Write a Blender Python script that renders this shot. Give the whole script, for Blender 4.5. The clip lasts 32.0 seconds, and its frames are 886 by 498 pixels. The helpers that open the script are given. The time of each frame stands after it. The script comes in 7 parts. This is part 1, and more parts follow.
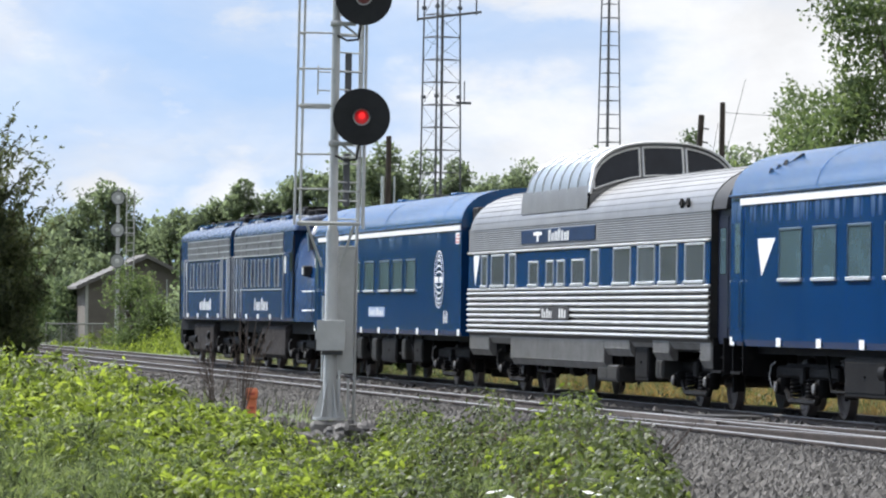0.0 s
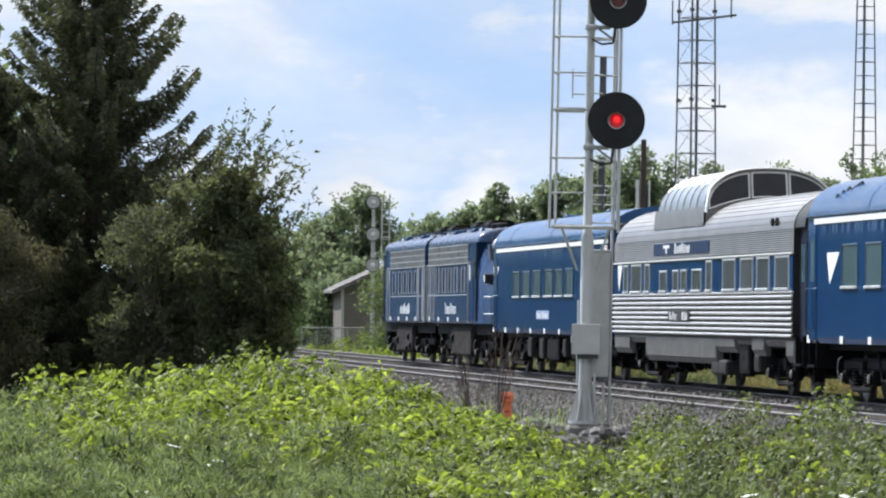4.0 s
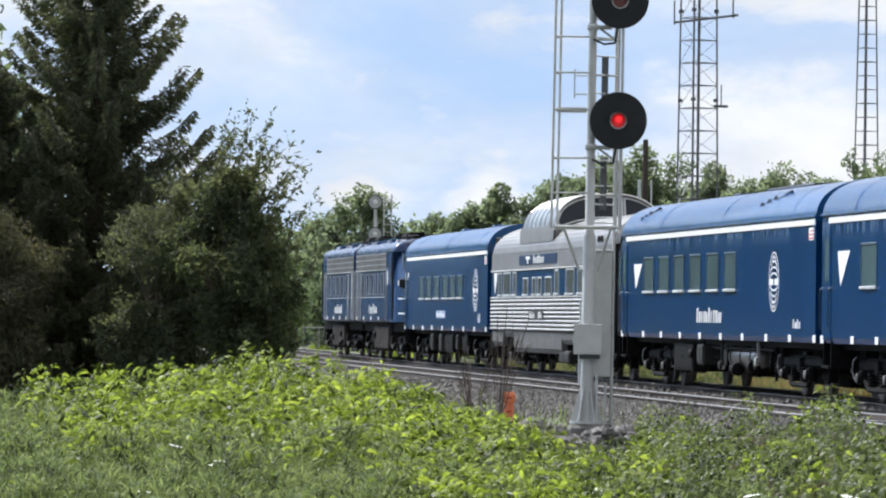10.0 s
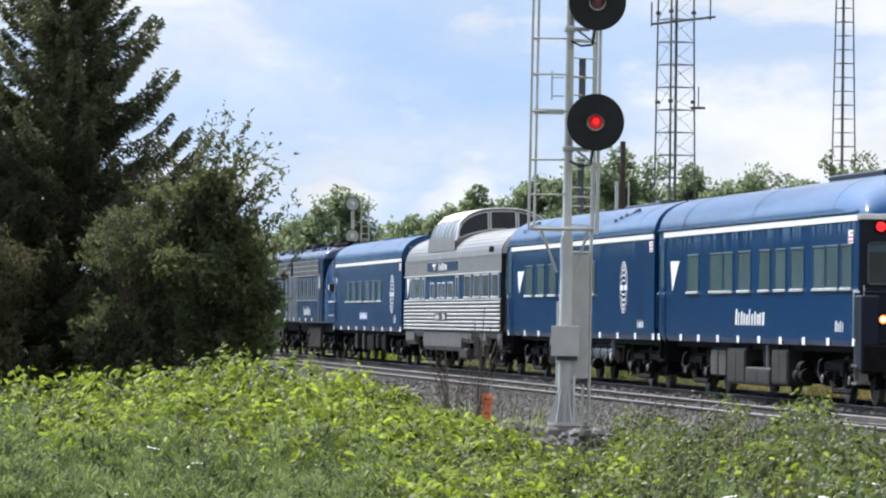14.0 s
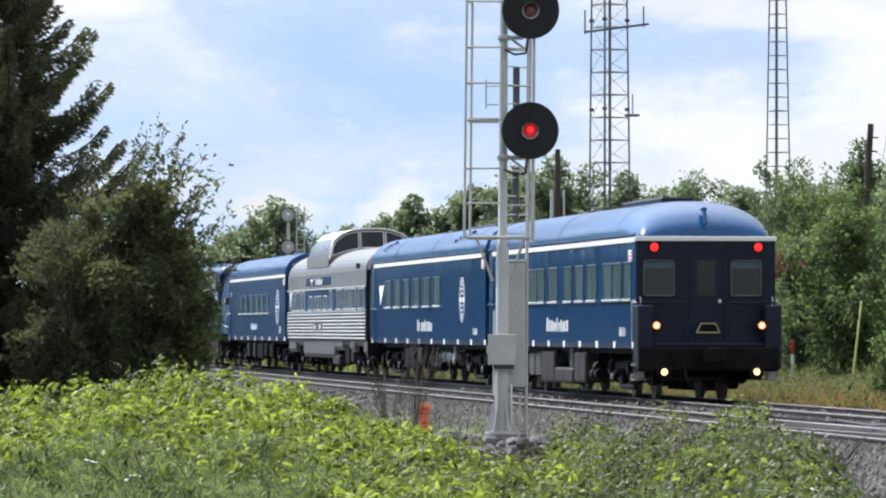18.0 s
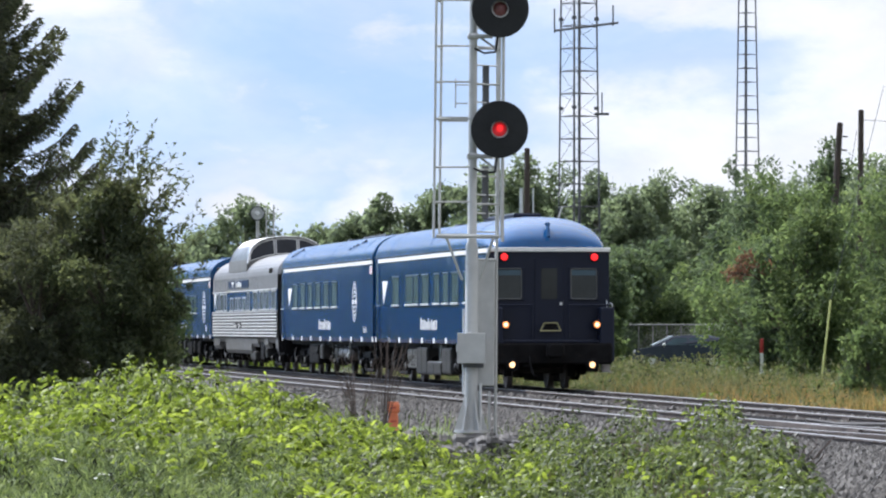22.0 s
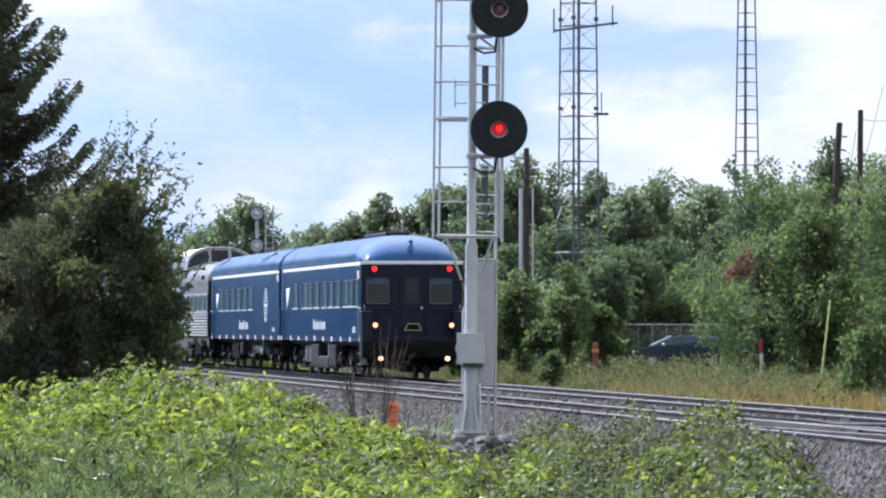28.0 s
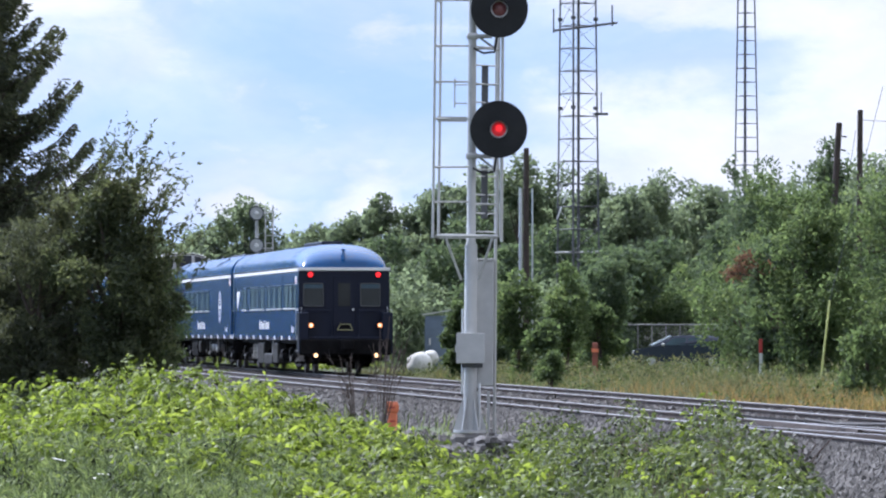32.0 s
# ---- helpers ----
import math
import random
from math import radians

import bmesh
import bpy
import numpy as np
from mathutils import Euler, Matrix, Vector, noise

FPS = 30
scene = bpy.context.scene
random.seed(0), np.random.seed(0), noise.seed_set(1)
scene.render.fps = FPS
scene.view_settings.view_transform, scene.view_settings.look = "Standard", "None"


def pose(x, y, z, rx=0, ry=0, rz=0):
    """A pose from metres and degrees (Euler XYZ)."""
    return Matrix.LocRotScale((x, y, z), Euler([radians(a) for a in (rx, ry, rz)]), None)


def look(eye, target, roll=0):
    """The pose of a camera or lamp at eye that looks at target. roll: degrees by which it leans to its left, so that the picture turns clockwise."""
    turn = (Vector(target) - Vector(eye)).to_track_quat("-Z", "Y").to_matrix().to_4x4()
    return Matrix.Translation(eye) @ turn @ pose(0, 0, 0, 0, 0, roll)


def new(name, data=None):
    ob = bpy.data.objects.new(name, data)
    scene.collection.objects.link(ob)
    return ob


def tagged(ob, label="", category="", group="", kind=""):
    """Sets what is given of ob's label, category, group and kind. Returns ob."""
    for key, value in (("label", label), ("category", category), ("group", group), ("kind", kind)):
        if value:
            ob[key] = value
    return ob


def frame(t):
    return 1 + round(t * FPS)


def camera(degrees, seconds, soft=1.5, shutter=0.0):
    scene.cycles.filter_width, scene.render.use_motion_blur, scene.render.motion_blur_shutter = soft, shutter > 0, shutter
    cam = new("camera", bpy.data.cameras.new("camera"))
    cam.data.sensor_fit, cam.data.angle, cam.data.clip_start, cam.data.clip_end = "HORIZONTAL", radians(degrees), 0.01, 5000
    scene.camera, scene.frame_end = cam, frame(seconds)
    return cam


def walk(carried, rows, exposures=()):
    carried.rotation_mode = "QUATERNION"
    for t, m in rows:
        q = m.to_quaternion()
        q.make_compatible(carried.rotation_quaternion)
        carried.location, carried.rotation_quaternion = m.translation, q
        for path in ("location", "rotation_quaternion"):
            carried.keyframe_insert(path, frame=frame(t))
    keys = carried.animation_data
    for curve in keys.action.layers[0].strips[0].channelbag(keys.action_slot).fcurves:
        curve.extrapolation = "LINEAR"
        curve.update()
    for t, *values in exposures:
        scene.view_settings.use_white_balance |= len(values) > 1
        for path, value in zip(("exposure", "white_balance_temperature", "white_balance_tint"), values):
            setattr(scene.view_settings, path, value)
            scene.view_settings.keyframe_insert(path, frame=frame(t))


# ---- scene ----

# ---- camera: a long lens on a stand beside the line, panned by hand ----
EYE = Vector((0, 0, 1.3925))
LENS = 9190.0


def aim(right, down, roll):
    return look(EYE, EYE + Vector((-right / LENS, 1, (139.5 + down) / LENS)), roll)


cam = camera(9.752, 32.0, soft=2.15)
walk(cam, [
    (0, aim(-247.2, -20.0, 0.71)),
    (0.5, aim(-212.3, -19.0, 0.69)),
    (1, aim(-94.3, -16.6, 0.60)),
    (1.5, aim(88.3, -17.5, 0.62)),
    (2, aim(183.2, -18.5, 0.66)),
    (2.5, aim(212.7, -18.7, 0.62)),
    (3, aim(210.4, -18.4, 0.63)),
    (3.5, aim(204.0, -18.7, 0.64)),
    (5.5, aim(207.1, -18.7, 0.64)),
    (6, aim(207.0, -18.9, 0.67)),
    (9, aim(207.1, -18.7, 0.64)),
    (12, aim(207.0, -18.3, 0.62)),
    (12.5, aim(188.8, -15.0, 0.64)),
    (13, aim(165.7, -15.2, 0.62)),
    (13.5, aim(166.3, -15.3, 0.65)),
    (14, aim(167.7, -15.0, 0.59)),
    (14.5, aim(168.6, -15.1, 0.57)),
    (16.5, aim(168.9, -14.7, 0.58)),
    (17, aim(112.7, -7.5, 0.47)),
    (17.5, aim(61.6, 6.6, -0.03)),
    (18, aim(54.1, 2.4, -0.01)),
    (18.5, aim(49.2, 1.2, 0.07)),
    (19, aim(49.1, 0.9, 0.03)),
    (19.5, aim(46.3, -1.0, -0.01)),
    (20, aim(-6.0, -2.6, -0.02)),
    (20.5, aim(0.8, -0.6, 0.05)),
    (21, aim(0.2, 0.1, -0.03)),
    (22, aim(0.0, 0.0, 0.00)),
    (25.5, aim(-0.4, -0.1, 0.04)),
    (27.5, aim(-0.6, 0.0, 0.00)),
    (28, aim(-1.0, 0.0, 0.01)),
    (28.5, aim(0.0, -1.7, 0.04)),
    (29, aim(-1.0, 0.3, -0.01)),
    (30, aim(-1.4, 0.2, 0.02)),
    (32, aim(-1.6, -0.1, 0.02)),
], [(0, 0.52, 6500, 10), (12, 0.52, 6500, 10), (20, 0.58, 6350, 11), (32, 0.61, 5800, 16)])

# ---- light: a high sun ahead and to the left, thin cloud ----
SUN_AZ, SUN_EL = radians(47), radians(50)          # azimuth counted from +Y towards -X
TO_SUN = Vector((-math.sin(SUN_AZ) * math.cos(SUN_EL), math.cos(SUN_AZ) * math.cos(SUN_EL), math.sin(SUN_EL)))


def link(nt, a, b):
    nt.links.new(a, b)


def node(nt, kind, **values):
    n = nt.nodes.new(kind)
    for k, v in values.items():
        n.inputs[k].default_value = v
    return n


def ramp(nt, stops, mode="LINEAR"):
    n = nt.nodes.new("ShaderNodeValToRGB")
    n.color_ramp.interpolation = mode
    el = n.color_ramp.elements
    while len(el) < len(stops):
        el.new(0.5)
    for e, (p, c) in zip(el, stops):
        e.position = p
        e.color = (*c, 1) if isinstance(c, tuple) else (c, c, c, 1)
    return n


def mixrgb(nt, blend="MIX", fac=None):
    n = nt.nodes.new("ShaderNodeMix")
    n.data_type, n.blend_type = "RGBA", blend
    if fac is not None:
        n.inputs[0].default_value = fac
    return n


def build_world():
    w = bpy.data.worlds.new("sky")
    w.use_nodes = True
    scene.world = w
    nt = w.node_tree
    nt.nodes.clear()
    out = nt.nodes.new("ShaderNodeOutputWorld")
    bg = node(nt, "ShaderNodeBackground", Strength=0.10)
    sky = nt.nodes.new("ShaderNodeTexSky")
    sky.sky_type, sky.sun_disc = "NISHITA", False
    sky.sun_elevation, sky.sun_rotation = SUN_EL, -SUN_AZ
    sky.air_density, sky.dust_density, sky.ozone_density = 1.0, 0.3, 2.0
    blue = mixrgb(nt, "MULTIPLY", 1.0)
    blue.inputs[7].default_value = SKY_TINT
    co = nt.nodes.new("ShaderNodeTexCoord")
    mp = nt.nodes.new("ShaderNodeMapping")
    mp.inputs["Scale"].default_value = (1.0, 1.0, 2.1)
    mp.inputs["Location"].default_value = CLOUD_SHIFT
    n1 = node(nt, "ShaderNodeTexNoise", Scale=17.0, Detail=7.0, Roughness=0.56, Distortion=0.25)
    n2 = node(nt, "ShaderNodeTexNoise", Scale=6.0, Detail=2.0)
    add = nt.nodes.new("ShaderNodeMath"); add.operation = "MULTIPLY_ADD"
    add.inputs[1].default_value = 0.65
    r = ramp(nt, ((0.60, 0.26), (0.76, 0.46), (0.88, 0.72), (1.0, 0.9)))
    cl = mixrgb(nt)
    # cloud bodies: white tops, greyer hollows
    n3 = node(nt, "ShaderNodeTexNoise", Scale=26.0, Detail=6.0, Roughness=0.6, Distortion=0.4)
    shade = ramp(nt, ((0.38, tuple(c * 0.88 / 8 for c in CLOUD)), (0.60, tuple(c / 8 for c in CLOUD))))
    full = mixrgb(nt, "MULTIPLY", 1.0)
    full.inputs[7].default_value = (8, 8, 8, 1)
    link(nt, n3.outputs[0], shade.inputs[0]); link(nt, shade.outputs[0], full.inputs[6]); link(nt, full.outputs[2], cl.inputs[7])
    link(nt, co.outputs["Generated"], mp.inputs["Vector"])
    link(nt, mp.outputs[0], n1.inputs["Vector"]); link(nt, mp.outputs[0], n3.inputs["Vector"])
    link(nt, mp.outputs[0], n2.inputs["Vector"])
    link(nt, n2.outputs[0], add.inputs[0])
    link(nt, n1.outputs[0], add.inputs[2])
    # more cloud towards the east side of the sky, thinner to the west
    sep = nt.nodes.new("ShaderNodeSeparateXYZ")
    link(nt, co.outputs["Generated"], sep.inputs[0])
    slope = nt.nodes.new("ShaderNodeMath"); slope.operation = "MULTIPLY_ADD"; slope.use_clamp = False
    slope.inputs[1].default_value = CLOUD_SLOPE
    link(nt, sep.outputs[0], slope.inputs[0])
    link(nt, add.outputs[0], slope.inputs[2])
    link(nt, slope.outputs[0], r.inputs[0])
    # look the sky up a little higher than the eye does: clear air down to the horizon
    lift = nt.nodes.new("ShaderNodeVectorMath"); lift.operation = "ADD"
    lift.inputs[1].default_value = (0, 0, 0.22)
    unit = nt.nodes.new("ShaderNodeVectorMath"); unit.operation = "NORMALIZE"
    link(nt, co.outputs["Generated"], lift.inputs[0])
    link(nt, lift.outputs[0], unit.inputs[0])
    link(nt, unit.outputs[0], sky.inputs[0])
    link(nt, sky.outputs[0], blue.inputs[6])
    link(nt, blue.outputs[2], cl.inputs[6])
    link(nt, r.outputs[0], cl.inputs[0])
    # heaped clouds low over the horizon: soft mounds broken up by noise
    n4 = node(nt, "ShaderNodeTexNoise", Scale=34.0, Detail=9.0, Roughness=0.60, Distortion=0.15)
    link(nt, mp.outputs[0], n4.inputs["Vector"])
    total = n4.outputs[0]
    for az, el, ra, re, weight in CLOUD_HEAPS:
        sub = nt.nodes.new("ShaderNodeVectorMath"); sub.operation = "SUBTRACT"
        sub.inputs[1].default_value = (az, 0, el)
        mul = nt.nodes.new("ShaderNodeVectorMath"); mul.operation = "MULTIPLY"
        mul.inputs[1].default_value = (1 / ra, 0, 1 / re)
        far = nt.nodes.new("ShaderNodeVectorMath"); far.operation = "LENGTH"
        soft = nt.nodes.new("ShaderNodeMapRange"); soft.interpolation_type = "SMOOTHSTEP"
        for k, v in zip((1, 2, 3, 4), (0.0, 1.3, weight, 0.0)):
            soft.inputs[k].default_value = v
        add2 = nt.nodes.new("ShaderNodeMath"); add2.operation = "ADD"
        link(nt, co.outputs["Generated"], sub.inputs[0]); link(nt, sub.outputs[0], mul.inputs[0]); link(nt, mul.outputs[0], far.inputs[0])
        link(nt, far.outputs["Value"], soft.inputs[0]); link(nt, total, add2.inputs[0]); link(nt, soft.outputs[0], add2.inputs[1])
        total = add2.outputs[0]
    heap = ramp(nt, ((0.56, 0.0), (0.68, 0.62), (0.82, 1.0)))
    top = mixrgb(nt)
    link(nt, total, heap.inputs[0]); link(nt, heap.outputs[0], top.inputs[0])
    link(nt, cl.outputs[2], top.inputs[6]); link(nt, full.outputs[2], top.inputs[7])
    # unseen thin cloud added for fill light: denser higher up, shining round the sun
    veil = nt.nodes.new("ShaderNodeMapRange")
    for k, v in zip((1, 2, 3, 4), (0.12, 0.60, 0.0, 0.40)):
        veil.inputs[k].default_value = v
    link(nt, sep.outputs[2], veil.inputs[0])
    over = mixrgb(nt)
    link(nt, veil.outputs[0], over.inputs[0]); link(nt, top.outputs[2], over.inputs[6]); link(nt, full.outputs[2], over.inputs[7])
    near = nt.nodes.new("ShaderNodeVectorMath"); near.operation = "DOT_PRODUCT"
    near.inputs[1].default_value = TO_SUN
    ring = nt.nodes.new("ShaderNodeMapRange"); ring.interpolation_type = "SMOOTHSTEP"
    for k, v in zip((1, 2, 3, 4), (0.52, 1.0, 1.0, SUN_RING)):
        ring.inputs[k].default_value = v
    lit = nt.nodes.new("ShaderNodeVectorMath"); lit.operation = "SCALE"
    link(nt, co.outputs["Generated"], near.inputs[0]); link(nt, near.outputs["Value"], ring.inputs[0])
    link(nt, over.outputs[2], lit.inputs[0]); link(nt, ring.outputs[0], lit.inputs["Scale"])
    link(nt, lit.outputs[0], bg.inputs[0])
    link(nt, bg.outputs[0], out.inputs[0])


SKY_TINT = (0.88, 0.98, 1.06, 1)
CLOUD_SHIFT = (0.3, 0.0, 0.1)
CLOUD_SLOPE = 0.8
SUN_RING = 3.6
# azimuth, elevation, half widths, weight of the heaped clouds
CLOUD_HEAPS = ((0.088, 0.042, 0.022, 0.020, 0.42), (0.055, 0.036, 0.028, 0.012, 0.26), (0.052, 0.060, 0.050, 0.006, 0.24), (0.120, 0.040, 0.035, 0.034, 0.40), (-0.038, 0.0235, 0.010, 0.0042, 0.34), (-0.014, 0.022, 0.016, 0.006, 0.24), (-0.080, 0.0625, 0.030, 0.003, 0.30), (0.020, 0.026, 0.012, 0.008, 0.14))
CLOUD = (7.0, 7.1, 7.3)
build_world()
sun = bpy.data.lights.new("sun", "SUN")
sun.energy, sun.angle, sun.color = 4.4, radians(0.6), (1.0, 0.96, 0.90)
new("sun", sun).matrix_world = TO_SUN.to_track_quat("Z", "Y").to_matrix().to_4x4()


# ---- materials ----
def paint(name, color, rough=0.5, metal=0.0, var=0.18, scale=3.0, grain=40.0, bump=0.15, dirt=None, dirt_at=0.62, coat=0.0, per="", spec=0.5):
    """A surface with soft stains, fine grain and relief. per: 'object' or 'island' varies it piece by piece."""
    m = bpy.data.materials.new(name)
    m.use_nodes = True
    nt = m.node_tree
    b = nt.nodes["Principled BSDF"]
    b.inputs["Roughness"].default_value, b.inputs["Metallic"].default_value = rough, metal
    b.inputs["Coat Weight"].default_value = coat
    b.inputs["Coat Roughness"].default_value = 0.12
    b.inputs["Specular IOR Level"].default_value = spec
    co = nt.nodes.new("ShaderNodeTexCoord")
    big = node(nt, "ShaderNodeTexNoise", Scale=scale, Detail=5.0, Roughness=0.6)
    fine = node(nt, "ShaderNodeTexNoise", Scale=grain, Detail=4.0, Roughness=0.65)
    link(nt, co.outputs["Object"], big.inputs["Vector"])
    link(nt, co.outputs["Object"], fine.inputs["Vector"])
    lo = tuple(max(0, c * (1 - var)) for c in color)
    hi = tuple(min(1, c * (1 + var)) for c in color)
    r1 = ramp(nt, ((0.3, lo), (0.7, hi)))
    link(nt, big.outputs[0], r1.inputs[0])
    last = r1.outputs[0]
    r2 = ramp(nt, ((0.25, 1 - var * 0.8), (0.75, 1.0)))
    link(nt, fine.outputs[0], r2.inputs[0])
    mu = mixrgb(nt, "MULTIPLY", 1.0)
    link(nt, last, mu.inputs[6]); link(nt, r2.outputs[0], mu.inputs[7])
    last = mu.outputs[2]
    if dirt:
        d = node(nt, "ShaderNodeTexNoise", Scale=scale * 2.3, Detail=7.0, Roughness=0.7)
        link(nt, co.outputs["Object"], d.inputs["Vector"])
        rd = ramp(nt, ((dirt_at - 0.08, 0.0), (dirt_at + 0.12, 0.8)))
        link(nt, d.outputs[0], rd.inputs[0])
        mx = mixrgb(nt)
        mx.inputs[7].default_value = (*dirt, 1)
        link(nt, rd.outputs[0], mx.inputs[0]); link(nt, last, mx.inputs[6])
        last = mx.outputs[2]
    if per:
        if per == "object":
            src = nt.nodes.new("ShaderNodeObjectInfo").outputs["Random"]
        else:
            src = nt.nodes.new("ShaderNodeNewGeometry").outputs["Random Per Island"]
        rp = ramp(nt, ((0.0, 0.45), (1.0, 1.6)))
        link(nt, src, rp.inputs[0])
        mp = mixrgb(nt, "MULTIPLY", 1.0)
        link(nt, last, mp.inputs[6]); link(nt, rp.outputs[0], mp.inputs[7])
        last = mp.outputs[2]
    link(nt, last, b.inputs["Base Color"])
    rr = ramp(nt, ((0.3, max(0.03, rough * 0.8)), (0.7, min(1.0, rough * 1.2))))
    link(nt, fine.outputs[0], rr.inputs[0]); link(nt, rr.outputs[0], b.inputs["Roughness"])
    if bump:
        bp = node(nt, "ShaderNodeBump", Strength=bump, Distance=0.01)
        link(nt, fine.outputs[0], bp.inputs["Height"]); link(nt, bp.outputs[0], b.inputs["Normal"])
    return m


def leafy(name, color, other, trans=0.45, rough=0.6, deep=0.38, spec=0.25, patch=0.7):
    """Thin leaves: colour varies leaf by leaf, light shines through."""
    m = bpy.data.materials.new(name)
    m.use_nodes = True
    nt = m.node_tree
    b = nt.nodes["Principled BSDF"]
    out = nt.nodes["Material Output"]
    g = nt.nodes.new("ShaderNodeNewGeometry")
    co = nt.nodes.new("ShaderNodeTexCoord")
    big = node(nt, "ShaderNodeTexNoise", Scale=patch, Detail=3.0)
    link(nt, co.outputs["Object"], big.inputs["Vector"])
    tufts = ramp(nt, ((0.36, 0.05), (0.64, 0.95)))
    link(nt, big.outputs[0], tufts.inputs[0])
    ad = nt.nodes.new("ShaderNodeMath"); ad.operation = "MULTIPLY_ADD"
    ad.inputs[1].default_value, ad.inputs[2].default_value = 0.55, 0.0
    link(nt, g.outputs["Random Per Island"], ad.inputs[0])
    ad2 = nt.nodes.new("ShaderNodeMath"); ad2.operation = "MULTIPLY_ADD"
    ad2.inputs[1].default_value = 0.5
    link(nt, tufts.outputs[0], ad2.inputs[0]); link(nt, ad.outputs[0], ad2.inputs[2])
    dark = tuple(c * deep for c in color)
    r = ramp(nt, ((0.15, dark), (0.5, color), (0.9, other)))
    link(nt, ad2.outputs[0], r.inputs[0])
    link(nt, r.outputs[0], b.inputs["Base Color"])
    b.inputs["Roughness"].default_value = rough
    b.inputs["Specular IOR Level"].default_value = spec
    t = nt.nodes.new("ShaderNodeBsdfTranslucent")
    warm = mixrgb(nt, "MULTIPLY", 1.0)
    warm.inputs[7].default_value = (1.15, 1.15, 0.72, 1)
    link(nt, r.outputs[0], warm.inputs[6]); link(nt, warm.outputs[2], t.inputs[0])
    mx = nt.nodes.new("ShaderNodeMixShader")
    mx.inputs[0].default_value = trans
    link(nt, b.outputs[0], mx.inputs[1]); link(nt, t.outputs[0], mx.inputs[2]); link(nt, mx.outputs[0], out.inputs[0])
    return m


def glow(name, color, strength):
    m = bpy.data.materials.new(name)
    m.use_nodes = True
    b = m.node_tree.nodes["Principled BSDF"]
    b.inputs["Base Color"].default_value = (*color, 1)
    b.inputs["Emission Color"].default_value = (*color, 1)
    b.inputs["Emission Strength"].default_value = strength
    return m


def pane(name, color, rough=0.06):
    """Tinted glass in front of a dim interior."""
    m = paint(name, color, rough, var=0.28, scale=1.0, grain=2.2, bump=0.0)
    m.node_tree.nodes["Principled BSDF"].inputs["Specular IOR Level"].default_value = 0.28
    return m


M_BLUE = paint("blue_car_paint", (0.0042, 0.0390, 0.128), 0.15, spec=0.11, var=0.12, scale=0.8, grain=25, bump=0.0, dirt=(0.008, 0.028, 0.085), dirt_at=0.70)


def streaked(m, color, low, high):
    """Washes faint upright streaks of a colour over a paint."""
    nt = m.node_tree
    b = nt.nodes["Principled BSDF"]
    src = b.inputs["Base Color"].links[0].from_socket
    co = nt.nodes.new("ShaderNodeTexCoord")
    mp = nt.nodes.new("ShaderNodeMapping")
    mp.inputs["Scale"].default_value = (5.0, 5.0, 0.45)
    n = node(nt, "ShaderNodeTexNoise", Scale=1.0, Detail=4.0, Roughness=0.6)
    r = ramp(nt, ((low, 0.0), (high, 0.16)))
    mx = mixrgb(nt)
    mx.inputs[7].default_value = (*color, 1)
    link(nt, co.outputs["Object"], mp.inputs[0]); link(nt, mp.outputs[0], n.inputs["Vector"])
    link(nt, n.outputs[0], r.inputs[0]); link(nt, r.outputs[0], mx.inputs[0])
    link(nt, src, mx.inputs[6]); link(nt, mx.outputs[2], b.inputs["Base Color"])
    return m


streaked(M_BLUE, (0.025, 0.060, 0.15), 0.55, 0.80)


def eave_glints(m, color, z0, z1):
    """Pale reflections under the eaves, put into the colour as runs that fade downwards."""
    nt = m.node_tree
    b = nt.nodes["Principled BSDF"]
    src = b.inputs["Base Color"].links[0].from_socket
    co = nt.nodes.new("ShaderNodeTexCoord")
    mp = nt.nodes.new("ShaderNodeMapping")
    mp.inputs["Scale"].default_value = (5.5, 0.4, 0.25)
    n = node(nt, "ShaderNodeTexNoise", Scale=1.0, Detail=2.0, Roughness=0.5)
    r = ramp(nt, ((0.50, 0.0), (0.60, 0.8)))
    sep = nt.nodes.new("ShaderNodeSeparateXYZ")
    mr = nt.nodes.new("ShaderNodeMapRange")
    mr.inputs[1].default_value, mr.inputs[2].default_value = z0, z1
    mu = nt.nodes.new("ShaderNodeMath"); mu.operation = "MULTIPLY"
    mx = mixrgb(nt)
    mx.inputs[7].default_value = (*color, 1)
    link(nt, co.outputs["Object"], mp.inputs[0]); link(nt, mp.outputs[0], n.inputs["Vector"]); link(nt, n.outputs[0], r.inputs[0])
    link(nt, co.outputs["Object"], sep.inputs[0]); link(nt, sep.outputs[2], mr.inputs[0])
    link(nt, r.outputs[0], mu.inputs[0]); link(nt, mr.outputs[0], mu.inputs[1]); link(nt, mu.outputs[0], mx.inputs[0])
    link(nt, src, mx.inputs[6]); link(nt, mx.outputs[2], b.inputs["Base Color"])


# reflections below the eaves, painted into the blue
eave_glints(M_BLUE, (0.13, 0.20, 0.32), 2.86, 3.24)
M_ROOF = paint("blue_roof_paint", (0.007, 0.070, 0.200), 0.19, spec=0.28, var=0.12, scale=0.9, grain=1.8, bump=0.55, dirt=(0.05, 0.07, 0.10), dirt_at=0.66, coat=0.2)
M_DARKBLUE = paint("navy_end_paint", (0.010, 0.014, 0.030), 0.4, var=0.15, scale=1.5, bump=0.0, spec=0.2)
M_WHITE = paint("white_trim_paint", (0.78, 0.79, 0.78), 0.5, var=0.08, scale=4, bump=0.03)
M_STEEL = paint("stainless_steel", (0.62, 0.62, 0.61), 0.38, metal=0.45, var=0.14, scale=1.4, grain=30, bump=0.05, dirt=(0.30, 0.29, 0.27), dirt_at=0.64)
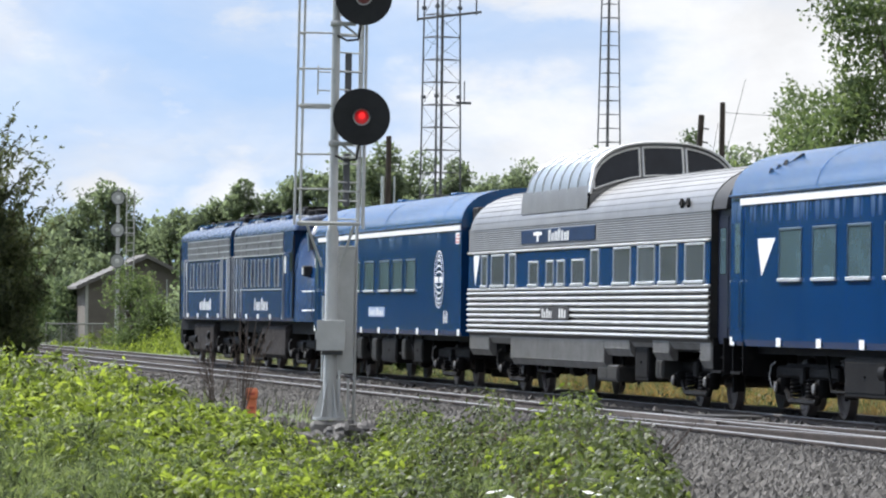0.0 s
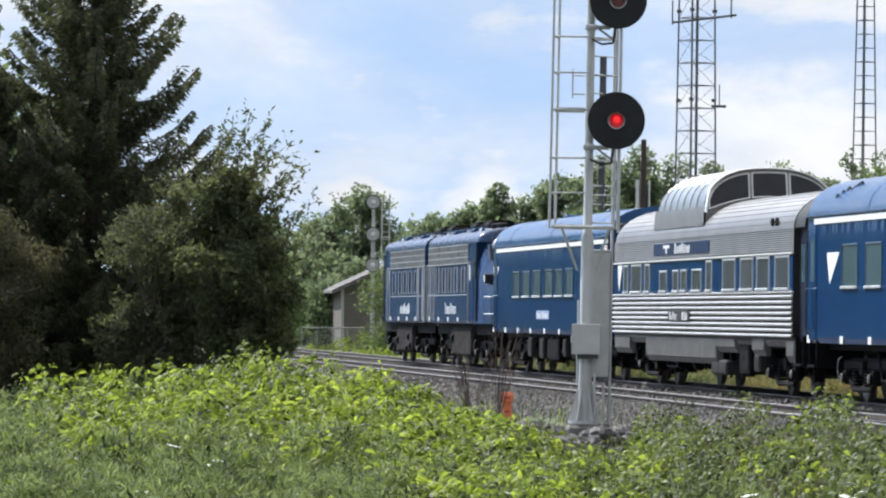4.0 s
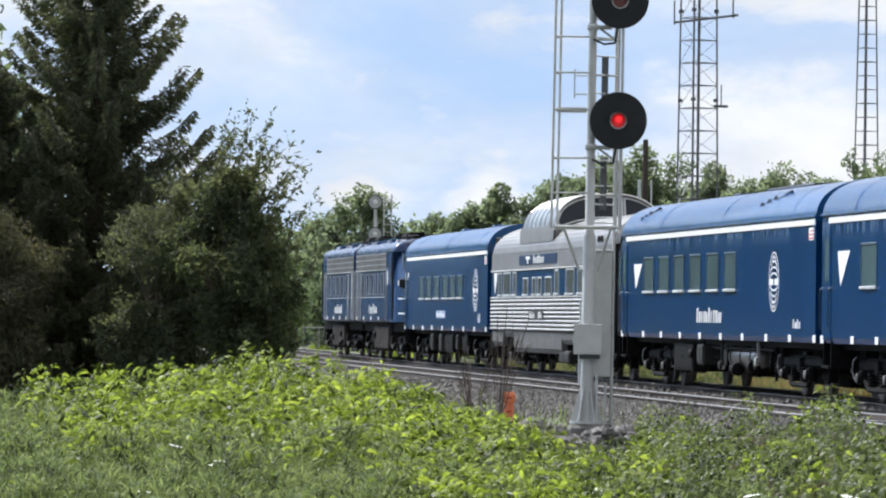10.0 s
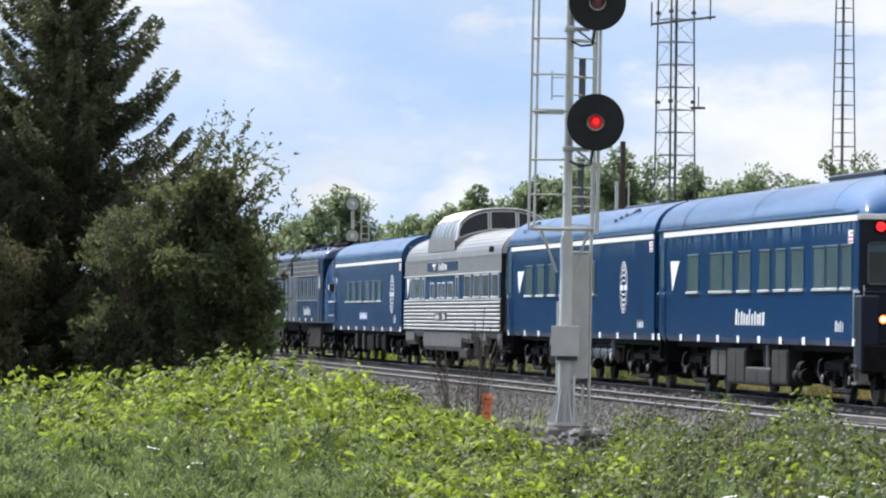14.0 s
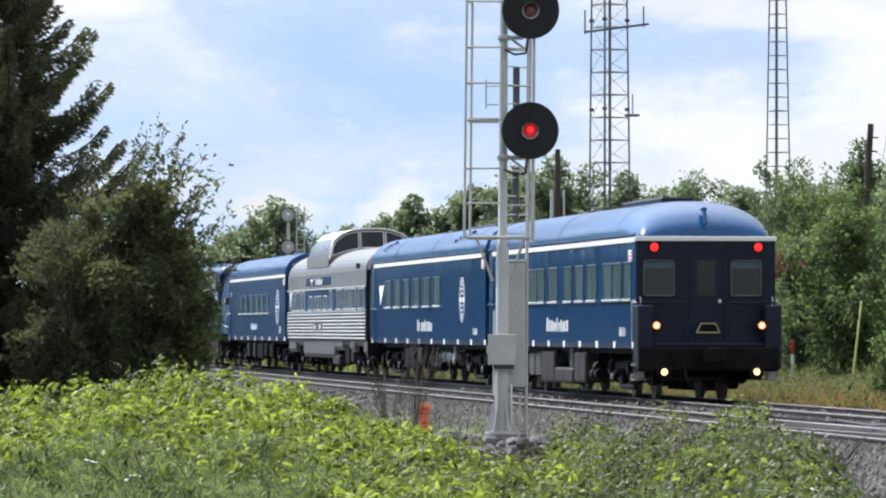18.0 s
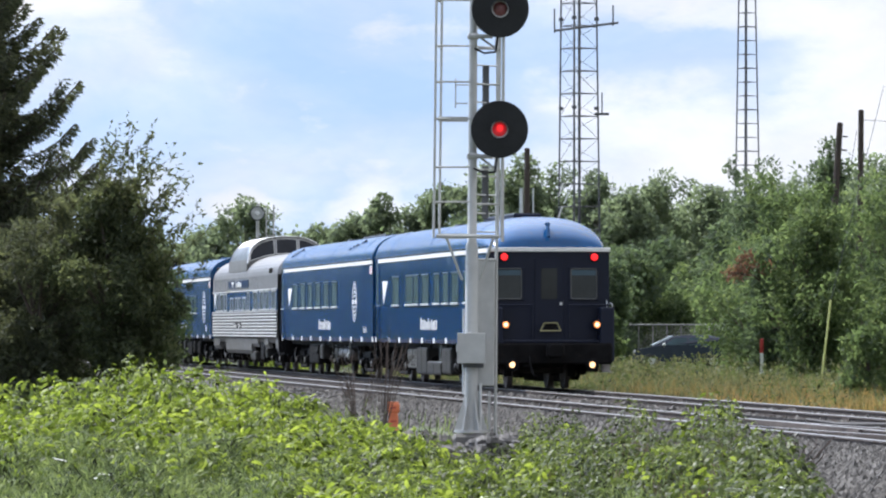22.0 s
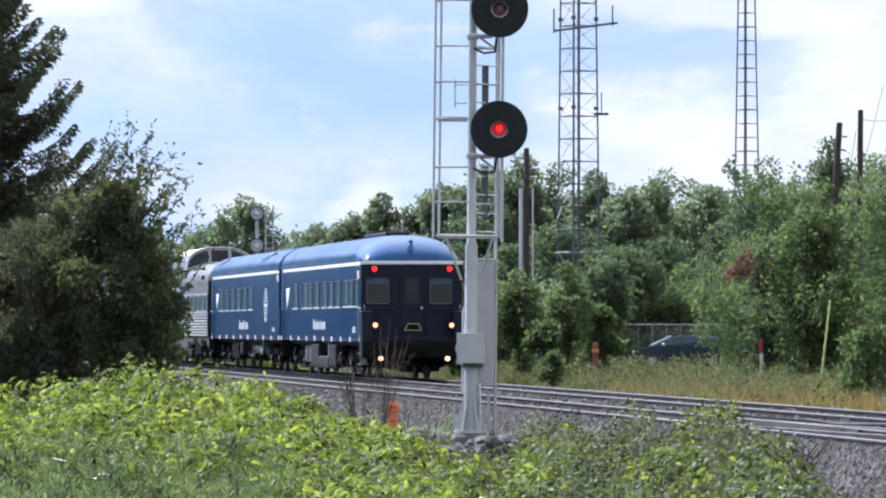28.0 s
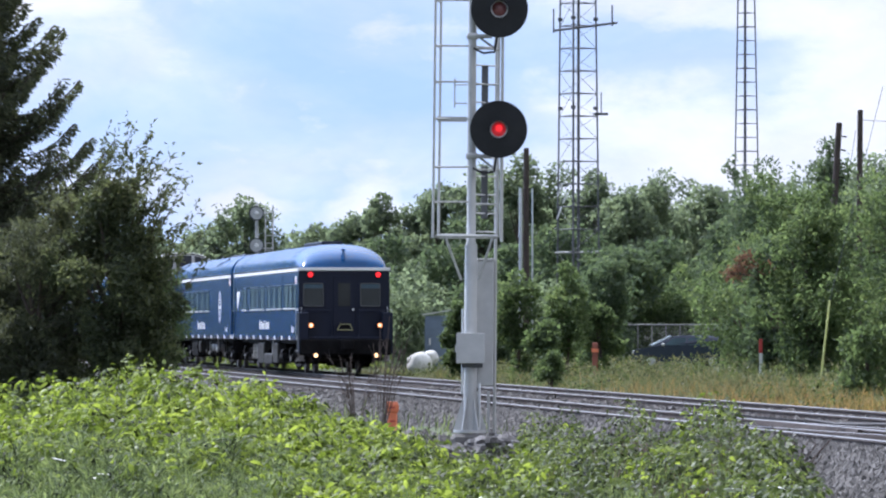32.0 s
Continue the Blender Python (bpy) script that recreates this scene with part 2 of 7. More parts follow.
M_GREYROOF = paint("weathered_steel_roof", (0.22, 0.22, 0.217), 0.46, metal=0.4, spec=0.35, var=0.16, scale=1.0, bump=0.05, dirt=(0.22, 0.21, 0.20))
M_GLASS = pane("car_window_glass", (0.072, 0.122, 0.148), 0.16)
M_DOMEGLASS = pane("dome_glass", (0.018, 0.022, 0.03))
M_BLACK = paint("sooty_black_iron", (0.011, 0.011, 0.012), 0.65, var=0.4, scale=3, bump=0.3, dirt=(0.022, 0.017, 0.014), spec=0.06)
M_TANK = paint("dull_tank_metal", (0.040, 0.041, 0.040), 0.5, metal=0.0, spec=0.14, var=0.35, scale=2, dirt=(0.048, 0.042, 0.037), dirt_at=0.52)
M_LOCO = paint("sooty_loco_blue", (0.005, 0.034, 0.110), 0.24, var=0.2, scale=1.2, grain=12, bump=0.05, dirt=(0.013, 0.030, 0.064), dirt_at=0.62, spec=0.17)
M_RUSTTANK = paint("rusty_tank", (0.026, 0.023, 0.022), 0.8, spec=0.08, var=0.4, scale=1.2, grain=9, bump=0.2, dirt=(0.045, 0.04, 0.038), dirt_at=0.5)
M_LOCOROOF = paint("sooty_loco_roof", (0.010, 0.040, 0.120), 0.26, spec=0.45, var=0.3, scale=1.1, grain=6, bump=0.3, dirt=(0.035, 0.04, 0.05), dirt_at=0.48)
M_UNDER = paint("dusty_underframe", (0.013, 0.0125, 0.0125), 0.6, var=0.4, scale=2.5, bump=0.3, dirt=(0.022, 0.017, 0.014), spec=0.06)
M_GASKET = paint("black_rubber", (0.012, 0.012, 0.014), 0.7, var=0.2)
M_SILL = paint("aluminium_sill", (0.62, 0.64, 0.64), 0.4, metal=0.6, var=0.1)
M_GRILLE = paint("grille_steel", (0.25, 0.25, 0.25), 0.5, metal=0.5, var=0.3, scale=1.4, dirt=(0.08, 0.075, 0.07), dirt_at=0.5)
M_GALV = paint("galvanised_grey", (0.47, 0.48, 0.47), 0.5, metal=0.25, var=0.12, scale=2.5, grain=50, bump=0.06, dirt=(0.30, 0.28, 0.24), dirt_at=0.68)
M_SIGBLACK = paint("flat_black_target", (0.018, 0.02, 0.022), 0.7, var=0.25, scale=2, spec=0.3)
M_TOWER = paint("dull_tower_steel", (0.11, 0.115, 0.125), 0.6, metal=0.3, var=0.25, scale=1)
M_RAILTOP = paint("worn_rail_head", (0.20, 0.197, 0.195), 0.45, metal=0.4, var=0.15, scale=1.5, bump=0.03)
M_RUST = paint("rusty_rail_web", (0.062, 0.048, 0.04), 0.85, var=0.3, scale=2, bump=0.4)
M_TIE = paint("weathered_tie", (0.075, 0.06, 0.05), 0.9, var=0.3, scale=2, grain=20, bump=0.6, per="object")
M_BALLAST = paint("ballast_bed", (0.042, 0.037, 0.033), 0.95, var=0.45, scale=6, grain=18, bump=1.0, dirt=(0.07, 0.055, 0.045))
M_STONE = paint("ballast_stone", (0.098, 0.092, 0.085), 0.9, var=0.25, scale=8, bump=0.4, per="island")
M_SOIL = paint("weedy_soil", (0.055, 0.075, 0.025), 0.95, var=0.5, scale=0.25, grain=5, bump=0.8, dirt=(0.10, 0.085, 0.045))
M_LEAF = leafy("weed_leaf", (0.132, 0.184, 0.034), (0.325, 0.400, 0.088), 0.55, 0.50, 0.14, 0.38, 1.8)
M_LEAF2 = leafy("shrub_leaf", (0.070, 0.096, 0.036), (0.168, 0.206, 0.084), 0.45, 0.5, 0.15, 0.35, 1.6)
M_GRASS = leafy("grass_blade", (0.118, 0.160, 0.076), (0.255, 0.31, 0.155), 0.48, 0.6, 0.14, 0.25, 1.9)
M_VERGE = leafy("verge_grass", (0.155, 0.168, 0.092), (0.26, 0.255, 0.15), 0.35, 0.7)
M_DRY = leafy("dry_grass", (0.28, 0.195, 0.092), (0.40, 0.265, 0.13), 0.4, 0.7)
M_SPRUCE = leafy("spruce_needles", (0.098, 0.112, 0.080), (0.172, 0.190, 0.118), 0.5, 0.6, 0.7)
M_CROWN = leafy("tree_leaf", (0.106, 0.152, 0.082), (0.172, 0.220, 0.118), 0.65, 0.6, 0.6)
M_CROWN2 = leafy("tree_leaf_dark", (0.100, 0.142, 0.098), (0.150, 0.196, 0.128), 0.6, 0.6, 0.6)
# paler and bluer: the haze of distance is put into this leaf colour
M_FAR = leafy("hazed_far_leaf", (0.158, 0.200, 0.165), (0.186, 0.232, 0.186), 0.75, 0.6, 0.88)
M_THICKET = leafy("thicket_leaf", (0.085, 0.105, 0.065), (0.17, 0.19, 0.11), 0.55, 0.55, 0.55)
M_BROWNLEAF = leafy("brown_tangle", (0.088, 0.090, 0.060), (0.165, 0.155, 0.098), 0.35, 0.7, 0.6)
M_DEADLEAF = leafy("withered_leaf", (0.20, 0.11, 0.085), (0.29, 0.18, 0.14), 0.4, 0.8, 0.6)
M_GUY = paint("guy_guard_plastic", (0.42, 0.46, 0.14), 0.5, var=0.12)
M_CABINET = paint("blue_grey_cabinet", (0.16, 0.21, 0.28), 0.5, var=0.15)
M_BARK = paint("bark", (0.09, 0.07, 0.055), 0.95, var=0.35, scale=3, grain=15, bump=0.8)
M_POLE = paint("creosoted_pole", (0.06, 0.045, 0.038), 0.9, var=0.3, scale=2, bump=0.5)
M_ORANGE = paint("orange_plastic", (0.76, 0.215, 0.095), 0.5, var=0.12, scale=5)
M_RED = paint("red_post", (0.50, 0.06, 0.05), 0.6, var=0.2)
M_LAMP = glow("warm_headlight", (1.0, 0.58, 0.26), 1.6)
# emission for the halo of glare round the lit lamps
M_HALO = glow("amber_halo", (1.0, 0.33, 0.09), 0.8)
M_LAMP2 = glow("white_marker", (1.0, 0.70, 0.42), 1.3)
M_REDLAMP = glow("red_marker", (1.0, 0.022, 0.026), 0.75)


# ---- mesh tools ----
class Geo:
    """Collects corners and faces for one mesh."""

    def __init__(self):
        self.v, self.f, self.s = [], [], []

    def face(self, *idx, smooth=False):
        self.f.append(idx)
        self.s.append(smooth)

    def box(self, x0, x1, y0, y1, z0, z1, c=0.0):
        """A box; c: chamfer of all its long edges seen from the end."""
        if x0 > x1: x0, x1 = x1, x0
        if y0 > y1: y0, y1 = y1, y0
        if z0 > z1: z0, z1 = z1, z0
        n = len(self.v)
        if c <= 0:
            self.v += [(x, y, z) for x in (x0, x1) for y in (y0, y1) for z in (z0, z1)]
            for q in ((0, 1, 3, 2), (4, 6, 7, 5), (0, 4, 5, 1), (2, 3, 7, 6), (0, 2, 6, 4), (1, 5, 7, 3)):
                self.face(*[n + i for i in q])
            return self
        for x, d in ((x0, c), (x0 + c, 0), (x1 - c, 0), (x1, c)):
            a0, a1, b0, b1 = y0 + d, y1 - d, z0 + d, z1 - d
            e = c * 0.999 if d else c
            self.v += [(x, a0 + e, b0), (x, a1 - e, b0), (x, a1, b0 + e), (x, a1, b1 - e), (x, a1 - e, b1), (x, a0 + e, b1), (x, a0, b1 - e), (x, a0, b0 + e)]
        for k in range(3):
            for i in range(8):
                j = (i + 1) % 8
                self.face(n + 8 * k + i, n + 8 * k + j, n + 8 * k + 8 + j, n + 8 * k + 8 + i)
        self.face(*[n + i for i in range(7, -1, -1)])
        self.face(*[n + 24 + i for i in range(8)])
        return self

    def tube(self, p, q, r, r2=None, n=8, caps=True):
        p, q = Vector(p), Vector(q)
        r2 = r if r2 is None else r2
        d = (q - p).normalized()
        a = d.orthogonal().normalized()
        b = d.cross(a)
        k = len(self.v)
        for c, rad in ((p, r), (q, r2)):
            for i in range(n):
                w = 2 * math.pi * i / n
                self.v.append(tuple(c + (a * math.cos(w) + b * math.sin(w)) * rad))
        for i in range(n):
            j = (i + 1) % n
            self.face(k + i, k + j, k + n + j, k + n + i, smooth=n > 5)
        if caps:
            self.face(*[k + i for i in range(n - 1, -1, -1)])
            self.face(*[k + n + i for i in range(n)])
        return self

    def path(self, pts, r, n=6):
        for a, b in zip(pts, pts[1:]):
            self.tube(a, b, r, n=n)
        return self

    def loft(self, rings, closed=True, caps=True, smooth=True):
        """Rings of equally many corners, joined one to the next."""
        k, n = len(self.v), len(rings[0])
        for r in rings:
            self.v += [tuple(p) for p in r]
        for a in range(len(rings) - 1):
            for i in range(n if closed else n - 1):
                j = (i + 1) % n
                self.face(k + a * n + i, k + a * n + j, k + (a + 1) * n + j, k + (a + 1) * n + i, smooth=smooth)
        if caps and closed:
            self.face(*[k + i for i in range(n - 1, -1, -1)])
            self.face(*[k + (len(rings) - 1) * n + i for i in range(n)])
        return self

    def lathe(self, c, axis, profile, n=24, caps=True):
        """Turns (distance along the axis, radius) pairs round an axis from c."""
        c, d = Vector(c), Vector(axis).normalized()
        a = d.orthogonal().normalized()
        b = d.cross(a)
        rings = []
        for h, r in profile:
            rings.append([c + d * h + (a * math.cos(2 * math.pi * i / n) + b * math.sin(2 * math.pi * i / n)) * r for i in range(n)])
        return self.loft(rings, caps=caps)

    def grow(self, m):
        self.v = [tuple(m @ Vector(p)) for p in self.v]
        return self

    def mesh(self, name, mat):
        me = bpy.data.meshes.new(name)
        me.from_pydata(self.v, [], self.f)
        me.polygons.foreach_set("use_smooth", self.s)
        if any(self.s):
            me.set_sharp_from_angle(angle=radians(38))
        me.materials.append(mat)
        return me


def part(name, geo, mat, parent=None, label="", at=None):
    """One mesh object from a Geo (or a ready mesh), under a thing or under a part."""
    ob = new(name, geo.mesh(name, mat) if isinstance(geo, Geo) else geo)
    if parent:
        ob.parent = parent
    if at is not None:
        ob.matrix_basis = at
    if label:
        ob["label"] = label
    return ob


def thing(name, label, category, at=None, group="", kind=""):
    ob = tagged(new(name), label, category, group, kind)
    if at is not None:
        ob.matrix_basis = at
    return ob


def fast_mesh(name, verts, faces, mat, smooth=False):
    """A mesh from arrays: verts (n, 3), faces (m, 3 or 4)."""
    me = bpy.data.meshes.new(name)
    nf, k = faces.shape
    me.vertices.add(len(verts)); me.loops.add(nf * k); me.polygons.add(nf)
    me.vertices.foreach_set("co", np.ascontiguousarray(verts, dtype=np.float32).ravel())
    me.loops.foreach_set("vertex_index", np.ascontiguousarray(faces, dtype=np.int32).ravel())
    me.polygons.foreach_set("loop_start", np.arange(0, nf * k, k, dtype=np.int32))
    me.polygons.foreach_set("use_smooth", np.full(nf, smooth))
    me.update(calc_edges=True)
    me.materials.append(mat)
    return me


def leaf_cloud(name, pos, size, mat, rng, aspect=0.5, up=0.5, droop=0.0, axis=None, spread=0.35):
    """Folded leaves at the points pos: four corners each, bent along the midrib."""
    n = len(pos)
    size = np.broadcast_to(np.asarray(size, float), (n,)) * rng.uniform(0.65, 1.35, n)
    d = rng.normal(size=(n, 3))
    if axis is not None:
        d = np.asarray(axis) + d * spread
    d[:, 2] -= droop
    d /= np.linalg.norm(d, axis=1)[:, None] + 1e-9
    nrm = rng.normal(size=(n, 3)); nrm[:, 2] += up * 2.5
    side = np.cross(d, nrm); side /= np.linalg.norm(side, axis=1)[:, None] + 1e-9
    top = np.cross(side, d)
    L, W = size[:, None] * d, (size * aspect * 0.5)[:, None] * side
    lift = (size * 0.10)[:, None] * top
    v = np.stack([pos, pos + L * 0.45 + W + lift, pos + L, pos + L * 0.45 - W + lift], 1).reshape(-1, 3)
    i = np.arange(n)[:, None] * 4
    f = np.concatenate([i + [[0, 1, 2]], i + [[0, 2, 3]]], 1).reshape(-1, 3)
    return fast_mesh(name, v, f, mat)


def blade_cloud(name, pos, size, mat, rng, axis, aspect=0.38, spread=0.6, sag=0.35):
    """Longer pointed leaves of six corners that arch over and hang at the tip."""
    n = len(pos)
    size = np.broadcast_to(np.asarray(size, float), (n,)) * rng.uniform(0.55, 1.4, n)
    d = np.asarray(axis) + rng.normal(size=(n, 3)) * spread
    d /= np.linalg.norm(d, axis=1)[:, None] + 1e-9
    nrm = rng.normal(size=(n, 3)) * 0.7; nrm[:, 2] += 1.0
    side = np.cross(d, nrm); side /= np.linalg.norm(side, axis=1)[:, None] + 1e-9
    top = np.cross(side, d)
    L, W = size[:, None] * d, (size * aspect * 0.5)[:, None] * side
    up = (size * 0.09)[:, None] * top
    drop = np.zeros((n, 3)); drop[:, 2] = -size * sag * rng.uniform(0.2, 1.2, n)
    v = np.stack([pos, pos + L * 0.33 + W + up, pos + L * 0.33 - W + up, pos + L * 0.70 + W * 0.72 + up + drop * 0.35, pos + L * 0.70 - W * 0.72 + up + drop * 0.35, pos + L + drop], 1).reshape(-1, 3)
    i = np.arange(n)[:, None] * 6
    f = np.concatenate([i + [[0, 1, 2]], i + [[1, 3, 4]], i + [[1, 4, 2]], i + [[3, 5, 4]]], 1).reshape(-1, 3)
    return fast_mesh(name, v, f, mat)


def snoise(x, y, f=1.0, seed=0.0):
    return noise.noise(Vector((x * f + seed, y * f - seed, seed * 0.37)))


# ---- the line of the track: x along it, away; y to the near side; z = 0 at the rail heads ----
TH = 0.1353
RIDE = 0.125           # the rail heads lie this far under the level from which the car bodies are counted
TRK = Matrix.Translation((3.264 + 1.5 * math.cos(TH), 111.3 + 1.5 * math.sin(TH), -RIDE)) @ Matrix.Rotation(math.pi / 2 + TH, 4, "Z")
TRK_INV = TRK.inverted()


def trk(x, y):
    p = TRK_INV @ Vector((x, y, 0))
    return p.x, p.y


# ---- ground: one sheet to the horizon, shaped along the line ----
def ground_z(x, y):
    s, l = trk(x, y)
    if l > 5.9:
        base = -0.45 - 0.30 * min(1.0, (l - 5.9) / 2.0)
    elif l < -2.4:
        base = -0.45 + 0.12 * min(1.0, max(0.0, (-l - 6) / 20))
    else:
        base = -0.45
    if y < 400 and abs(x) < 200:
        base += 0.07 * snoise(x, y, 0.35, 2.0) * (1.0 if l > 5.9 or l < -3.5 else 0.2)
    return base


def stops(near, dense, far, grow=1.35):
    """Grid lines: dense near the middle, wider outwards."""
    out, v, d = [], 0.0, dense
    while v < far:
        out.append(v)
        if v > near:
            d *= grow
        v += d
    return out + [far]


def build_ground():
    ax = stops(24, 0.8, 3200)
    xs = [-v for v in reversed(ax[1:])] + ax
    ys = [-v for v in reversed(stops(5, 5, 1500)[1:])] + [0.0] + [10 * i for i in range(1, 4)] + list(np.arange(38, 132, 0.9)) + [135, 142, 152, 165, 180, 200, 230, 270, 320, 400, 520, 700, 1000, 1500, 2200, 3200, 4500]
    v = np.array([(x, y, ground_z(x, y)) for y in ys for x in xs])
    nx = len(xs)
    f = np.array([(j * nx + i, j * nx + i + 1, (j + 1) * nx + i + 1, (j + 1) * nx + i) for j in range(len(ys) - 1) for i in range(nx - 1)])
    tagged(new("ground", fast_mesh("ground", v, f, M_SOIL, True)), "weedy brown-green soil beside the railway", "ground", kind="structure")


build_ground()
NEAR = 3.68            # distance between the two tracks
GAUGE = 1.435


def build_bed():
    """Ballast bed with uneven shoulders, under both tracks."""
    rng = np.random.default_rng(4)
    prof = [(-3.6, -0.62), (-2.4, -0.20), (-1.6, -0.14), (0, -0.15), (1.4, -0.135), (1.85, -0.17), (2.3, -0.14), (3.7, -0.15), (5.2, -0.14), (5.7, -0.19), (6.4, -0.42), (7.3, -0.72)]
    ls = np.interp(np.linspace(0, 1, 61), np.linspace(0, 1, len(prof)), [p[0] for p in prof])
    zs = np.interp(ls, [p[0] for p in prof], [p[1] for p in prof])
    ss = np.concatenate([np.arange(-140, 60, 0.5), np.arange(60, 420, 3.0)])
    rows = []
    for s in ss:
        for l, z in zip(ls, zs):
            rows.append((s, l + 0.12 * snoise(s, l, 0.6, 5) * (1 if l > 5.6 or l < -2.2 else 0), z + 0.03 * snoise(s, l, 2.2, 9)))
    v = np.array(rows)
    n = len(ls)
    f = np.array([(j * n + i, (j + 1) * n + i, (j + 1) * n + i + 1, j * n + i + 1) for j in range(len(ss) - 1) for i in range(n - 1)])
    bed = tagged(new("ballast_bed", fast_mesh("ballast_bed", v, f[:, ::-1], M_BALLAST, True)), "grey crushed-stone ballast bed under two tracks", "ballast", kind="structure")
    bed.matrix_basis = TRK
    # loose stones on the near shoulder and between the rails
    k = 44000
    s = np.concatenate([rng.uniform(-66, -36, k), rng.uniform(-36, 30, 6000), rng.uniform(-66, -10, 12000), rng.uniform(-36, 12, 24000)])
    l = np.concatenate([rng.uniform(4.6, 7.2, k), rng.uniform(-2.2, 6.9, 6000), rng.uniform(7.0, 12.5, 12000), rng.uniform(4.5, 7.0, 24000)])
    z = np.interp(l, [p[0] for p in prof], [p[1] for p in prof])
    p = np.array(TRK)
    off = l > 7.0
    z[off] = [RIDE + ground_z(p[0, 0] * a + p[0, 1] * b + p[0, 3], p[1, 0] * a + p[1, 1] * b + p[1, 3]) for a, b in zip(s[off], l[off])]
    r = rng.uniform(0.028, 0.085, len(s)) * np.where(off, 1.4, 1.0)
    octa = np.array([(1, 0, 0), (0, 1, 0), (-1, 0, 0), (0, -1, 0), (0.2, 0.1, 0.8), (0, 0, -0.8)])
    fa = np.array([(0, 1, 4), (1, 2, 4), (2, 3, 4), (3, 0, 4), (1, 0, 5), (2, 1, 5), (3, 2, 5), (0, 3, 5)])
    v = octa[None] * r[:, None, None] * rng.uniform(0.6, 1.4, (len(s), 6, 3))
    a = rng.uniform(0, 6.28, len(s))
    c, sn = np.cos(a)[:, None], np.sin(a)[:, None]
    v = np.stack([v[..., 0] * c - v[..., 1] * sn, v[..., 0] * sn + v[..., 1] * c, v[..., 2]], -1)
    v += np.stack([s, l, z + r * 0.35], 1)[:, None]
    f = (fa[None] + (np.arange(len(s)) * 6)[:, None, None]).reshape(-1, 3)
    st = tagged(new("ballast_stones", fast_mesh("ballast_stones", v.reshape(-1, 3), f, M_STONE)), "loose grey ballast stones", "gravel", kind="stuff")
    st.matrix_basis = TRK


build_bed()


def rail_geo(s0, s1, l, step=None):
    """Flat-bottomed rail: foot, web, head."""
    prof = [(-0.07, -0.175), (0.07, -0.175), (0.07, -0.16), (0.012, -0.14), (0.010, -0.045), (0.036, -0.035), (0.036, -0.006), (-0.036, -0.006), (-0.036, -0.035), (-0.010, -0.045), (-0.012, -0.14), (-0.07, -0.16)]
    return Geo().loft([[(s, l + a, z) for a, z in prof] for s in (s0, s1)], smooth=False)


def head_geo(s0, s1, l):
    return Geo().loft([[(s, l - 0.038, -0.012), (s, l - 0.037, -0.005), (s, l - 0.028, 0.001), (s, l + 0.028, 0.001), (s, l + 0.037, -0.005), (s, l + 0.038, -0.012)] for s in (s0, s1)], smooth=False)


def build_track(name, l0, label):
    t = tagged(new(name), label, "railway track", group="railway tracks", kind="structure")
    t.matrix_basis = TRK
    for l in (l0 - GAUGE / 2 - 0.035, l0 + GAUGE / 2 + 0.035):
        r = part("rail", rail_geo(-150, 430, l), M_RUST, t, "rusty steel rail with a worn bright head")
        part("rail_head", head_geo(-150, 430, l), M_RAILTOP, r)
        for s in (-58.0, -46.0, -34.0, -22.0, -10.0, 2.0, 14.0):
            part("joint_bar", Geo().box(s - 0.3, s + 0.3, l + 0.012, l + 0.032, -0.13, -0.05, 0.006), M_RUST, r)
    return t


TRACK_A = build_track("track_1", 0.0, "railway track that carries the train")
TRACK_B = build_track("track_2", NEAR, "empty railway track beside the train")


def build_turnout():
    """Crossover rails and a guard rail between the tracks, in front of the grass."""
    t = tagged(new("crossover"), "crossover rails joining the two tracks", "railway switch", kind="structure")
    t.matrix_basis = TRK
    for d in (-GAUGE / 2, GAUGE / 2):
        g, h = Geo(), Geo()
        pts = [(-75 + 5 * i, NEAR * (0.5 - 0.5 * math.cos(math.pi * min(1, i / 11))) + d) for i in range(12)]
        for (a, la), (b, lb) in zip(pts, pts[1:]):
            for geo, prof in ((g, [(-0.07, -0.175), (0.07, -0.175), (0.012, -0.14), (0.036, -0.035), (0.036, -0.008), (-0.036, -0.008), (-0.036, -0.035), (-0.012, -0.14)]),
                              (h, [(-0.034, -0.009), (-0.030, -0.003), (0.030, -0.003), (0.034, -0.009)])):
                geo.loft([[(a, la + p, z) for p, z in prof], [(b, lb + p, z) for p, z in prof]], smooth=False)
        r = part("closure_rail", g, M_RUST, t)
        part("rail_head", h, M_RAILTOP, r)
    for s0, l in ((-30.0, NEAR - GAUGE / 2 + 0.09), (-42.0, NEAR + GAUGE / 2 - 0.09)):
        g = Geo().loft([[(s, l + o + a, z) for a, z in ((-0.04, -0.16), (0.04, -0.16), (0.03, 0.005), (-0.03, -0.004))] for s, o in ((s0 - 4, 0.09 if l < NEAR else -0.09), (s0 - 3.2, 0.0), (s0 + 3.2, 0.0), (s0 + 4, 0.09 if l < NEAR else -0.09))], smooth=False)
        part("guard_rail", g, M_RUST, t, "flared guard rail")
    for i in range(13):
        part("slide_plate", Geo().box(-25.0 + 0.55 * i - 0.14, -25.0 + 0.55 * i + 0.14, 1.95, 2.55, -0.13, -0.03, 0.01), M_BLACK, t)
    part("switch_rod", Geo().path([(-27.2, 0.9, -0.06), (-27.0, 2.0, -0.05), (-26.9, 2.5, 0.02)], 0.035, 6), M_RAILTOP, t, "bright worn switch rod")


build_turnout()


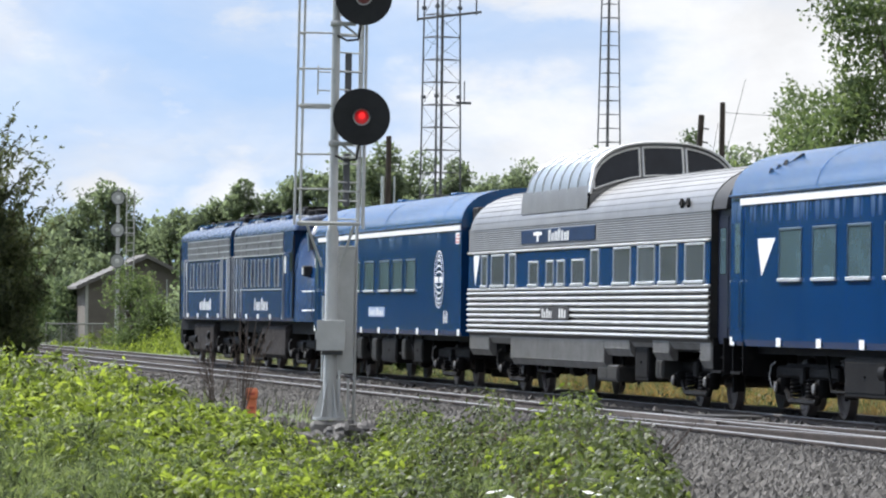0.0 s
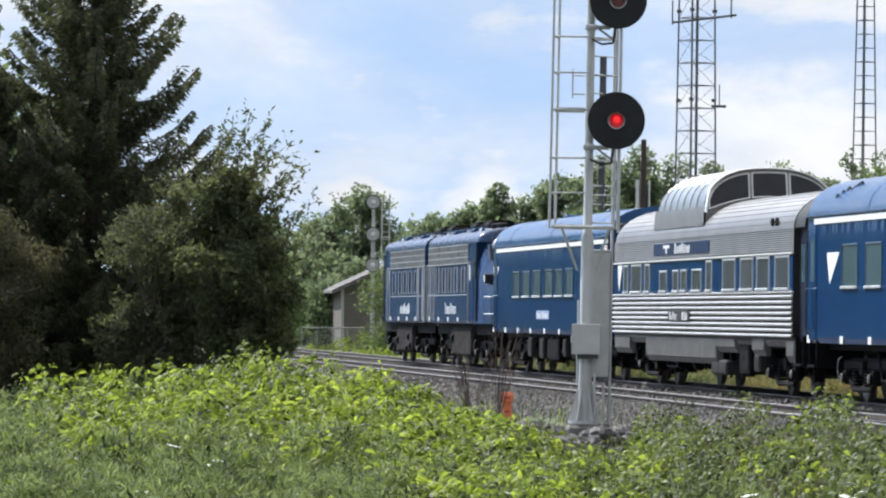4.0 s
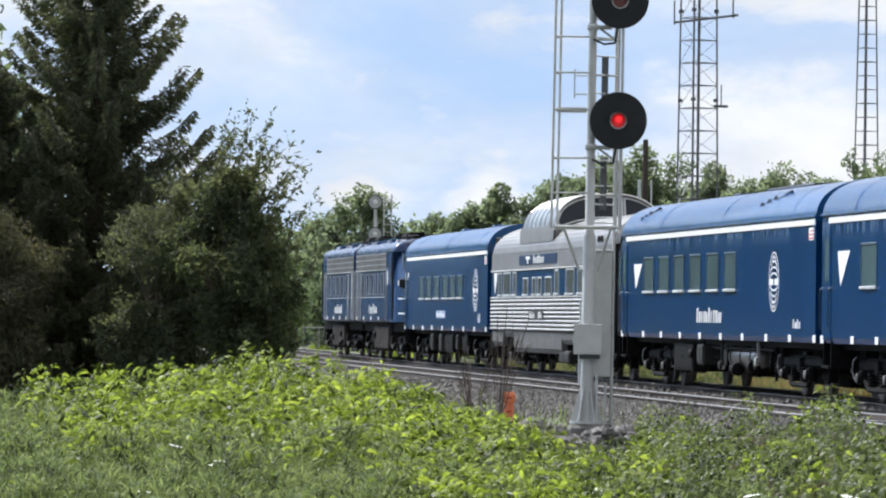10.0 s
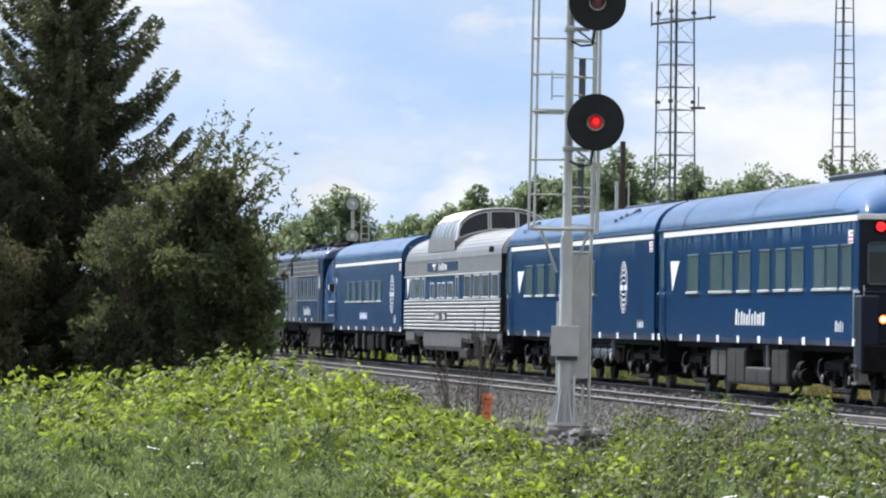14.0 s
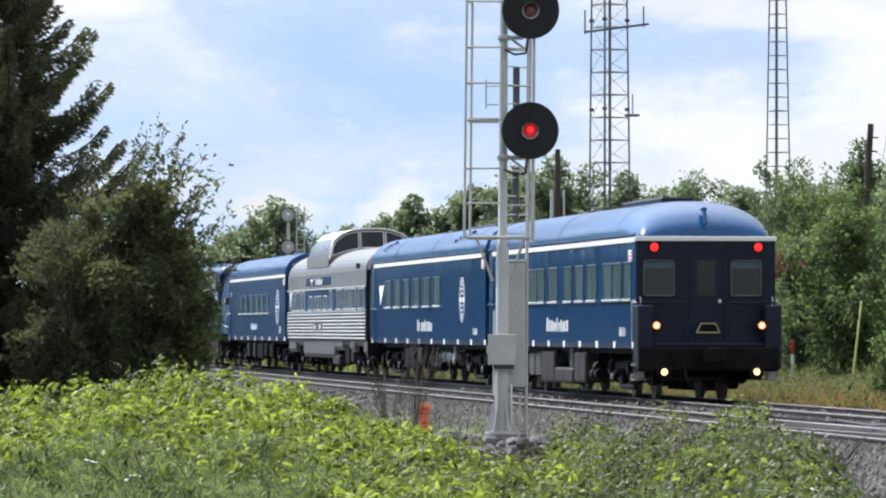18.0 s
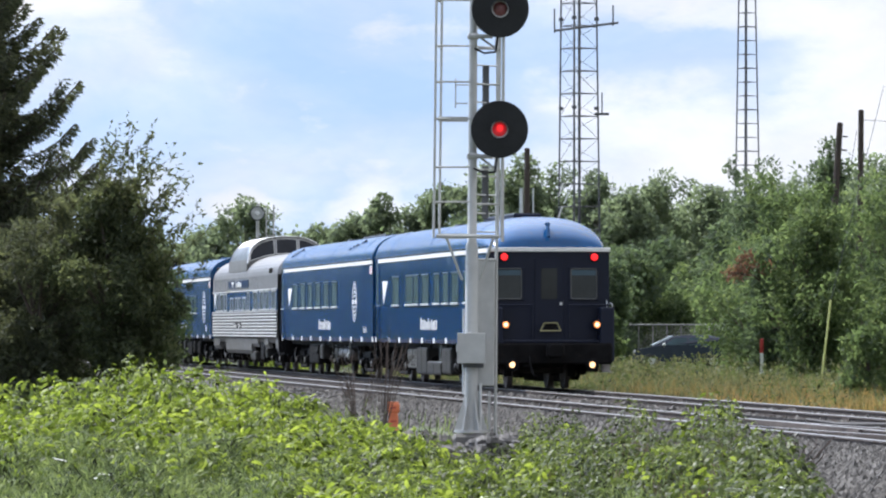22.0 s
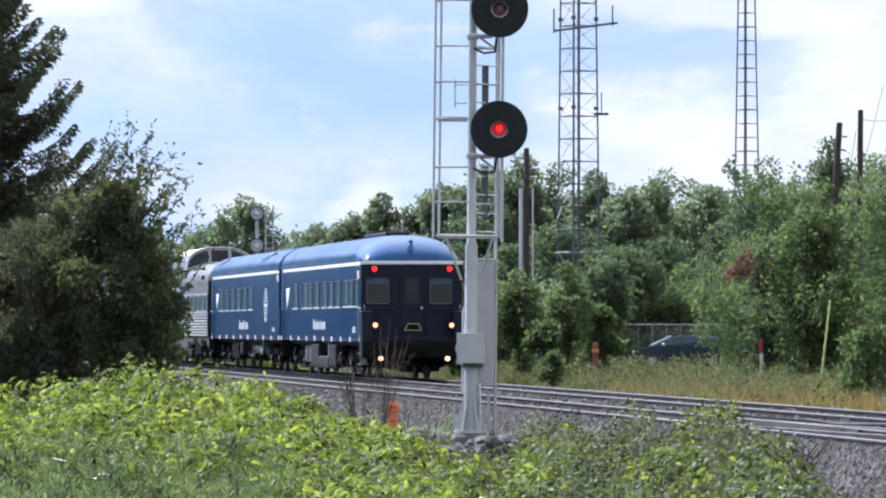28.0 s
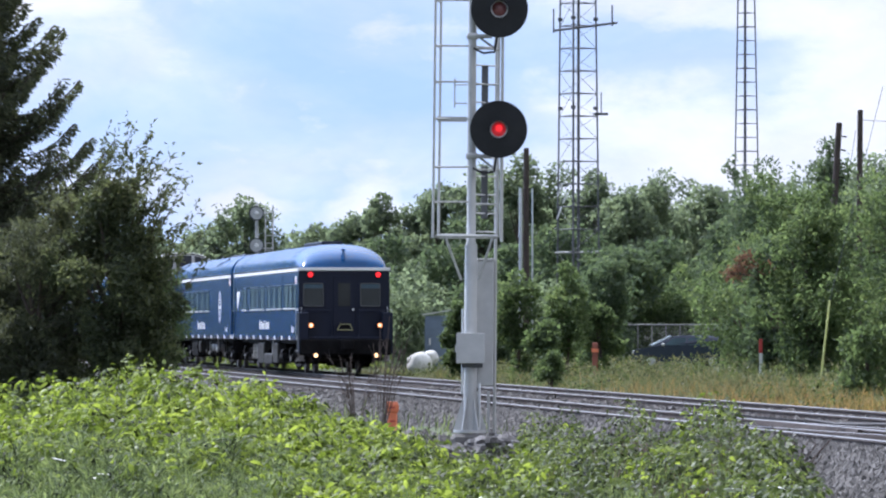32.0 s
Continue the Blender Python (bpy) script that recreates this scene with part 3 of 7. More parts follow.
# ---- the train: every car stands at its rear coupling, x ahead along it, y to the near side ----
TRAIN_ROWS = [(0, -78.68), (3, -66.77), (6, -54.64), (9, -42.30), (12, -29.76), (15, -17.04), (18, -4.19), (21, 8.76), (24, 21.75), (27, 34.73), (30, 47.62), (32, 56.12)]
CARS = []          # (thing, distance of its rear coupling from the tail of the train)
WHEELS = []        # (wheelset, x, z, radius)


def section(hw, z0, eave, top, x, n=9, k=2.2, tuck=0.03):
    """Half-oval roofed outline at x, from the near sill over the roof to the far sill."""
    pts = [(x, hw - tuck, z0), (x, hw, z0 + 0.10), (x, hw, eave)]
    for i in range(1, 2 * n):
        a = math.pi * i / (2 * n)
        c, s = math.cos(a), math.sin(a)
        pts.append((x, hw * math.copysign(abs(c) ** (2 / k), c), eave + (top - eave) * abs(s) ** (2 / k)))
    return pts + [(x, -hw, eave), (x, -hw, z0 + 0.10), (x, -hw + tuck, z0)]


def roof_shape(x0, x1, hw, eave, top, round0=0.0, round1=0.0, n=9, k=2.2):
    """A roof shell with a soft shoulder; round0/round1: how far its ends curve down."""
    rings = []
    stops = []
    if round0:
        stops += [(x0 + round0 * (1 - math.cos(a)), math.sin(a)) for a in np.linspace(0.02, math.pi / 2, 8)]
    else:
        stops.append((x0, 1))
    if round1:
        stops += [(x1 - round1 * (1 - math.cos(a)), math.sin(a)) for a in np.linspace(math.pi / 2, 0.02, 8)]
    else:
        stops.append((x1, 1))
    for x, f in stops:
        ring = []
        for i in range(2 * n + 1):
            a = math.pi * i / (2 * n)
            c, s = math.cos(a), math.sin(a)
            ring.append((x, hw * (0.55 + 0.45 * f) ** 0.25 * math.copysign(abs(c) ** (2 / k), c), eave + (top - eave) * f * abs(s) ** (2 / k)))
        ring.append((x, -hw * 0.9, eave - 0.004))
        ring.append((x, hw * 0.9, eave - 0.004))
        rings.append(ring)
    return Geo().loft(rings)


def truck(car, x, base=2.6, r=0.46, label=""):
    """A four-wheeled truck in parts: frame, equalisers, springs, axle boxes, wheelsets."""
    t = part("truck", Geo().box(x - 0.16, x + 0.16, -1.15, 1.15, 0.52, 0.80, 0.03).box(x - 0.3, x + 0.3, -0.6, 0.6, 0.80, 0.975, 0.02).box(x - base / 2 - 0.75, x + base / 2 + 0.75, 0.93, 1.06, 0.62, 0.80, 0.03).box(x - base / 2 - 0.75, x + base / 2 + 0.75, -1.06, -0.93, 0.62, 0.80, 0.03)
             .box(x - base / 2 - 0.80, x - base / 2 - 0.66, -1.06, 1.06, 0.60, 0.78, 0.02).box(x + base / 2 + 0.66, x + base / 2 + 0.80, -1.06, 1.06, 0.60, 0.78, 0.02), M_UNDER, car)
    for sy in (1, -1):
        part("side_frame", Geo().loft([[(x - base / 2 - 0.62, y, 0.66), (x - base / 2 - 0.3, y, 0.84), (x + base / 2 + 0.3, y, 0.84), (x + base / 2 + 0.62, y, 0.66), (x + base / 2 - 0.3, y, 0.44), (x + 0.5, y, 0.34), (x - 0.5, y, 0.34), (x - base / 2 + 0.3, y, 0.44)] for y in (sy * 0.90, sy * 1.0)], smooth=False), M_BLACK, t)
        part("equalizer_bar", Geo().path([(x - base / 2, sy * 1.10, 0.52), (x - base / 2 + 0.42, sy * 1.10, 0.26), (x + base / 2 - 0.42, sy * 1.10, 0.26), (x + base / 2, sy * 1.10, 0.52)], 0.055, 6), M_UNDER, t)
        for dx in (-0.55, 0.55):
            g = Geo()
            for i in range(5):
                g.lathe((x + dx, sy * 1.10, 0.32 + 0.062 * i), (0, 0, 1), [(0, 0.07), (0.02, 0.10), (0.04, 0.10), (0.055, 0.07)], 8)
            part("coil_spring", g, M_BLACK, t)
        for dx in (-base / 2, base / 2):
            part("axle_box", Geo().box(x + dx - 0.14, x + dx + 0.14, sy * 1.02, sy * 1.20, 0.34, 0.62, 0.03).lathe((x + dx, sy * 1.20, 0.47), (0, sy, 0), [(0, 0.11), (0.04, 0.11), (0.05, 0.05)], 10), M_UNDER, t)
            part("bearing_cap", Geo().lathe((x + dx, sy * 1.25, 0.47), (0, sy, 0), [(0, 0.085), (0.02, 0.08), (0.03, 0.03)], 10), M_GRILLE, t)
            if dx > 0:
                part("brake_hose", Geo().path([(x + dx + 0.16, sy * 1.22, 0.86), (x + dx + 0.30, sy * 1.26, 0.80), (x + dx + 0.36, sy * 1.27, 0.62), (x + dx + 0.28, sy * 1.24, 0.44)], 0.014, 5), M_GRILLE, t)
            part("brake_rigging", Geo().path([(x + dx - 0.50, sy * 0.86, 0.85), (x + dx - 0.52, sy * 0.86, 0.30)], 0.03, 5).box(x + dx - 0.56, x + dx - 0.48, sy * 0.70, sy * 0.84, 0.32, 0.60), M_UNDER, t)
    for dx in (-base / 2, base / 2):
        g = Geo().tube((0, -0.9, 0), (0, 0.9, 0), 0.075, n=8)
        for sy in (1, -1):
            g.lathe((0, sy * 0.69, 0), (0, sy, 0), [(-0.035, r + 0.03), (0.0, r), (0.09, r - 0.01), (0.10, r - 0.08), (0.05, r - 0.12), (0.05, 0.16), (0.09, 0.12)], 20)
            for i in range(3):
                a = i * 2.094
                g.tube((math.cos(a) * 0.24, sy * 0.70, math.sin(a) * 0.24), (math.cos(a) * 0.24, sy * 0.755, math.sin(a) * 0.24), 0.035, n=6)
        w = part("wheelset", g, M_WHEEL, t)
        WHEELS.append((w, x + dx, r, r))
    return t


def decal(name, geo, car, mat, label=""):
    return part(name, geo, mat, car, label)


def lettering(parent, x0, x1, z0, z1, y, seed, n=9, name="lettering", put=None, nested=True):
    """Lettering that cannot be read, as separate leaning strokes of its size."""
    put = put or (lambda nm, geo, mat, par, lab="": part(nm, geo, mat, par, lab))
    rnd = random.Random(seed)
    step, h, first = (x1 - x0) / n, z1 - z0, None
    for i in range(n):
        w = step * rnd.uniform(0.56, 0.80)
        a = x1 - step * i
        tall = h if i in (0, n // 2) else h * rnd.uniform(0.66, 0.86)
        k = tall * 0.16
        g = Geo()
        if rnd.random() < 0.55 and n > 4:
            # two thin uprights with a bar between
            u = w * 0.36
            g.loft([[(a, d, z0), (a - u, d, z0), (a - u - k, d, z0 + tall), (a - k, d, z0 + tall)] for d in (y, y + 0.005)], smooth=False)
            g.loft([[(a - w + u, d, z0), (a - w, d, z0), (a - w - k, d, z0 + tall), (a - w + u - k, d, z0 + tall)] for d in (y, y + 0.005)], smooth=False)
            f = rnd.choice((0.42, 0.84))
            g.box(a - w + u - k * f - 0.02, a - u - k * f + 0.02, y, y + 0.0045, z0 + tall * (f - 0.06), z0 + tall * (f + 0.08))
        else:
            u = w * rnd.uniform(0.5, 0.9)
            g.loft([[(a, d, z0), (a - u, d, z0), (a - u - k, d, z0 + tall), (a - k, d, z0 + tall)] for d in (y, y + 0.005)], smooth=False)
        if nested and first is None:
            first = put(name, g, M_WHITE, parent, "white lettering")
        else:
            put("letter", g, M_WHITE, first or parent)
    return first


def ornament(car, xc, zc, w, h, y, mat):
    """A tall oval emblem of rings and nested arcs, in plain shapes."""
    def ring(a, b, t, s0=0.0, s1=2 * math.pi, cz=0.0, n=28):
        g = Geo()
        for i in range(n):
            u, v = s0 + (s1 - s0) * i / n, s0 + (s1 - s0) * (i + 1) / n
            q = [(xc + math.cos(u) * a, y, zc + cz + math.sin(u) * b), (xc + math.cos(v) * a, y, zc + cz + math.sin(v) * b),
                 (xc + math.cos(v) * (a - t), y, zc + cz + math.sin(v) * (b - t)), (xc + math.cos(u) * (a - t), y, zc + cz + math.sin(u) * (b - t))]
            k = len(g.v)
            g.v += q + [(p[0], p[1] + 0.004, p[2]) for p in q]
            g.face(k + 4, k + 5, k + 6, k + 7); g.face(k, k + 1, k + 5, k + 4); g.face(k + 2, k + 3, k + 7, k + 6); g.face(k + 3, k + 2, k + 1, k)
        return g
    e = part("emblem", ring(w / 2, h / 2, 0.026), mat, car, "white oval emblem with nested arcs")
    part("emblem_bar", Geo().box(xc - w * 0.42, xc - w * 0.07, y, y + 0.004, zc - 0.07, zc + 0.06).box(xc + w * 0.07, xc + w * 0.42, y, y + 0.004, zc - 0.07, zc + 0.06), mat, e)
    for sgn in (1, -1):
        for apex, half in ((0.19, 0.44), (0.31, 0.40), (0.43, 0.31), (0.53, 0.18)):
            s0 = 0.0 if sgn > 0 else math.pi
            part("emblem_arc", ring(half * w / 1.16, 0.13, 0.036, s0, s0 + math.pi, sgn * (apex - 0.13) * h / 1.2, 10), mat, e)


def window(car, x0, x1, z0, z1, y, glass, frame_mat, label="", depth=0.05, blind=None):
    """Recessed pane in a rounded frame with a bright sill."""
    w = part("window", Geo().box(x0, x1, y - 0.012, y + 0.004, z0, z1), glass, car, label)
    f = 0.045
    part("window_frame", Geo().box(x0 - f, x0, y - 0.01, y + 0.018, z0 - f, z1 + f, 0.008).box(x1, x1 + f, y - 0.01, y + 0.018, z0 - f, z1 + f, 0.008).box(x0, x1, y - 0.01, y + 0.018, z1, z1 + f, 0.008), frame_mat, w)
    part("window_sill", Geo().box(x0 - f, x1 + f, y - 0.01, y + 0.045, z0 - 0.055, z0, 0.008), M_SILL, w)
    if blind:
        part("window_blind", Geo().box(x0 + 0.02, x1 - 0.02, y + 0.0045, y + 0.0075, z1 - (z1 - z0) * blind, z1 - 0.01), M_BLIND, w)
    return w


def couple(car, x, sgn):
    """Coupler and rubber diaphragm at one end."""
    part("coupler", Geo().box(x - 0.05, x + sgn * 0.55, -0.12, 0.12, 0.72, 0.98, 0.03).box(x + sgn * 0.40, x + sgn * 0.62, -0.2, 0.2, 0.68, 1.02, 0.04), M_BLACK, car)
    part("air_hose", Geo().path([(x, 0.5, 0.8), (x + sgn * 0.15, 0.48, 0.5), (x + sgn * 0.35, 0.42, 0.38), (x + sgn * 0.5, 0.30, 0.45)], 0.03, 6), M_BLACK, car)


def diaphragm(car, x0, x1, hw=1.28, top=3.72):
    g = Geo()
    for i in range(4):
        a = x0 + (x1 - x0) * i / 4
        b = x0 + (x1 - x0) * (i + 0.7) / 4
        g.box(a, b, -hw, hw, 1.0, top, 0.03)
    part("diaphragm", g, M_GASKET, car)


def underbody(car, items):
    """Boxes, tanks and pipes slung under the floor: (kind, x0, x1, z0, z1)."""
    for kind, x0, x1, z0, z1 in items:
        if kind == "box":
            b = part("equipment_box", Geo().box(x0, x1, 0.55, 1.36, z0, z1, 0.03), M_UNDER, car)
            part("box_door", Geo().box(x0 + 0.08, x1 - 0.08, 1.36, 1.375, z0 + 0.08, z1 - 0.08, 0.005).box((x0 + x1) / 2 - 0.06, (x0 + x1) / 2 + 0.06, 1.375, 1.40, (z0 + z1) / 2, (z0 + z1) / 2 + 0.03), M_UNDER, b)
        elif kind == "far":
            part("equipment_box", Geo().box(x0, x1, -1.36, -0.5, z0, z1, 0.03), M_BLACK, car)
        elif kind == "steel":
            b = part("locker", Geo().box(x0, x1, 0.9, 1.40, z0, z1, 0.03), M_TANK, car, "bare grey metal locker")
            part("locker_door", Geo().box(x0 + 0.06, (x0 + x1) / 2 - 0.02, 1.40, 1.413, z0 + 0.06, z1 - 0.06, 0.004).box((x0 + x1) / 2 + 0.02, x1 - 0.06, 1.40, 1.413, z0 + 0.06, z1 - 0.06, 0.004), M_TANK, b)
        elif kind == "tank":
            r = (z1 - z0) / 2
            b = part("air_tank", Geo().lathe((x0, 0.95, (z0 + z1) / 2), (1, 0, 0), [(0, 0.02), (0.03, r * 0.6), (0.10, r * 0.92), (0.2, r), (x1 - x0 - 0.2, r), (x1 - x0 - 0.10, r * 0.92), (x1 - x0 - 0.03, r * 0.6), (x1 - x0, 0.02)], 16), M_STEELTANK, car, "dull metal tank")
            for xs in (x0 + 0.5, (x0 + x1) / 2, x1 - 0.55):
                part("tank_strap", Geo().lathe((xs, 0.95, (z0 + z1) / 2), (1, 0, 0), [(0, r + 0.01), (0.07, r + 0.012)], 16), M_BLACK, b)
        elif kind == "rack":
            b = part("condenser", Geo().box(x0, x1, 0.95, 1.30, z0, z1, 0.02), M_UNDER, car, "ribbed grey condenser")
            for i in range(2):
                a = x0 + 0.08 + i * (x1 - x0) / 2
                for k in range(12):
                    z = z0 + 0.05 + (z1 - z0 - 0.1) * k / 12
                    part("fin", Geo().box(a, a + (x1 - x0) / 2 - 0.16, 1.30, 1.335, z, z + 0.022), M_STEELTANK, b)
        elif kind == "pipe":
            part("pipe", Geo().path([(x0, 1.2, z0), (x1, 1.2, z1)], 0.03, 6), M_UNDER, car)
    return car


def clutter(car, x0, x1, seed):
    """Pipes, hangers, cylinders and brackets between the trucks."""
    rnd = random.Random(seed)
    for i in range(24):
        x = rnd.uniform(x0, x1)
        y = rnd.choice((1.0, 1.15, 1.28))
        z = rnd.uniform(0.35, 0.8)
        k = i % 5
        if k == 0:
            part("hanger", Geo().box(x, x + 0.06, y - 0.05, y, z - 0.2, 0.95), M_UNDER, car)
        elif k == 1:
            part("brake_cylinder", Geo().lathe((x, y, z), (1, 0, 0), [(0, 0.05), (0.02, 0.14), (0.4, 0.14), (0.42, 0.05), (0.7, 0.03)], 12), M_UNDER, car)
        elif k == 2:
            part("pipe", Geo().path([(x, y, 0.92), (x, y, z - 0.1), (x + rnd.uniform(0.6, 2.0), y, z - 0.1), (x + 2.1, y, 0.92)], 0.025, 6), M_UNDER, car)
        elif k == 3:
            part("valve", Geo().lathe((x, y, z), (0, 1, 0), [(0, 0.09), (0.06, 0.1), (0.08, 0.04)], 10).box(x - 0.03, x + 0.03, y - 0.04, y + 0.02, z, 0.95), M_TANK if i % 2 else M_SILL, car)
        else:
            part("bracket", Geo().loft([[(x, a, 0.95), (x + 0.5, a, 0.95), (x + 0.25, a, z - 0.1)] for a in (y - 0.03, y)], smooth=False), M_UNDER, car)


def dots(car, xs, y, z):
    for x in xs:
        part("reflector", Geo().box(x - 0.15, x + 0.15, y, y + 0.006, z - 0.07, z + 0.07), M_WHITE, car)


def steps(car, x0, x1, hw=1.5):
    """Boarding steps under a vestibule."""
    g = Geo()
    for i in range(3):
        g.box(x0, x1, hw - 0.55 + 0.16 * i, hw - 0.28 + 0.16 * i, 1.0 - 0.24 * i, 1.04 - 0.24 * i)
    g.box(x0 - 0.03, x0, hw - 0.55, hw, 0.5, 1.1).box(x1, x1 + 0.03, hw - 0.55, hw, 0.5, 1.1)
    part("boarding_steps", g, M_BLACK, car)


def roof_gear(car, xs, z, mat):
    for x, w, h in xs:
        part("roof_vent", Geo().box(x, x + w, -0.35, 0.35, z - 0.04, z + h, 0.03), mat, car)


def smooth_car(name, label, length, wins, zw, wedge, text, textz, number, emblem, dot_x, x_first=0.22, rear=None, group="passenger cars of the blue train", text_seed=1):
    """A smooth-sided blue passenger car."""
    car = thing(name, label, "train car", group=group)
    hw, z0, eave, top = 1.5, 0.98, 3.30, 4.16
    a, b = x_first, length - 0.42
    body = part("body", Geo().loft([[(x, hw - 0.03, z0), (x, hw, z0 + 0.1), (x, hw, eave), (x, -hw, eave), (x, -hw, z0 + 0.1), (x, -hw + 0.03, z0)] for x in (a, b)], smooth=False), M_BLUE, car)
    part("roof", roof_shape(a - 0.02, b + 0.05, hw + 0.012, eave + 0.004, top, 0.0 if rear is None else 2.2, 0.12, n=14, k=2.5), M_ROOF, car, "glossy blue arched roof")
    part("eave_stripe", Geo().box(a + 0.05, b - 0.75, hw, hw + 0.022, 3.235, 3.35, 0.008), M_WHITE, car, "white eave stripe")
    part("drip_rail", Geo().box(a, b, hw, hw + 0.05, 3.385, 3.42, 0.01), M_ROOF, car)
    for x in np.arange(a + 2.4, b - 2.0, 8.45):
        part("roof_seam", roof_shape(x, x + 0.05, hw + 0.0145, eave + 0.006, top + 0.0025, n=14, k=2.5), M_ROOF, car)
    for x0, x1 in wins:
        window(car, x0, x1, zw[0], zw[1], hw, M_GLASS, M_FRAME)
    # vertical seams of the side sheets
    for x in np.arange(a + 2.1, b - 1.5, 3.05):
        part("seam", Geo().box(x, x + 0.01, hw, hw + 0.0025, z0 + 0.12, 3.19), M_BLUE, car)
    dots(car, dot_x, hw, 1.055)
    x0, x1, za, zb = wedge
    k = Geo()
    k.v += [(x1, hw + 0.004, zb), (x0, hw + 0.004, zb), (x1 - (x1 - x0) * 0.22, hw + 0.004, za), (x1, hw + 0.004, zb - 0.1)]
    k.face(0, 3, 2, 1)
    part("wedge_mark", k, M_WHITE, car, "white tapering wedge")
    if text:
        lettering(car, text[0], text[1], textz[0], textz[1], hw, text_seed, 11)
    lettering(car, number[0], number[1], number[2], number[3], hw, text_seed + 5, 4, "car_number")
    if emblem:
        ornament(car, emblem[0], emblem[1], emblem[2], emblem[3], hw + 0.001, M_WHITE)
    # vestibule door at the head end
    part("vestibule_door", Geo().box(b - 0.95, b - 0.22, hw, hw + 0.012, 1.05, 3.16, 0.01), M_BLUE, car)
    part("door_window", Geo().box(b - 0.78, b - 0.40, hw + 0.012, hw + 0.02, 2.15, 2.95), M_GLASS, car)
    for x in (b - 1.0, b - 0.17):
        part("grab_iron", Geo().path([(x, hw + 0.01, 1.25), (x, hw + 0.07, 1.28), (x, hw + 0.07, 2.0), (x, hw + 0.01, 2.03)], 0.013, 5), M_FRAME, car)
    steps(car, b - 0.95, b - 0.25)
    diaphragm(car, b + 0.002, length + 0.2)
    couple(car, b, 1)
    part("end_wall", Geo().box(b, b + 0.03, -1.46, 1.46, 1.0, 3.35), M_DARKBLUE, car)
    part("underframe", Geo().box(a + 0.1, b - 0.1, -1.25, 1.25, 0.86, 0.975), M_BLACK, car)
    part("center_sill", Geo().box(a + 0.3, b - 0.3, -0.45, 0.45, 0.42, 0.86, 0.03), M_BLACK, car)
    part("side_sill", Geo().box(a + 0.6, b - 0.6, -1.34, -1.20, 0.30, 0.86, 0.03), M_BLACK, car)
    for i, (u, v) in enumerate(((0.24, 0.40), (0.43, 0.52), (0.56, 0.74))):
        part("far_locker", Geo().box(a + (b - a) * u, a + (b - a) * v, -1.30, -0.75, 0.02 + 0.05 * i, 0.86, 0.03), M_BLACK, car)
    return car, a, b


M_WHEEL = paint("rolled_steel_wheel", (0.11, 0.10, 0.095), 0.5, metal=0.6, var=0.3, scale=3)
M_FRAME = paint("dull_window_frame", (0.055, 0.095, 0.125), 0.45, metal=0.4, var=0.15)
M_BLIND = paint("pale_roller_blind", (0.42, 0.45, 0.40), 0.8, var=0.12, scale=4)
M_STEELTANK = paint("brushed_tank_steel", (0.30, 0.29, 0.28), 0.35, metal=0.5, var=0.2, scale=2, dirt=(0.08, 0.07, 0.06), dirt_at=0.58)
M_FLAGRED = paint("flag_red", (0.5, 0.10, 0.10), 0.6)
L = 25.9


def flag(car, x0, x1, z0, z1, y):
    f = part("flag_decal", Geo().box(x0, x1, y, y + 0.004, z0, z1), M_WHITE, car, "small striped flag decal")
    for i in range(3):
        part("flag_stripe", Geo().box(x0, x1 - (0.18 if i == 2 else 0), y + 0.004, y + 0.0065, z0 + (z1 - z0) * (0.1 + 0.3 * i), z0 + (z1 - z0) * (0.22 + 0.3 * i)), M_FLAGRED, f)


def parlor_car():
    car, a, b = smooth_car("passenger_car", "blue smooth-sided passenger car with six wide windows and white emblem", L,
                           [(20.48, 21.92), (18.24, 19.68), (16.1, 17.45), (13.82, 15.22), (11.5, 12.95), (9.26, 10.66)], (2.05, 2.79),
                           (22.24, 23.47, 2.09, 2.69), (10.9, 14.3), (1.34, 1.66), (1.72, 2.6, 1.25, 1.43), (4.75, 2.175, 1.16, 1.20),
                           (25.3, 21.97, 19.28, 16.57, 13.85, 11.12, 8.41, 5.59, 2.93, 0.32), text_seed=3)
    flag(car, 0.46, 0.96, 2.95, 3.19, 1.5)
    truck(car, 3.9); truck(car, 21.9)
    underbody(car, [("tank", 8.8, 12.3, 0.40, 0.85), ("far", 6.9, 12.7, 0.06, 0.34), ("steel", 14.0, 14.8, 0.42, 0.87), ("box", 15.6, 18.2, 0.26, 0.87), ("far", 6.4, 12.6, 0.24, 0.87), ("far", 13.2, 19.6, 0.26, 0.87), ("pipe", 6.2, 19.0, 0.8, 0.8)])
    roof_gear(car, [(6.6, 5.6, 0.06), (15.5, 0.9, 0.05)], 4.16, M_DARKBLUE)
    # roof ladder irons and hatch near each end
    for x, k in ((5.0, 2.0), (22.1, 1.1)):
        part("roof_iron", Geo().path([(x + 1.1 * k, 1.40, 3.62), (x + 0.95 * k, 1.36, 3.78), (x + 0.9 * k, 1.40, 3.60), (x + 0.7 * k, 1.30, 3.84), (x + 0.62 * k, 1.40, 3.58), (x + 0.5 * k, 1.24, 3.90), (x + 0.3 * k, 1.30, 3.80), (x, 1.10, 3.99)], 0.034, 6), M_BLACK, car, "tangled black roof irons")
    clutter(car, 5.8, 20.0, 5)
    return car


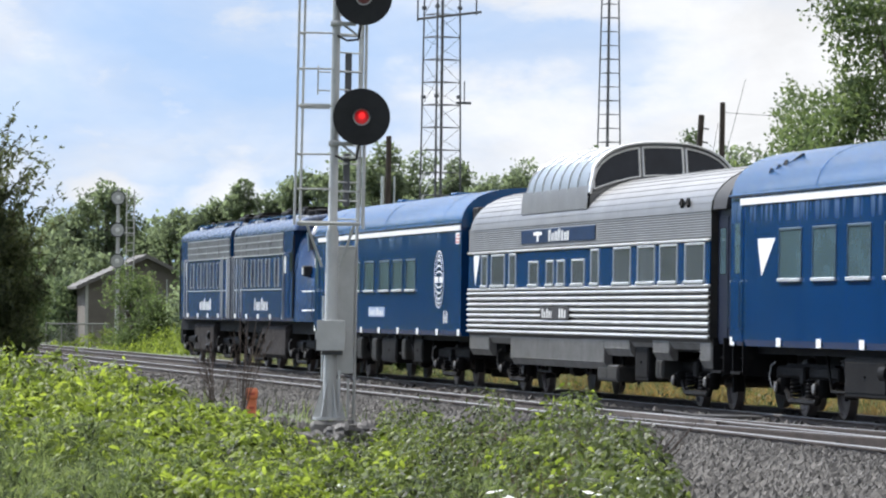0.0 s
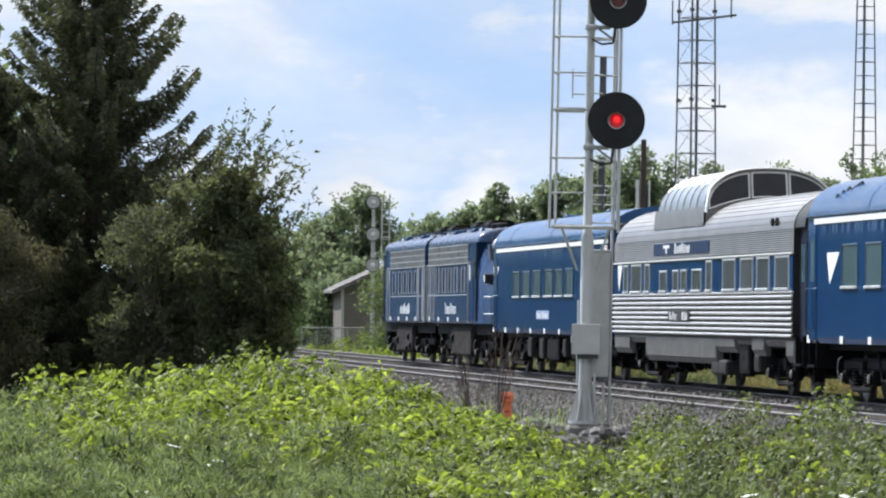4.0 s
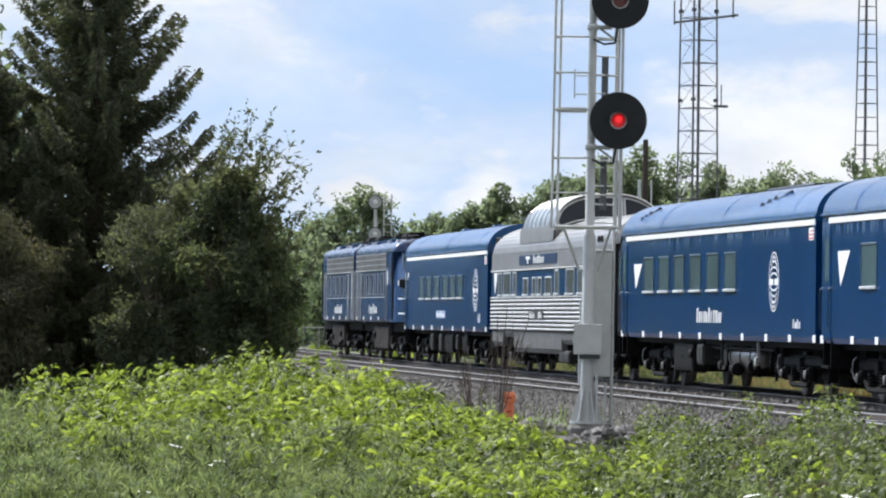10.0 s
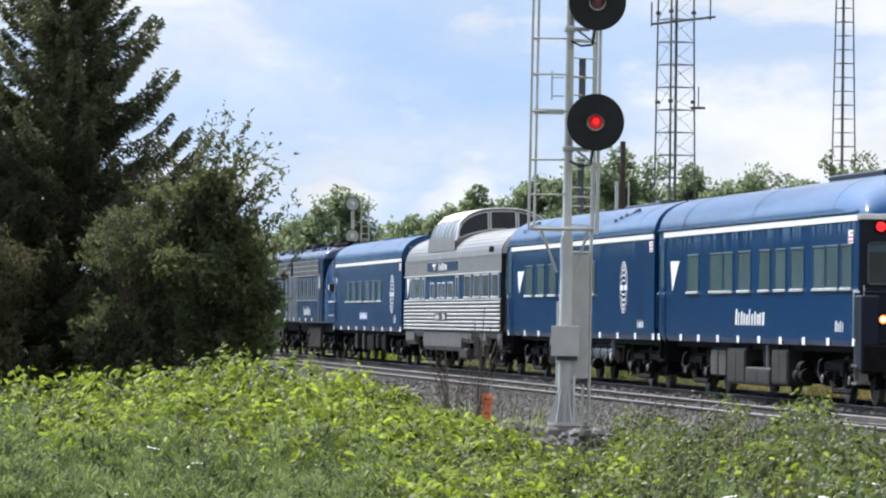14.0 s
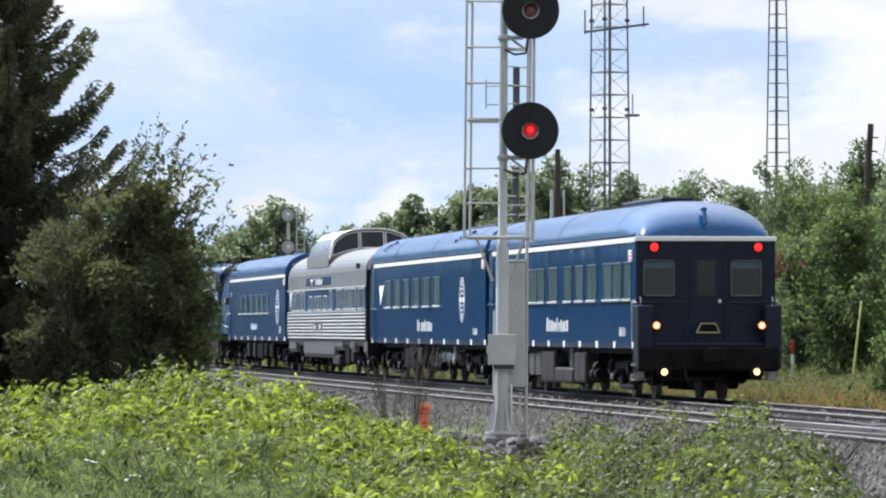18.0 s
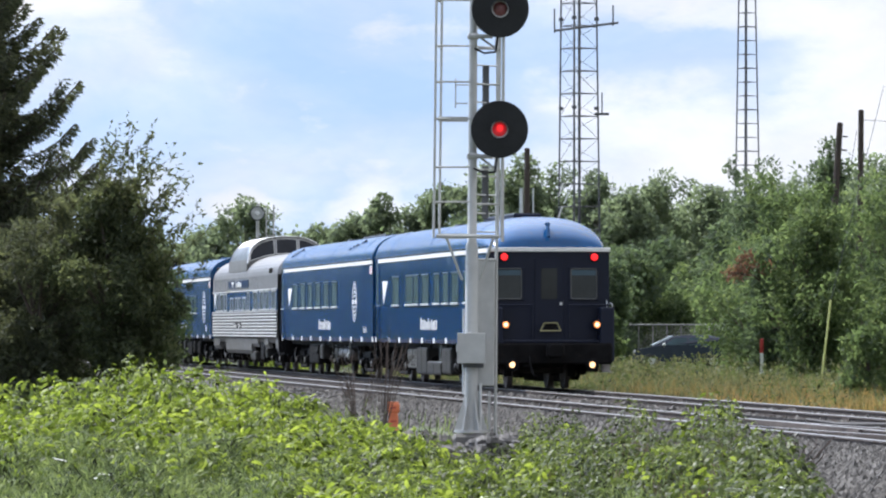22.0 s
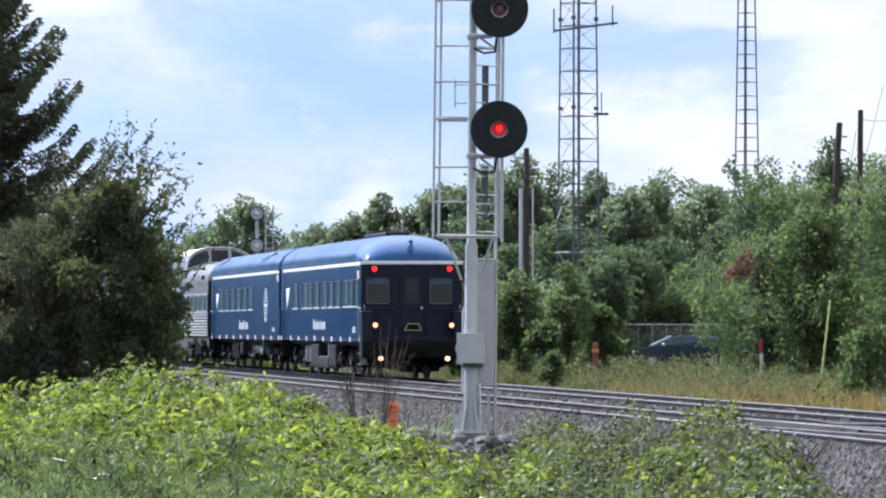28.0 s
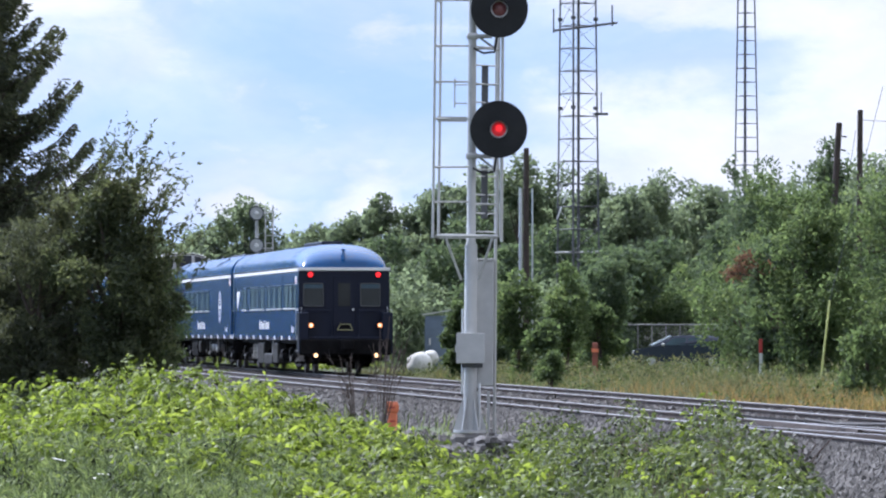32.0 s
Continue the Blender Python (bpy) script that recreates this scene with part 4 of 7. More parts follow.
def sleeper_car():
    car, a, b = smooth_car("baggage_lounge_car", "blue smooth-sided lounge car with small paired windows", 23.4,
                           [(17.1, 18.45), (14.95, 16.4), (12.7, 14.2), (10.3, 11.8), (8.35, 9.75), (6.42, 7.75)], (2.0, 2.64),
                           (21.7, 22.9, 2.15, 2.85), None, None, (1.9, 2.5, 1.25, 1.52), (3.15, 2.2, 1.3, 1.26),
                           (22.8, 20.14, 17.4, 14.7, 11.85, 8.95, 6.1, 3.36, 0.5), text_seed=7)
    part("name_plate", Geo().box(11.0, 13.5, 1.5, 1.504, 1.37, 1.60), M_PLATE, car, "pale blue name plate")
    lettering(car, 11.1, 13.4, 1.40, 1.57, 1.504, 12, 8)
    flag(car, 0.46, 0.96, 2.95, 3.19, 1.5)
    truck(car, 3.7); truck(car, 19.6)
    underbody(car, [("steel", 15.2, 15.9, 0.35, 0.87), ("steel", 12.8, 13.5, 0.32, 0.87), ("box", 10.0, 12.2, 0.30, 0.87), ("steel", 8.4, 8.9, 0.4, 0.87), ("far", 6.0, 11.0, 0.24, 0.87), ("far", 11.6, 17.2, 0.26, 0.87), ("box", 6.2, 7.4, 0.35, 0.87)])
    roof_gear(car, [(8.0, 0.8, 0.07), (16.0, 0.8, 0.07)], 4.16, M_ROOF)
    clutter(car, 5.6, 17.5, 6)
    return car


M_PLATE = paint("pale_blue_plate", (0.25, 0.33, 0.48), 0.5, var=0.1)


def business_car():
    """The last car: rounded tail roof, dark end wall with windows, lamps and markers."""
    car, a, b = smooth_car("business_car", "dark blue business car with rounded tail roof and lit lamps", L,
                           [(20.17, 21.57), (17.18, 18.68), (15.98, 17.0), (13.9, 15.28), (11.75, 12.88), (10.05, 11.14), (8.17, 9.46), (6.08, 7.2), (4.8, 5.9), (3.52, 4.46)], (2.04, 2.79),
                           (22.67, 23.86, 2.05, 2.71), (12.24, 15.6), (1.34, 1.66), (4.16, 5.02, 1.24, 1.44), None,
                           (25.4, 22.4, 20.1, 17.7, 15.27, 12.88, 10.54, 8.12, 5.71, 3.26), x_first=2.9, rear=True, text_seed=5)
    flag(car, 3.4, 3.85, 2.84, 3.08, 1.5)
    tail = part("tail_wall", Geo().box(2.86, 2.9, -1.5, 1.5, 0.98, 3.32, 0.012), M_DARKBLUE, car, "dark navy end wall")
    part("tail_stripe", Geo().box(2.80, 2.87, -1.52, 1.52, 3.26, 3.36, 0.01), M_WHITE, car, "white stripe round the tail")
    part("roof_hook", Geo().path([(3.4, 0.0, 3.95), (3.05, 0.0, 3.90), (2.92, 0.0, 3.62)], 0.045, 6).box(3.05, 3.25, -0.06, 0.06, 3.90, 3.98, 0.02), M_ROOF, car)
    for y0, y1 in ((0.68, 1.35), (-1.19, -0.53)):
        w = part("tail_window", Geo().box(2.845, 2.862, y0, y1, 2.12, 2.82), M_TAILGLASS, tail)
        part("window_frame", Geo().box(2.835, 2.862, y0 - 0.06, y0, 2.06, 2.88, 0.01).box(2.835, 2.862, y1, y1 + 0.06, 2.06, 2.88, 0.01).box(2.835, 2.862, y0, y1, 2.82, 2.88, 0.01).box(2.835, 2.862, y0, y1, 2.06, 2.12, 0.01), M_DARKBLUE, tail)
        part("window_gasket", Geo().path([(2.832, y0 + 0.05, 2.10), (2.832, y1 - 0.05, 2.10), (2.832, y1 - 0.01, 2.14), (2.832, y1 - 0.01, 2.80), (2.832, y1 - 0.05, 2.84), (2.832, y0 + 0.05, 2.84), (2.832, y0 + 0.01, 2.80), (2.832, y0 + 0.01, 2.14), (2.832, y0 + 0.05, 2.10)], 0.016, 5), M_GASKETGREY, tail, "grey rounded window rim")
        part("window_shade", Geo().box(2.840, 2.845, y0 + 0.02, y1 - 0.02, 2.68, 2.81), M_FRAME, tail)
    part("tail_door", Geo().box(2.84, 2.862, -0.36, 0.36, 1.08, 3.08, 0.01), M_DARKBLUE, tail)
    part("door_window", Geo().box(2.832, 2.842, -0.20, 0.20, 2.1, 2.85), M_DOORGLASS, tail)
    part("door_handle", Geo().box(2.80, 2.842, -0.32, -0.26, 1.95, 2.02), M_SILL, tail)
    # low skirt, buffer beam, brackets, lamps
    part("buffer_beam", Geo().box(2.40, 2.86, -1.5, 1.5, 0.50, 1.02, 0.04), M_BLACK, car)
    part("end_sill", Geo().box(2.55, 2.9, -1.47, 1.47, 1.02, 1.10, 0.02), M_DARKBLUE, car)
    for sy in (1, -1):
        part("corner_handrail", Geo().path([(2.98, sy * 1.50, 2.0), (2.92, sy * 1.58, 1.98), (2.92, sy * 1.58, 1.16), (2.98, sy * 1.50, 1.12)], 0.018, 6).path([(2.92, sy * 1.58, 1.96), (2.62, sy * 1.54, 1.96)], 0.016, 6), M_SILL, car, "bright corner handrail")
        part("corner_step", Geo().box(2.75, 3.25, sy * 1.30, sy * 1.55, 0.30, 0.34).box(2.75, 3.25, sy * 1.30, sy * 1.55, 0.62, 0.66).box(2.75, 2.78, sy * 1.34, sy * 1.5, 0.30, 0.95).box(3.22, 3.25, sy * 1.34, sy * 1.5, 0.30, 0.95), M_STEELTANK, car, "worn steel corner steps")
    for y0, y1 in ((1.2, 1.53), (-1.56, -1.2)):
        part("side_skirt", Geo().box(2.45, 3.1, y0, y1, 0.55, 1.9, 0.03), M_DARKBLUE, car)
    part("tail_railing", Geo().path([(2.62, y, 1.05) for y in (1.45, -1.45)], 0.03, 6).path([(2.62, y, 1.95) for y in (1.45, 0.45)], 0.022, 6).path([(2.62, y, 1.95) for y in (-0.45, -1.45)], 0.022, 6)
         .path([(2.62, 0.45, 1.05), (2.62, 0.45, 1.95)], 0.02, 6).path([(2.62, -0.45, 1.05), (2.62, -0.45, 1.95)], 0.02, 6), M_DARKBLUE, car)
    br = part("plate_bracket", Geo().path([(2.60, 0.25, 1.32), (2.60, 0.16, 1.51), (2.60, -0.16, 1.51), (2.60, -0.25, 1.32), (2.60, 0.25, 1.32)], 0.018, 5), M_YELLOW, car, "pale yellow bracket")
    part("bracket_plate", Geo().box(2.60, 2.615, -0.16, 0.16, 1.34, 1.50), M_BLACK, br)
    part("coupler", Geo().box(1.8, 2.6, -0.14, 0.14, 0.70, 0.98, 0.03).box(1.72, 2.0, -0.22, 0.22, 0.66, 1.02, 0.05), M_BLACK, car)
    part("air_hose", Geo().path([(2.4, 0.55, 0.7), (2.25, 0.55, 0.45), (2.15, 0.50, 0.25), (2.2, 0.42, 0.2)], 0.028, 6), M_BLACK, car)
    for sy in (1, -1):
        l1 = part("headlamp", Geo().lathe((2.42, sy * 0.99, 0.49), (-1, 0, 0), [(0, 0.15), (0.10, 0.16), (0.11, 0.14)], 16), M_BLACK, car)
        part("lens", Geo().lathe((2.315, sy * 0.99, 0.49), (-1, 0, 0), [(0, 0.075), (0.012, 0.068), (0.018, 0.01)], 16), M_LAMP, l1, "lit warm white headlamp")
        # glowing rings here and on the marker imitate glare round the lens
        part("reflector", Geo().lathe((2.318, sy * 0.99, 0.49), (-1, 0, 0), [(0, 0.148), (0.004, 0.142), (0.005, 0.07)], 16), M_HALO, l1, "amber glowing ring imitating the lamp's halo")
        part("lamp_bracket", Geo().path([(2.45, sy * 0.99, 0.5), (2.6, sy * 0.99, 0.75)], 0.03, 5), M_BLACK, l1)
        l2 = part("marker_lamp", Geo().lathe((2.55, sy * 1.13, 1.47), (-1, 0, 0), [(0, 0.11), (0.08, 0.12), (0.09, 0.10)], 14), M_BLACK, car)
        part("lens", Geo().lathe((2.46, sy * 1.13, 1.47), (-1, 0, 0), [(0, 0.052), (0.01, 0.045), (0.014, 0.01)], 14), M_LAMP2, l2, "lit white marker lens")
        part("reflector", Geo().lathe((2.463, sy * 1.13, 1.47), (-1, 0, 0), [(0, 0.085), (0.004, 0.08), (0.005, 0.05)], 14), M_HALO, l2, "amber glowing ring imitating the lamp's halo")
        l3 = part("tail_lamp", Geo().lathe((2.86, sy * 1.117, 3.13), (-1, 0, 0), [(0, 0.11), (0.05, 0.115), (0.06, 0.095)], 14), M_BLACK, car)
        part("lens", Geo().lathe((2.80, sy * 1.117, 3.13), (-1, 0, 0), [(0, 0.09), (0.012, 0.08), (0.02, 0.01)], 14), M_REDLAMP, l3, "lit red tail lens")
        part("dull_lamp", Geo().lathe((2.50, sy * 1.17, 0.93), (-1, 0, 0), [(0, 0.07), (0.06, 0.08), (0.065, 0.01)], 12), M_SILL, car)
        part("grab_iron", Geo().path([(2.84, sy * 1.42, 1.25), (2.78, sy * 1.42, 1.27), (2.78, sy * 1.42, 2.05), (2.84, sy * 1.42, 2.07)], 0.016, 5), M_SILL, car)
    truck(car, 6.2); truck(car, 21.9)
    underbody(car, [("steel", 10.3, 12.0, 0.18, 0.87), ("steel", 12.2, 15.0, 0.14, 0.50), ("steel", 15.0, 17.1, 0.14, 0.87), ("rack", 17.6, 19.6, 0.26, 0.87), ("far", 8.6, 13.5, 0.24, 0.87), ("far", 14.0, 19.6, 0.26, 0.87)])
    roof_gear(car, [(6.3, 5.4, 0.13), (16.5, 0.8, 0.05)], 4.15, M_DARKBLUE)
    clutter(car, 8.2, 20.0, 7)
    return car


M_TAILGLASS = pane("dim_tail_glass", (0.040, 0.047, 0.049), 0.15)
M_DOORGLASS = pane("dark_door_glass", (0.022, 0.026, 0.027), 0.15)
M_GASKETGREY = paint("weathered_rim", (0.10, 0.105, 0.105), 0.5, var=0.2)
M_YELLOW = paint("faded_yellow", (0.34, 0.32, 0.16), 0.6, var=0.15)


def dome_car():
    """Stainless dome car: fluted sides, blue window band, glazed dome."""
    car = thing("dome_car", "stainless steel dome car with fluted sides and blue window band", "train car", group="passenger cars of the blue train")
    hw = 1.5
    a, b = 1.18, 25.25
    # dark body colour stands in for the shade between the flutes
    part("body", Geo().loft([[(x, hw - 0.06, 0.98), (x, hw - 0.02, 1.1), (x, hw - 0.02, 3.2), (x, -hw + 0.02, 3.2), (x, -hw + 0.02, 1.1), (x, -hw + 0.06, 0.98)] for x in (a, b)], smooth=False), M_TANK, car)
    part("window_band", Geo().box(a, b - 0.1, hw - 0.02, hw, 1.985, 2.70), M_BLUE, car, "blue window band")
    part("band_moulding", Geo().box(a - 0.02, b - 0.08, hw - 0.02, hw + 0.03, 2.70, 2.745, 0.01), M_STEEL, car)
    part("band_moulding", Geo().box(a - 0.02, b - 0.08, hw - 0.02, hw + 0.03, 1.94, 1.985, 0.01), M_STEEL, car)
    # fluting: broad below the windows, fine above
    for i in range(8):
        z = 1.07 + 0.111 * i
        part("flute", Geo().loft([[(x, hw - 0.015, z), (x, hw + 0.026, z + 0.008), (x, hw + 0.036, z + 0.030), (x, hw + 0.026, z + 0.052), (x, hw - 0.015, z + 0.062)] for x in (a - 0.02, b - 0.06)], closed=False), M_STEEL, car)
    g = Geo()
    for i in range(11):
        z = 2.77 + 0.042 * i
        g.loft([[(x, hw - 0.018, z), (x, hw - 0.010, z + 0.012), (x, hw - 0.010, z + 0.022), (x, hw - 0.018, z + 0.036)] for x in (a - 0.02, b - 0.06)], closed=False)
    tagged(part("fine_fluting", g, M_GREYROOF, car), kind="stuff")
    part("roof", roof_shape(a - 0.03, b + 0.1, hw - 0.002, 3.2, 4.05, 0.0, 0.5, k=2.1), M_GREYROOF, car, "weathered steel roof with fine ribs")
    g = Geo()
    for i in range(1, 9):
        an = math.pi / 2 * i / 11
        y, z = (hw - 0.006) * math.cos(an) ** (2 / 2.1), 3.2 + 0.855 * math.sin(an) ** (2 / 2.1)
        g.box(a, b - 0.6, y - 0.010, y + 0.004, z - 0.006, z + 0.005)
    tagged(part("roof_ribs", g, M_GREYROOF, car), kind="stuff")
    # skirt along the whole side, cut up over the trucks
    for x0, x1, zz in ((a, 2.05, 0.58), (2.05, 4.58, 0.88), (4.58, 5.95, 0.68), (5.95, 8.05, 0.90), (8.05, 10.4, 0.72), (10.4, 20.2, 0.46), (20.2, 22.75, 0.86), (22.75, b - 0.1, 0.60)):
        sk = part("skirt", Geo().loft([[(x, hw - 0.05, 1.06), (x, hw - 0.05, zz + 0.12), (x, hw - 0.12, zz), (x, hw - 0.20, zz), (x, hw - 0.20, 1.06)] for x in (x0, x1)], smooth=False), M_SKIRT, car, "dull grey skirt")
        g = Geo()
        for i in range(int((1.03 - zz - 0.10) / 0.06)):
            g.box(x0 + 0.02, x1 - 0.02, hw - 0.05, hw - 0.032, zz + 0.14 + 0.06 * i, zz + 0.165 + 0.06 * i)
        tagged(part("skirt_fluting", g, M_SKIRT, sk), kind="stuff") if g.v else None
    for x0, x1, z0, z1 in ((22.85, 23.5, 2.05, 2.63), (20.8, 22.3, 2.05, 2.63), (19.5, 20.2, 2.05, 2.63), (17.0, 17.95, 2.05, 2.46), (15.35, 16.05, 2.05, 2.46), (14.2, 14.9, 2.05, 2.46), (12.2, 13.4, 2.05, 2.46), (10.8, 11.5, 2.05, 2.63),
                           (7.85, 9.35, 2.05, 2.64), (5.7, 7.15, 2.05, 2.64), (3.8, 5.2, 2.05, 2.64), (1.6, 3.1, 2.05, 2.64)):
        window(car, x0, x1, z0, z1, hw, M_CURTAIN, M_SILL)
    nb = part("name_board", Geo().box(11.2, 18.9, hw - 0.02, hw + 0.006, 2.85, 3.12, 0.005), M_BOARD, car, "dull navy name board")
    lettering(nb, 13.6, 15.9, 2.87, 3.10, hw + 0.006, 4, 7, nested=False)
    part("cross_mark", Geo().box(16.6, 17.5, hw + 0.006, hw + 0.011, 3.0, 3.07).box(16.95, 17.15, hw + 0.006, hw + 0.012, 2.88, 3.08), M_WHITE, nb)
    pl = part("number_plate", Geo().box(13.5, 16.5, hw + 0.03, hw + 0.045, 1.36, 1.60, 0.004), M_GASKET, car)
    lettering(pl, 13.7, 14.5, 1.39, 1.57, hw + 0.045, 6, 3, nested=False)
    lettering(pl, 15.1, 16.3, 1.39, 1.57, hw + 0.045, 16, 5, nested=False)
    k = Geo()
    k.v += [(24.5, hw + 0.004, 2.68), (23.75, hw + 0.004, 2.68), (24.3, hw + 0.004, 2.05), (24.5, hw + 0.004, 2.5)]
    k.face(0, 3, 2, 1)
    part("wedge_mark", k, M_WHITE, car, "white tapering wedge")
    for x in (2.9, 3.4):
        part("roof_iron", Geo().path([(x - 0.1, 1.53, 3.30), (x, 1.51, 3.42), (x + 0.18, 1.50, 3.36)], 0.035, 6), M_BLACK, car)
    # vestibule at the tail end: blue recessed door
    ve = part("vestibule", Geo().box(0.22, a, -1.36, 1.36, 1.0, 3.25), M_DARKBLUE, car, "dark blue recessed vestibule")
    part("vestibule_door", Geo().box(0.35, 1.05, 1.36, 1.375, 1.05, 3.1, 0.006), M_DARKBLUE, ve)
    part("door_window", Geo().box(0.5, 0.9, 1.375, 1.383, 2.15, 2.9), M_GLASS, ve)
    # black stands for the diaphragm and the shade inside the gap
    part("shaded_gap_arch", roof_shape(0.10, a - 0.03, hw - 0.03, 3.22, 4.03, 0.0, 0.0, k=2.1), M_GASKET, car, "black arch for the diaphragm and shaded gap between the cars")
    steps(car, 0.3, 1.05, 1.45)
    # the dome: rear windscreen of three panes, ribbed side glazing, rounded front
    x_r, x_f, wb, zb, zt = 12.45, 20.15, 1.42, 3.72, 4.70

    def prof(x, grow=0.0, n=20):
        """Dome cross-section at x: a low arch from the near foot over to the far foot."""
        f = math.sqrt(max(0.0, 1 - (max(0.0, x - x_f + 2.3) / 2.32) ** 2.4))
        return [(x, (wb + grow) * (0.72 + 0.28 * f) * math.copysign(abs(math.cos(math.pi * i / n)) ** 0.8, n / 2 - i), zb + (zt + grow - zb) * f * abs(math.sin(math.pi * i / n)) ** 0.8) for i in range(n + 1)]
    long = [*np.linspace(x_r, x_f - 2.3, 5), *[x_f - 2.3 + 2.3 * math.sin(u) for u in np.linspace(0.2, math.pi / 2, 9)]]
    d = part("dome", Geo().loft([prof(x) for x in long]), M_SIDEGLASS, car, "glazing on the sides of the dome, painted pale like reflected sky")
    for x in [x_r + 0.95 + 0.92 * i for i in range(7)]:
        part("dome_rib", Geo().path(prof(x, 0.008), 0.020, 5), M_STEEL, d)
    for k in (5, 8):
        part("dome_rail", Geo().path([prof(x, 0.006)[k] for x in long[:-1]], 0.016, 5), M_STEEL, d)
    # steel crown along the top, solid front quarter and the foot of the glazing
    part("dome_crown", Geo().loft([[(x, y, z + 0.012) for x, y, z in prof(x, 0.010)[8:13]] for x in long[:-2]], closed=False), M_GREYROOF, d)
    for sy in (1, -1):
        part("dome_sill", Geo().loft([[(x, sy * (wb + 0.045), 3.44), (x, sy * (wb + 0.035), 3.70), (x, sy * (wb + 0.01), 3.87), (x, sy * (wb - 0.12), 3.88)] for x in (x_r - 0.26, x_f - 1.0)], closed=False), M_GREYROOF, d)
        part("dome_sill", Geo().loft([[(x_f - 1.0, sy * (wb + 0.045), 3.44), (x_f - 1.0, sy * (wb + 0.035), 3.70), (x_f - 1.0, sy * (wb + 0.01), 3.87), (x_f - 1.0, sy * (wb - 0.12), 3.88)],
                                      [(x_f + 0.12, sy * (wb - 0.12), 3.52), (x_f + 0.10, sy * (wb - 0.22), 3.74), (x_f + 0.06, sy * (wb - 0.32), 3.87), (x_f + 0.02, sy * (wb - 0.42), 3.87)]], closed=False), M_GREYROOF, d)
    part("dome_front", Geo().loft([[(x_f + 0.06, y, 3.55) for y in (-0.95, -0.3, 0.3, 0.95)], [(x_f + 0.02, y, 3.95) for y in (-0.85, -0.28, 0.28, 0.85)]], closed=False), M_GREYROOF, d)

    # tail face: a bright rim and three dark panes that follow the arch and the roof under them
    def arch(y, inset):
        return zb + (zt - zb - inset) * max(0.0, 1 - min(1.0, abs(y) / (wb - inset * 0.6)) ** 2.5) ** 0.4

    def foot(y):
        return 4.08 - 0.155 * y * y
    lean = lambda z: x_r - 0.30 * (zt - z) - 0.01
    ys = np.linspace(-wb, wb, 25)
    k = Geo()
    k.v += [(lean(zb) + 0.02, -wb, 3.5), *[(lean(arch(y, 0.0)) + 0.02, y, arch(y, 0.0)) for y in ys], (lean(zb) + 0.02, wb, 3.5)]
    k.face(*range(len(k.v)))
    part("dome_back", k, M_GREYROOF, d)
    part("dome_hood", Geo().loft([[(lean(arch(y, 0.0)) + dx, y * g, arch(y, 0.0) + dz) for y in ys] for dx, g, dz in ((-0.05, 0.985, -0.012), (-0.06, 1.012, 0.012), (0.0, 1.025, 0.022), (0.22, 1.012, 0.012))], closed=False), M_STEEL, d, "bright thin rim round the tail panes")
    for y0, y1 in ((0.45, 1.34), (-0.38, 0.38), (-1.34, -0.45)):
        line = np.linspace(y0, y1, 13)
        up = [(y, max(arch(y, 0.085), foot(y) + 0.02)) for y in line]
        pts = [(y, foot(y)) for y in line] + up[::-1]
        g = Geo()
        g.v += [(lean(z) - 0.015, y, z) for y, z in pts]
        g.face(*range(len(pts)))
        w = part("dome_pane", g, M_DOMEGLASS, d, "dark dome pane")
        part("pane_frame", Geo().path([(lean(z) - 0.02, y, z) for y, z in pts + pts[:1]], 0.022, 5), M_STEEL, w)
    truck(car, 3.9); truck(car, 21.2)
    underbody(car, [("far", 6.4, 12.4, 0.24, 0.95), ("far", 13.0, 18.8, 0.26, 0.95), ("box", 6.8, 8.0, 0.28, 0.95), ("steel", 5.4, 6.0, 0.35, 0.7), ("steel", 9.4, 11.3, 0.24, 0.55)])
    part("underframe", Geo().box(a, b - 0.1, -1.3, 1.3, 0.84, 0.975), M_BLACK, car)
    part("center_sill", Geo().box(a, b - 0.3, -0.45, 0.45, 0.40, 0.84, 0.03), M_BLACK, car)
    diaphragm(car, b + 0.102, L + 0.2); couple(car, b, 1)
    clutter(car, 5.8, 19.0, 8)
    return car


M_SKIRT = paint("dull_steel_skirt", (0.20, 0.195, 0.185), 0.6, metal=0.3, var=0.2, scale=1.5, dirt=(0.12, 0.11, 0.10), dirt_at=0.55)
M_RAILPAINT = paint("worn_handrail_paint", (0.42, 0.44, 0.46), 0.6, var=0.2)
M_CURTAIN = pane("lounge_window_glass", (0.088, 0.104, 0.124), 0.12)
M_BOARD = paint("dull_navy_board", (0.010, 0.030, 0.082), 0.45, var=0.25, scale=1.2, spec=0.15, dirt=(0.03, 0.045, 0.08), dirt_at=0.6)
# the sky's reflection is put into this pale base colour
M_SIDEGLASS = paint("sky_painted_glazing", (0.26, 0.30, 0.34), 0.4, spec=0.15, metal=0.0, var=0.2, scale=1.0, grain=8, bump=0.02)


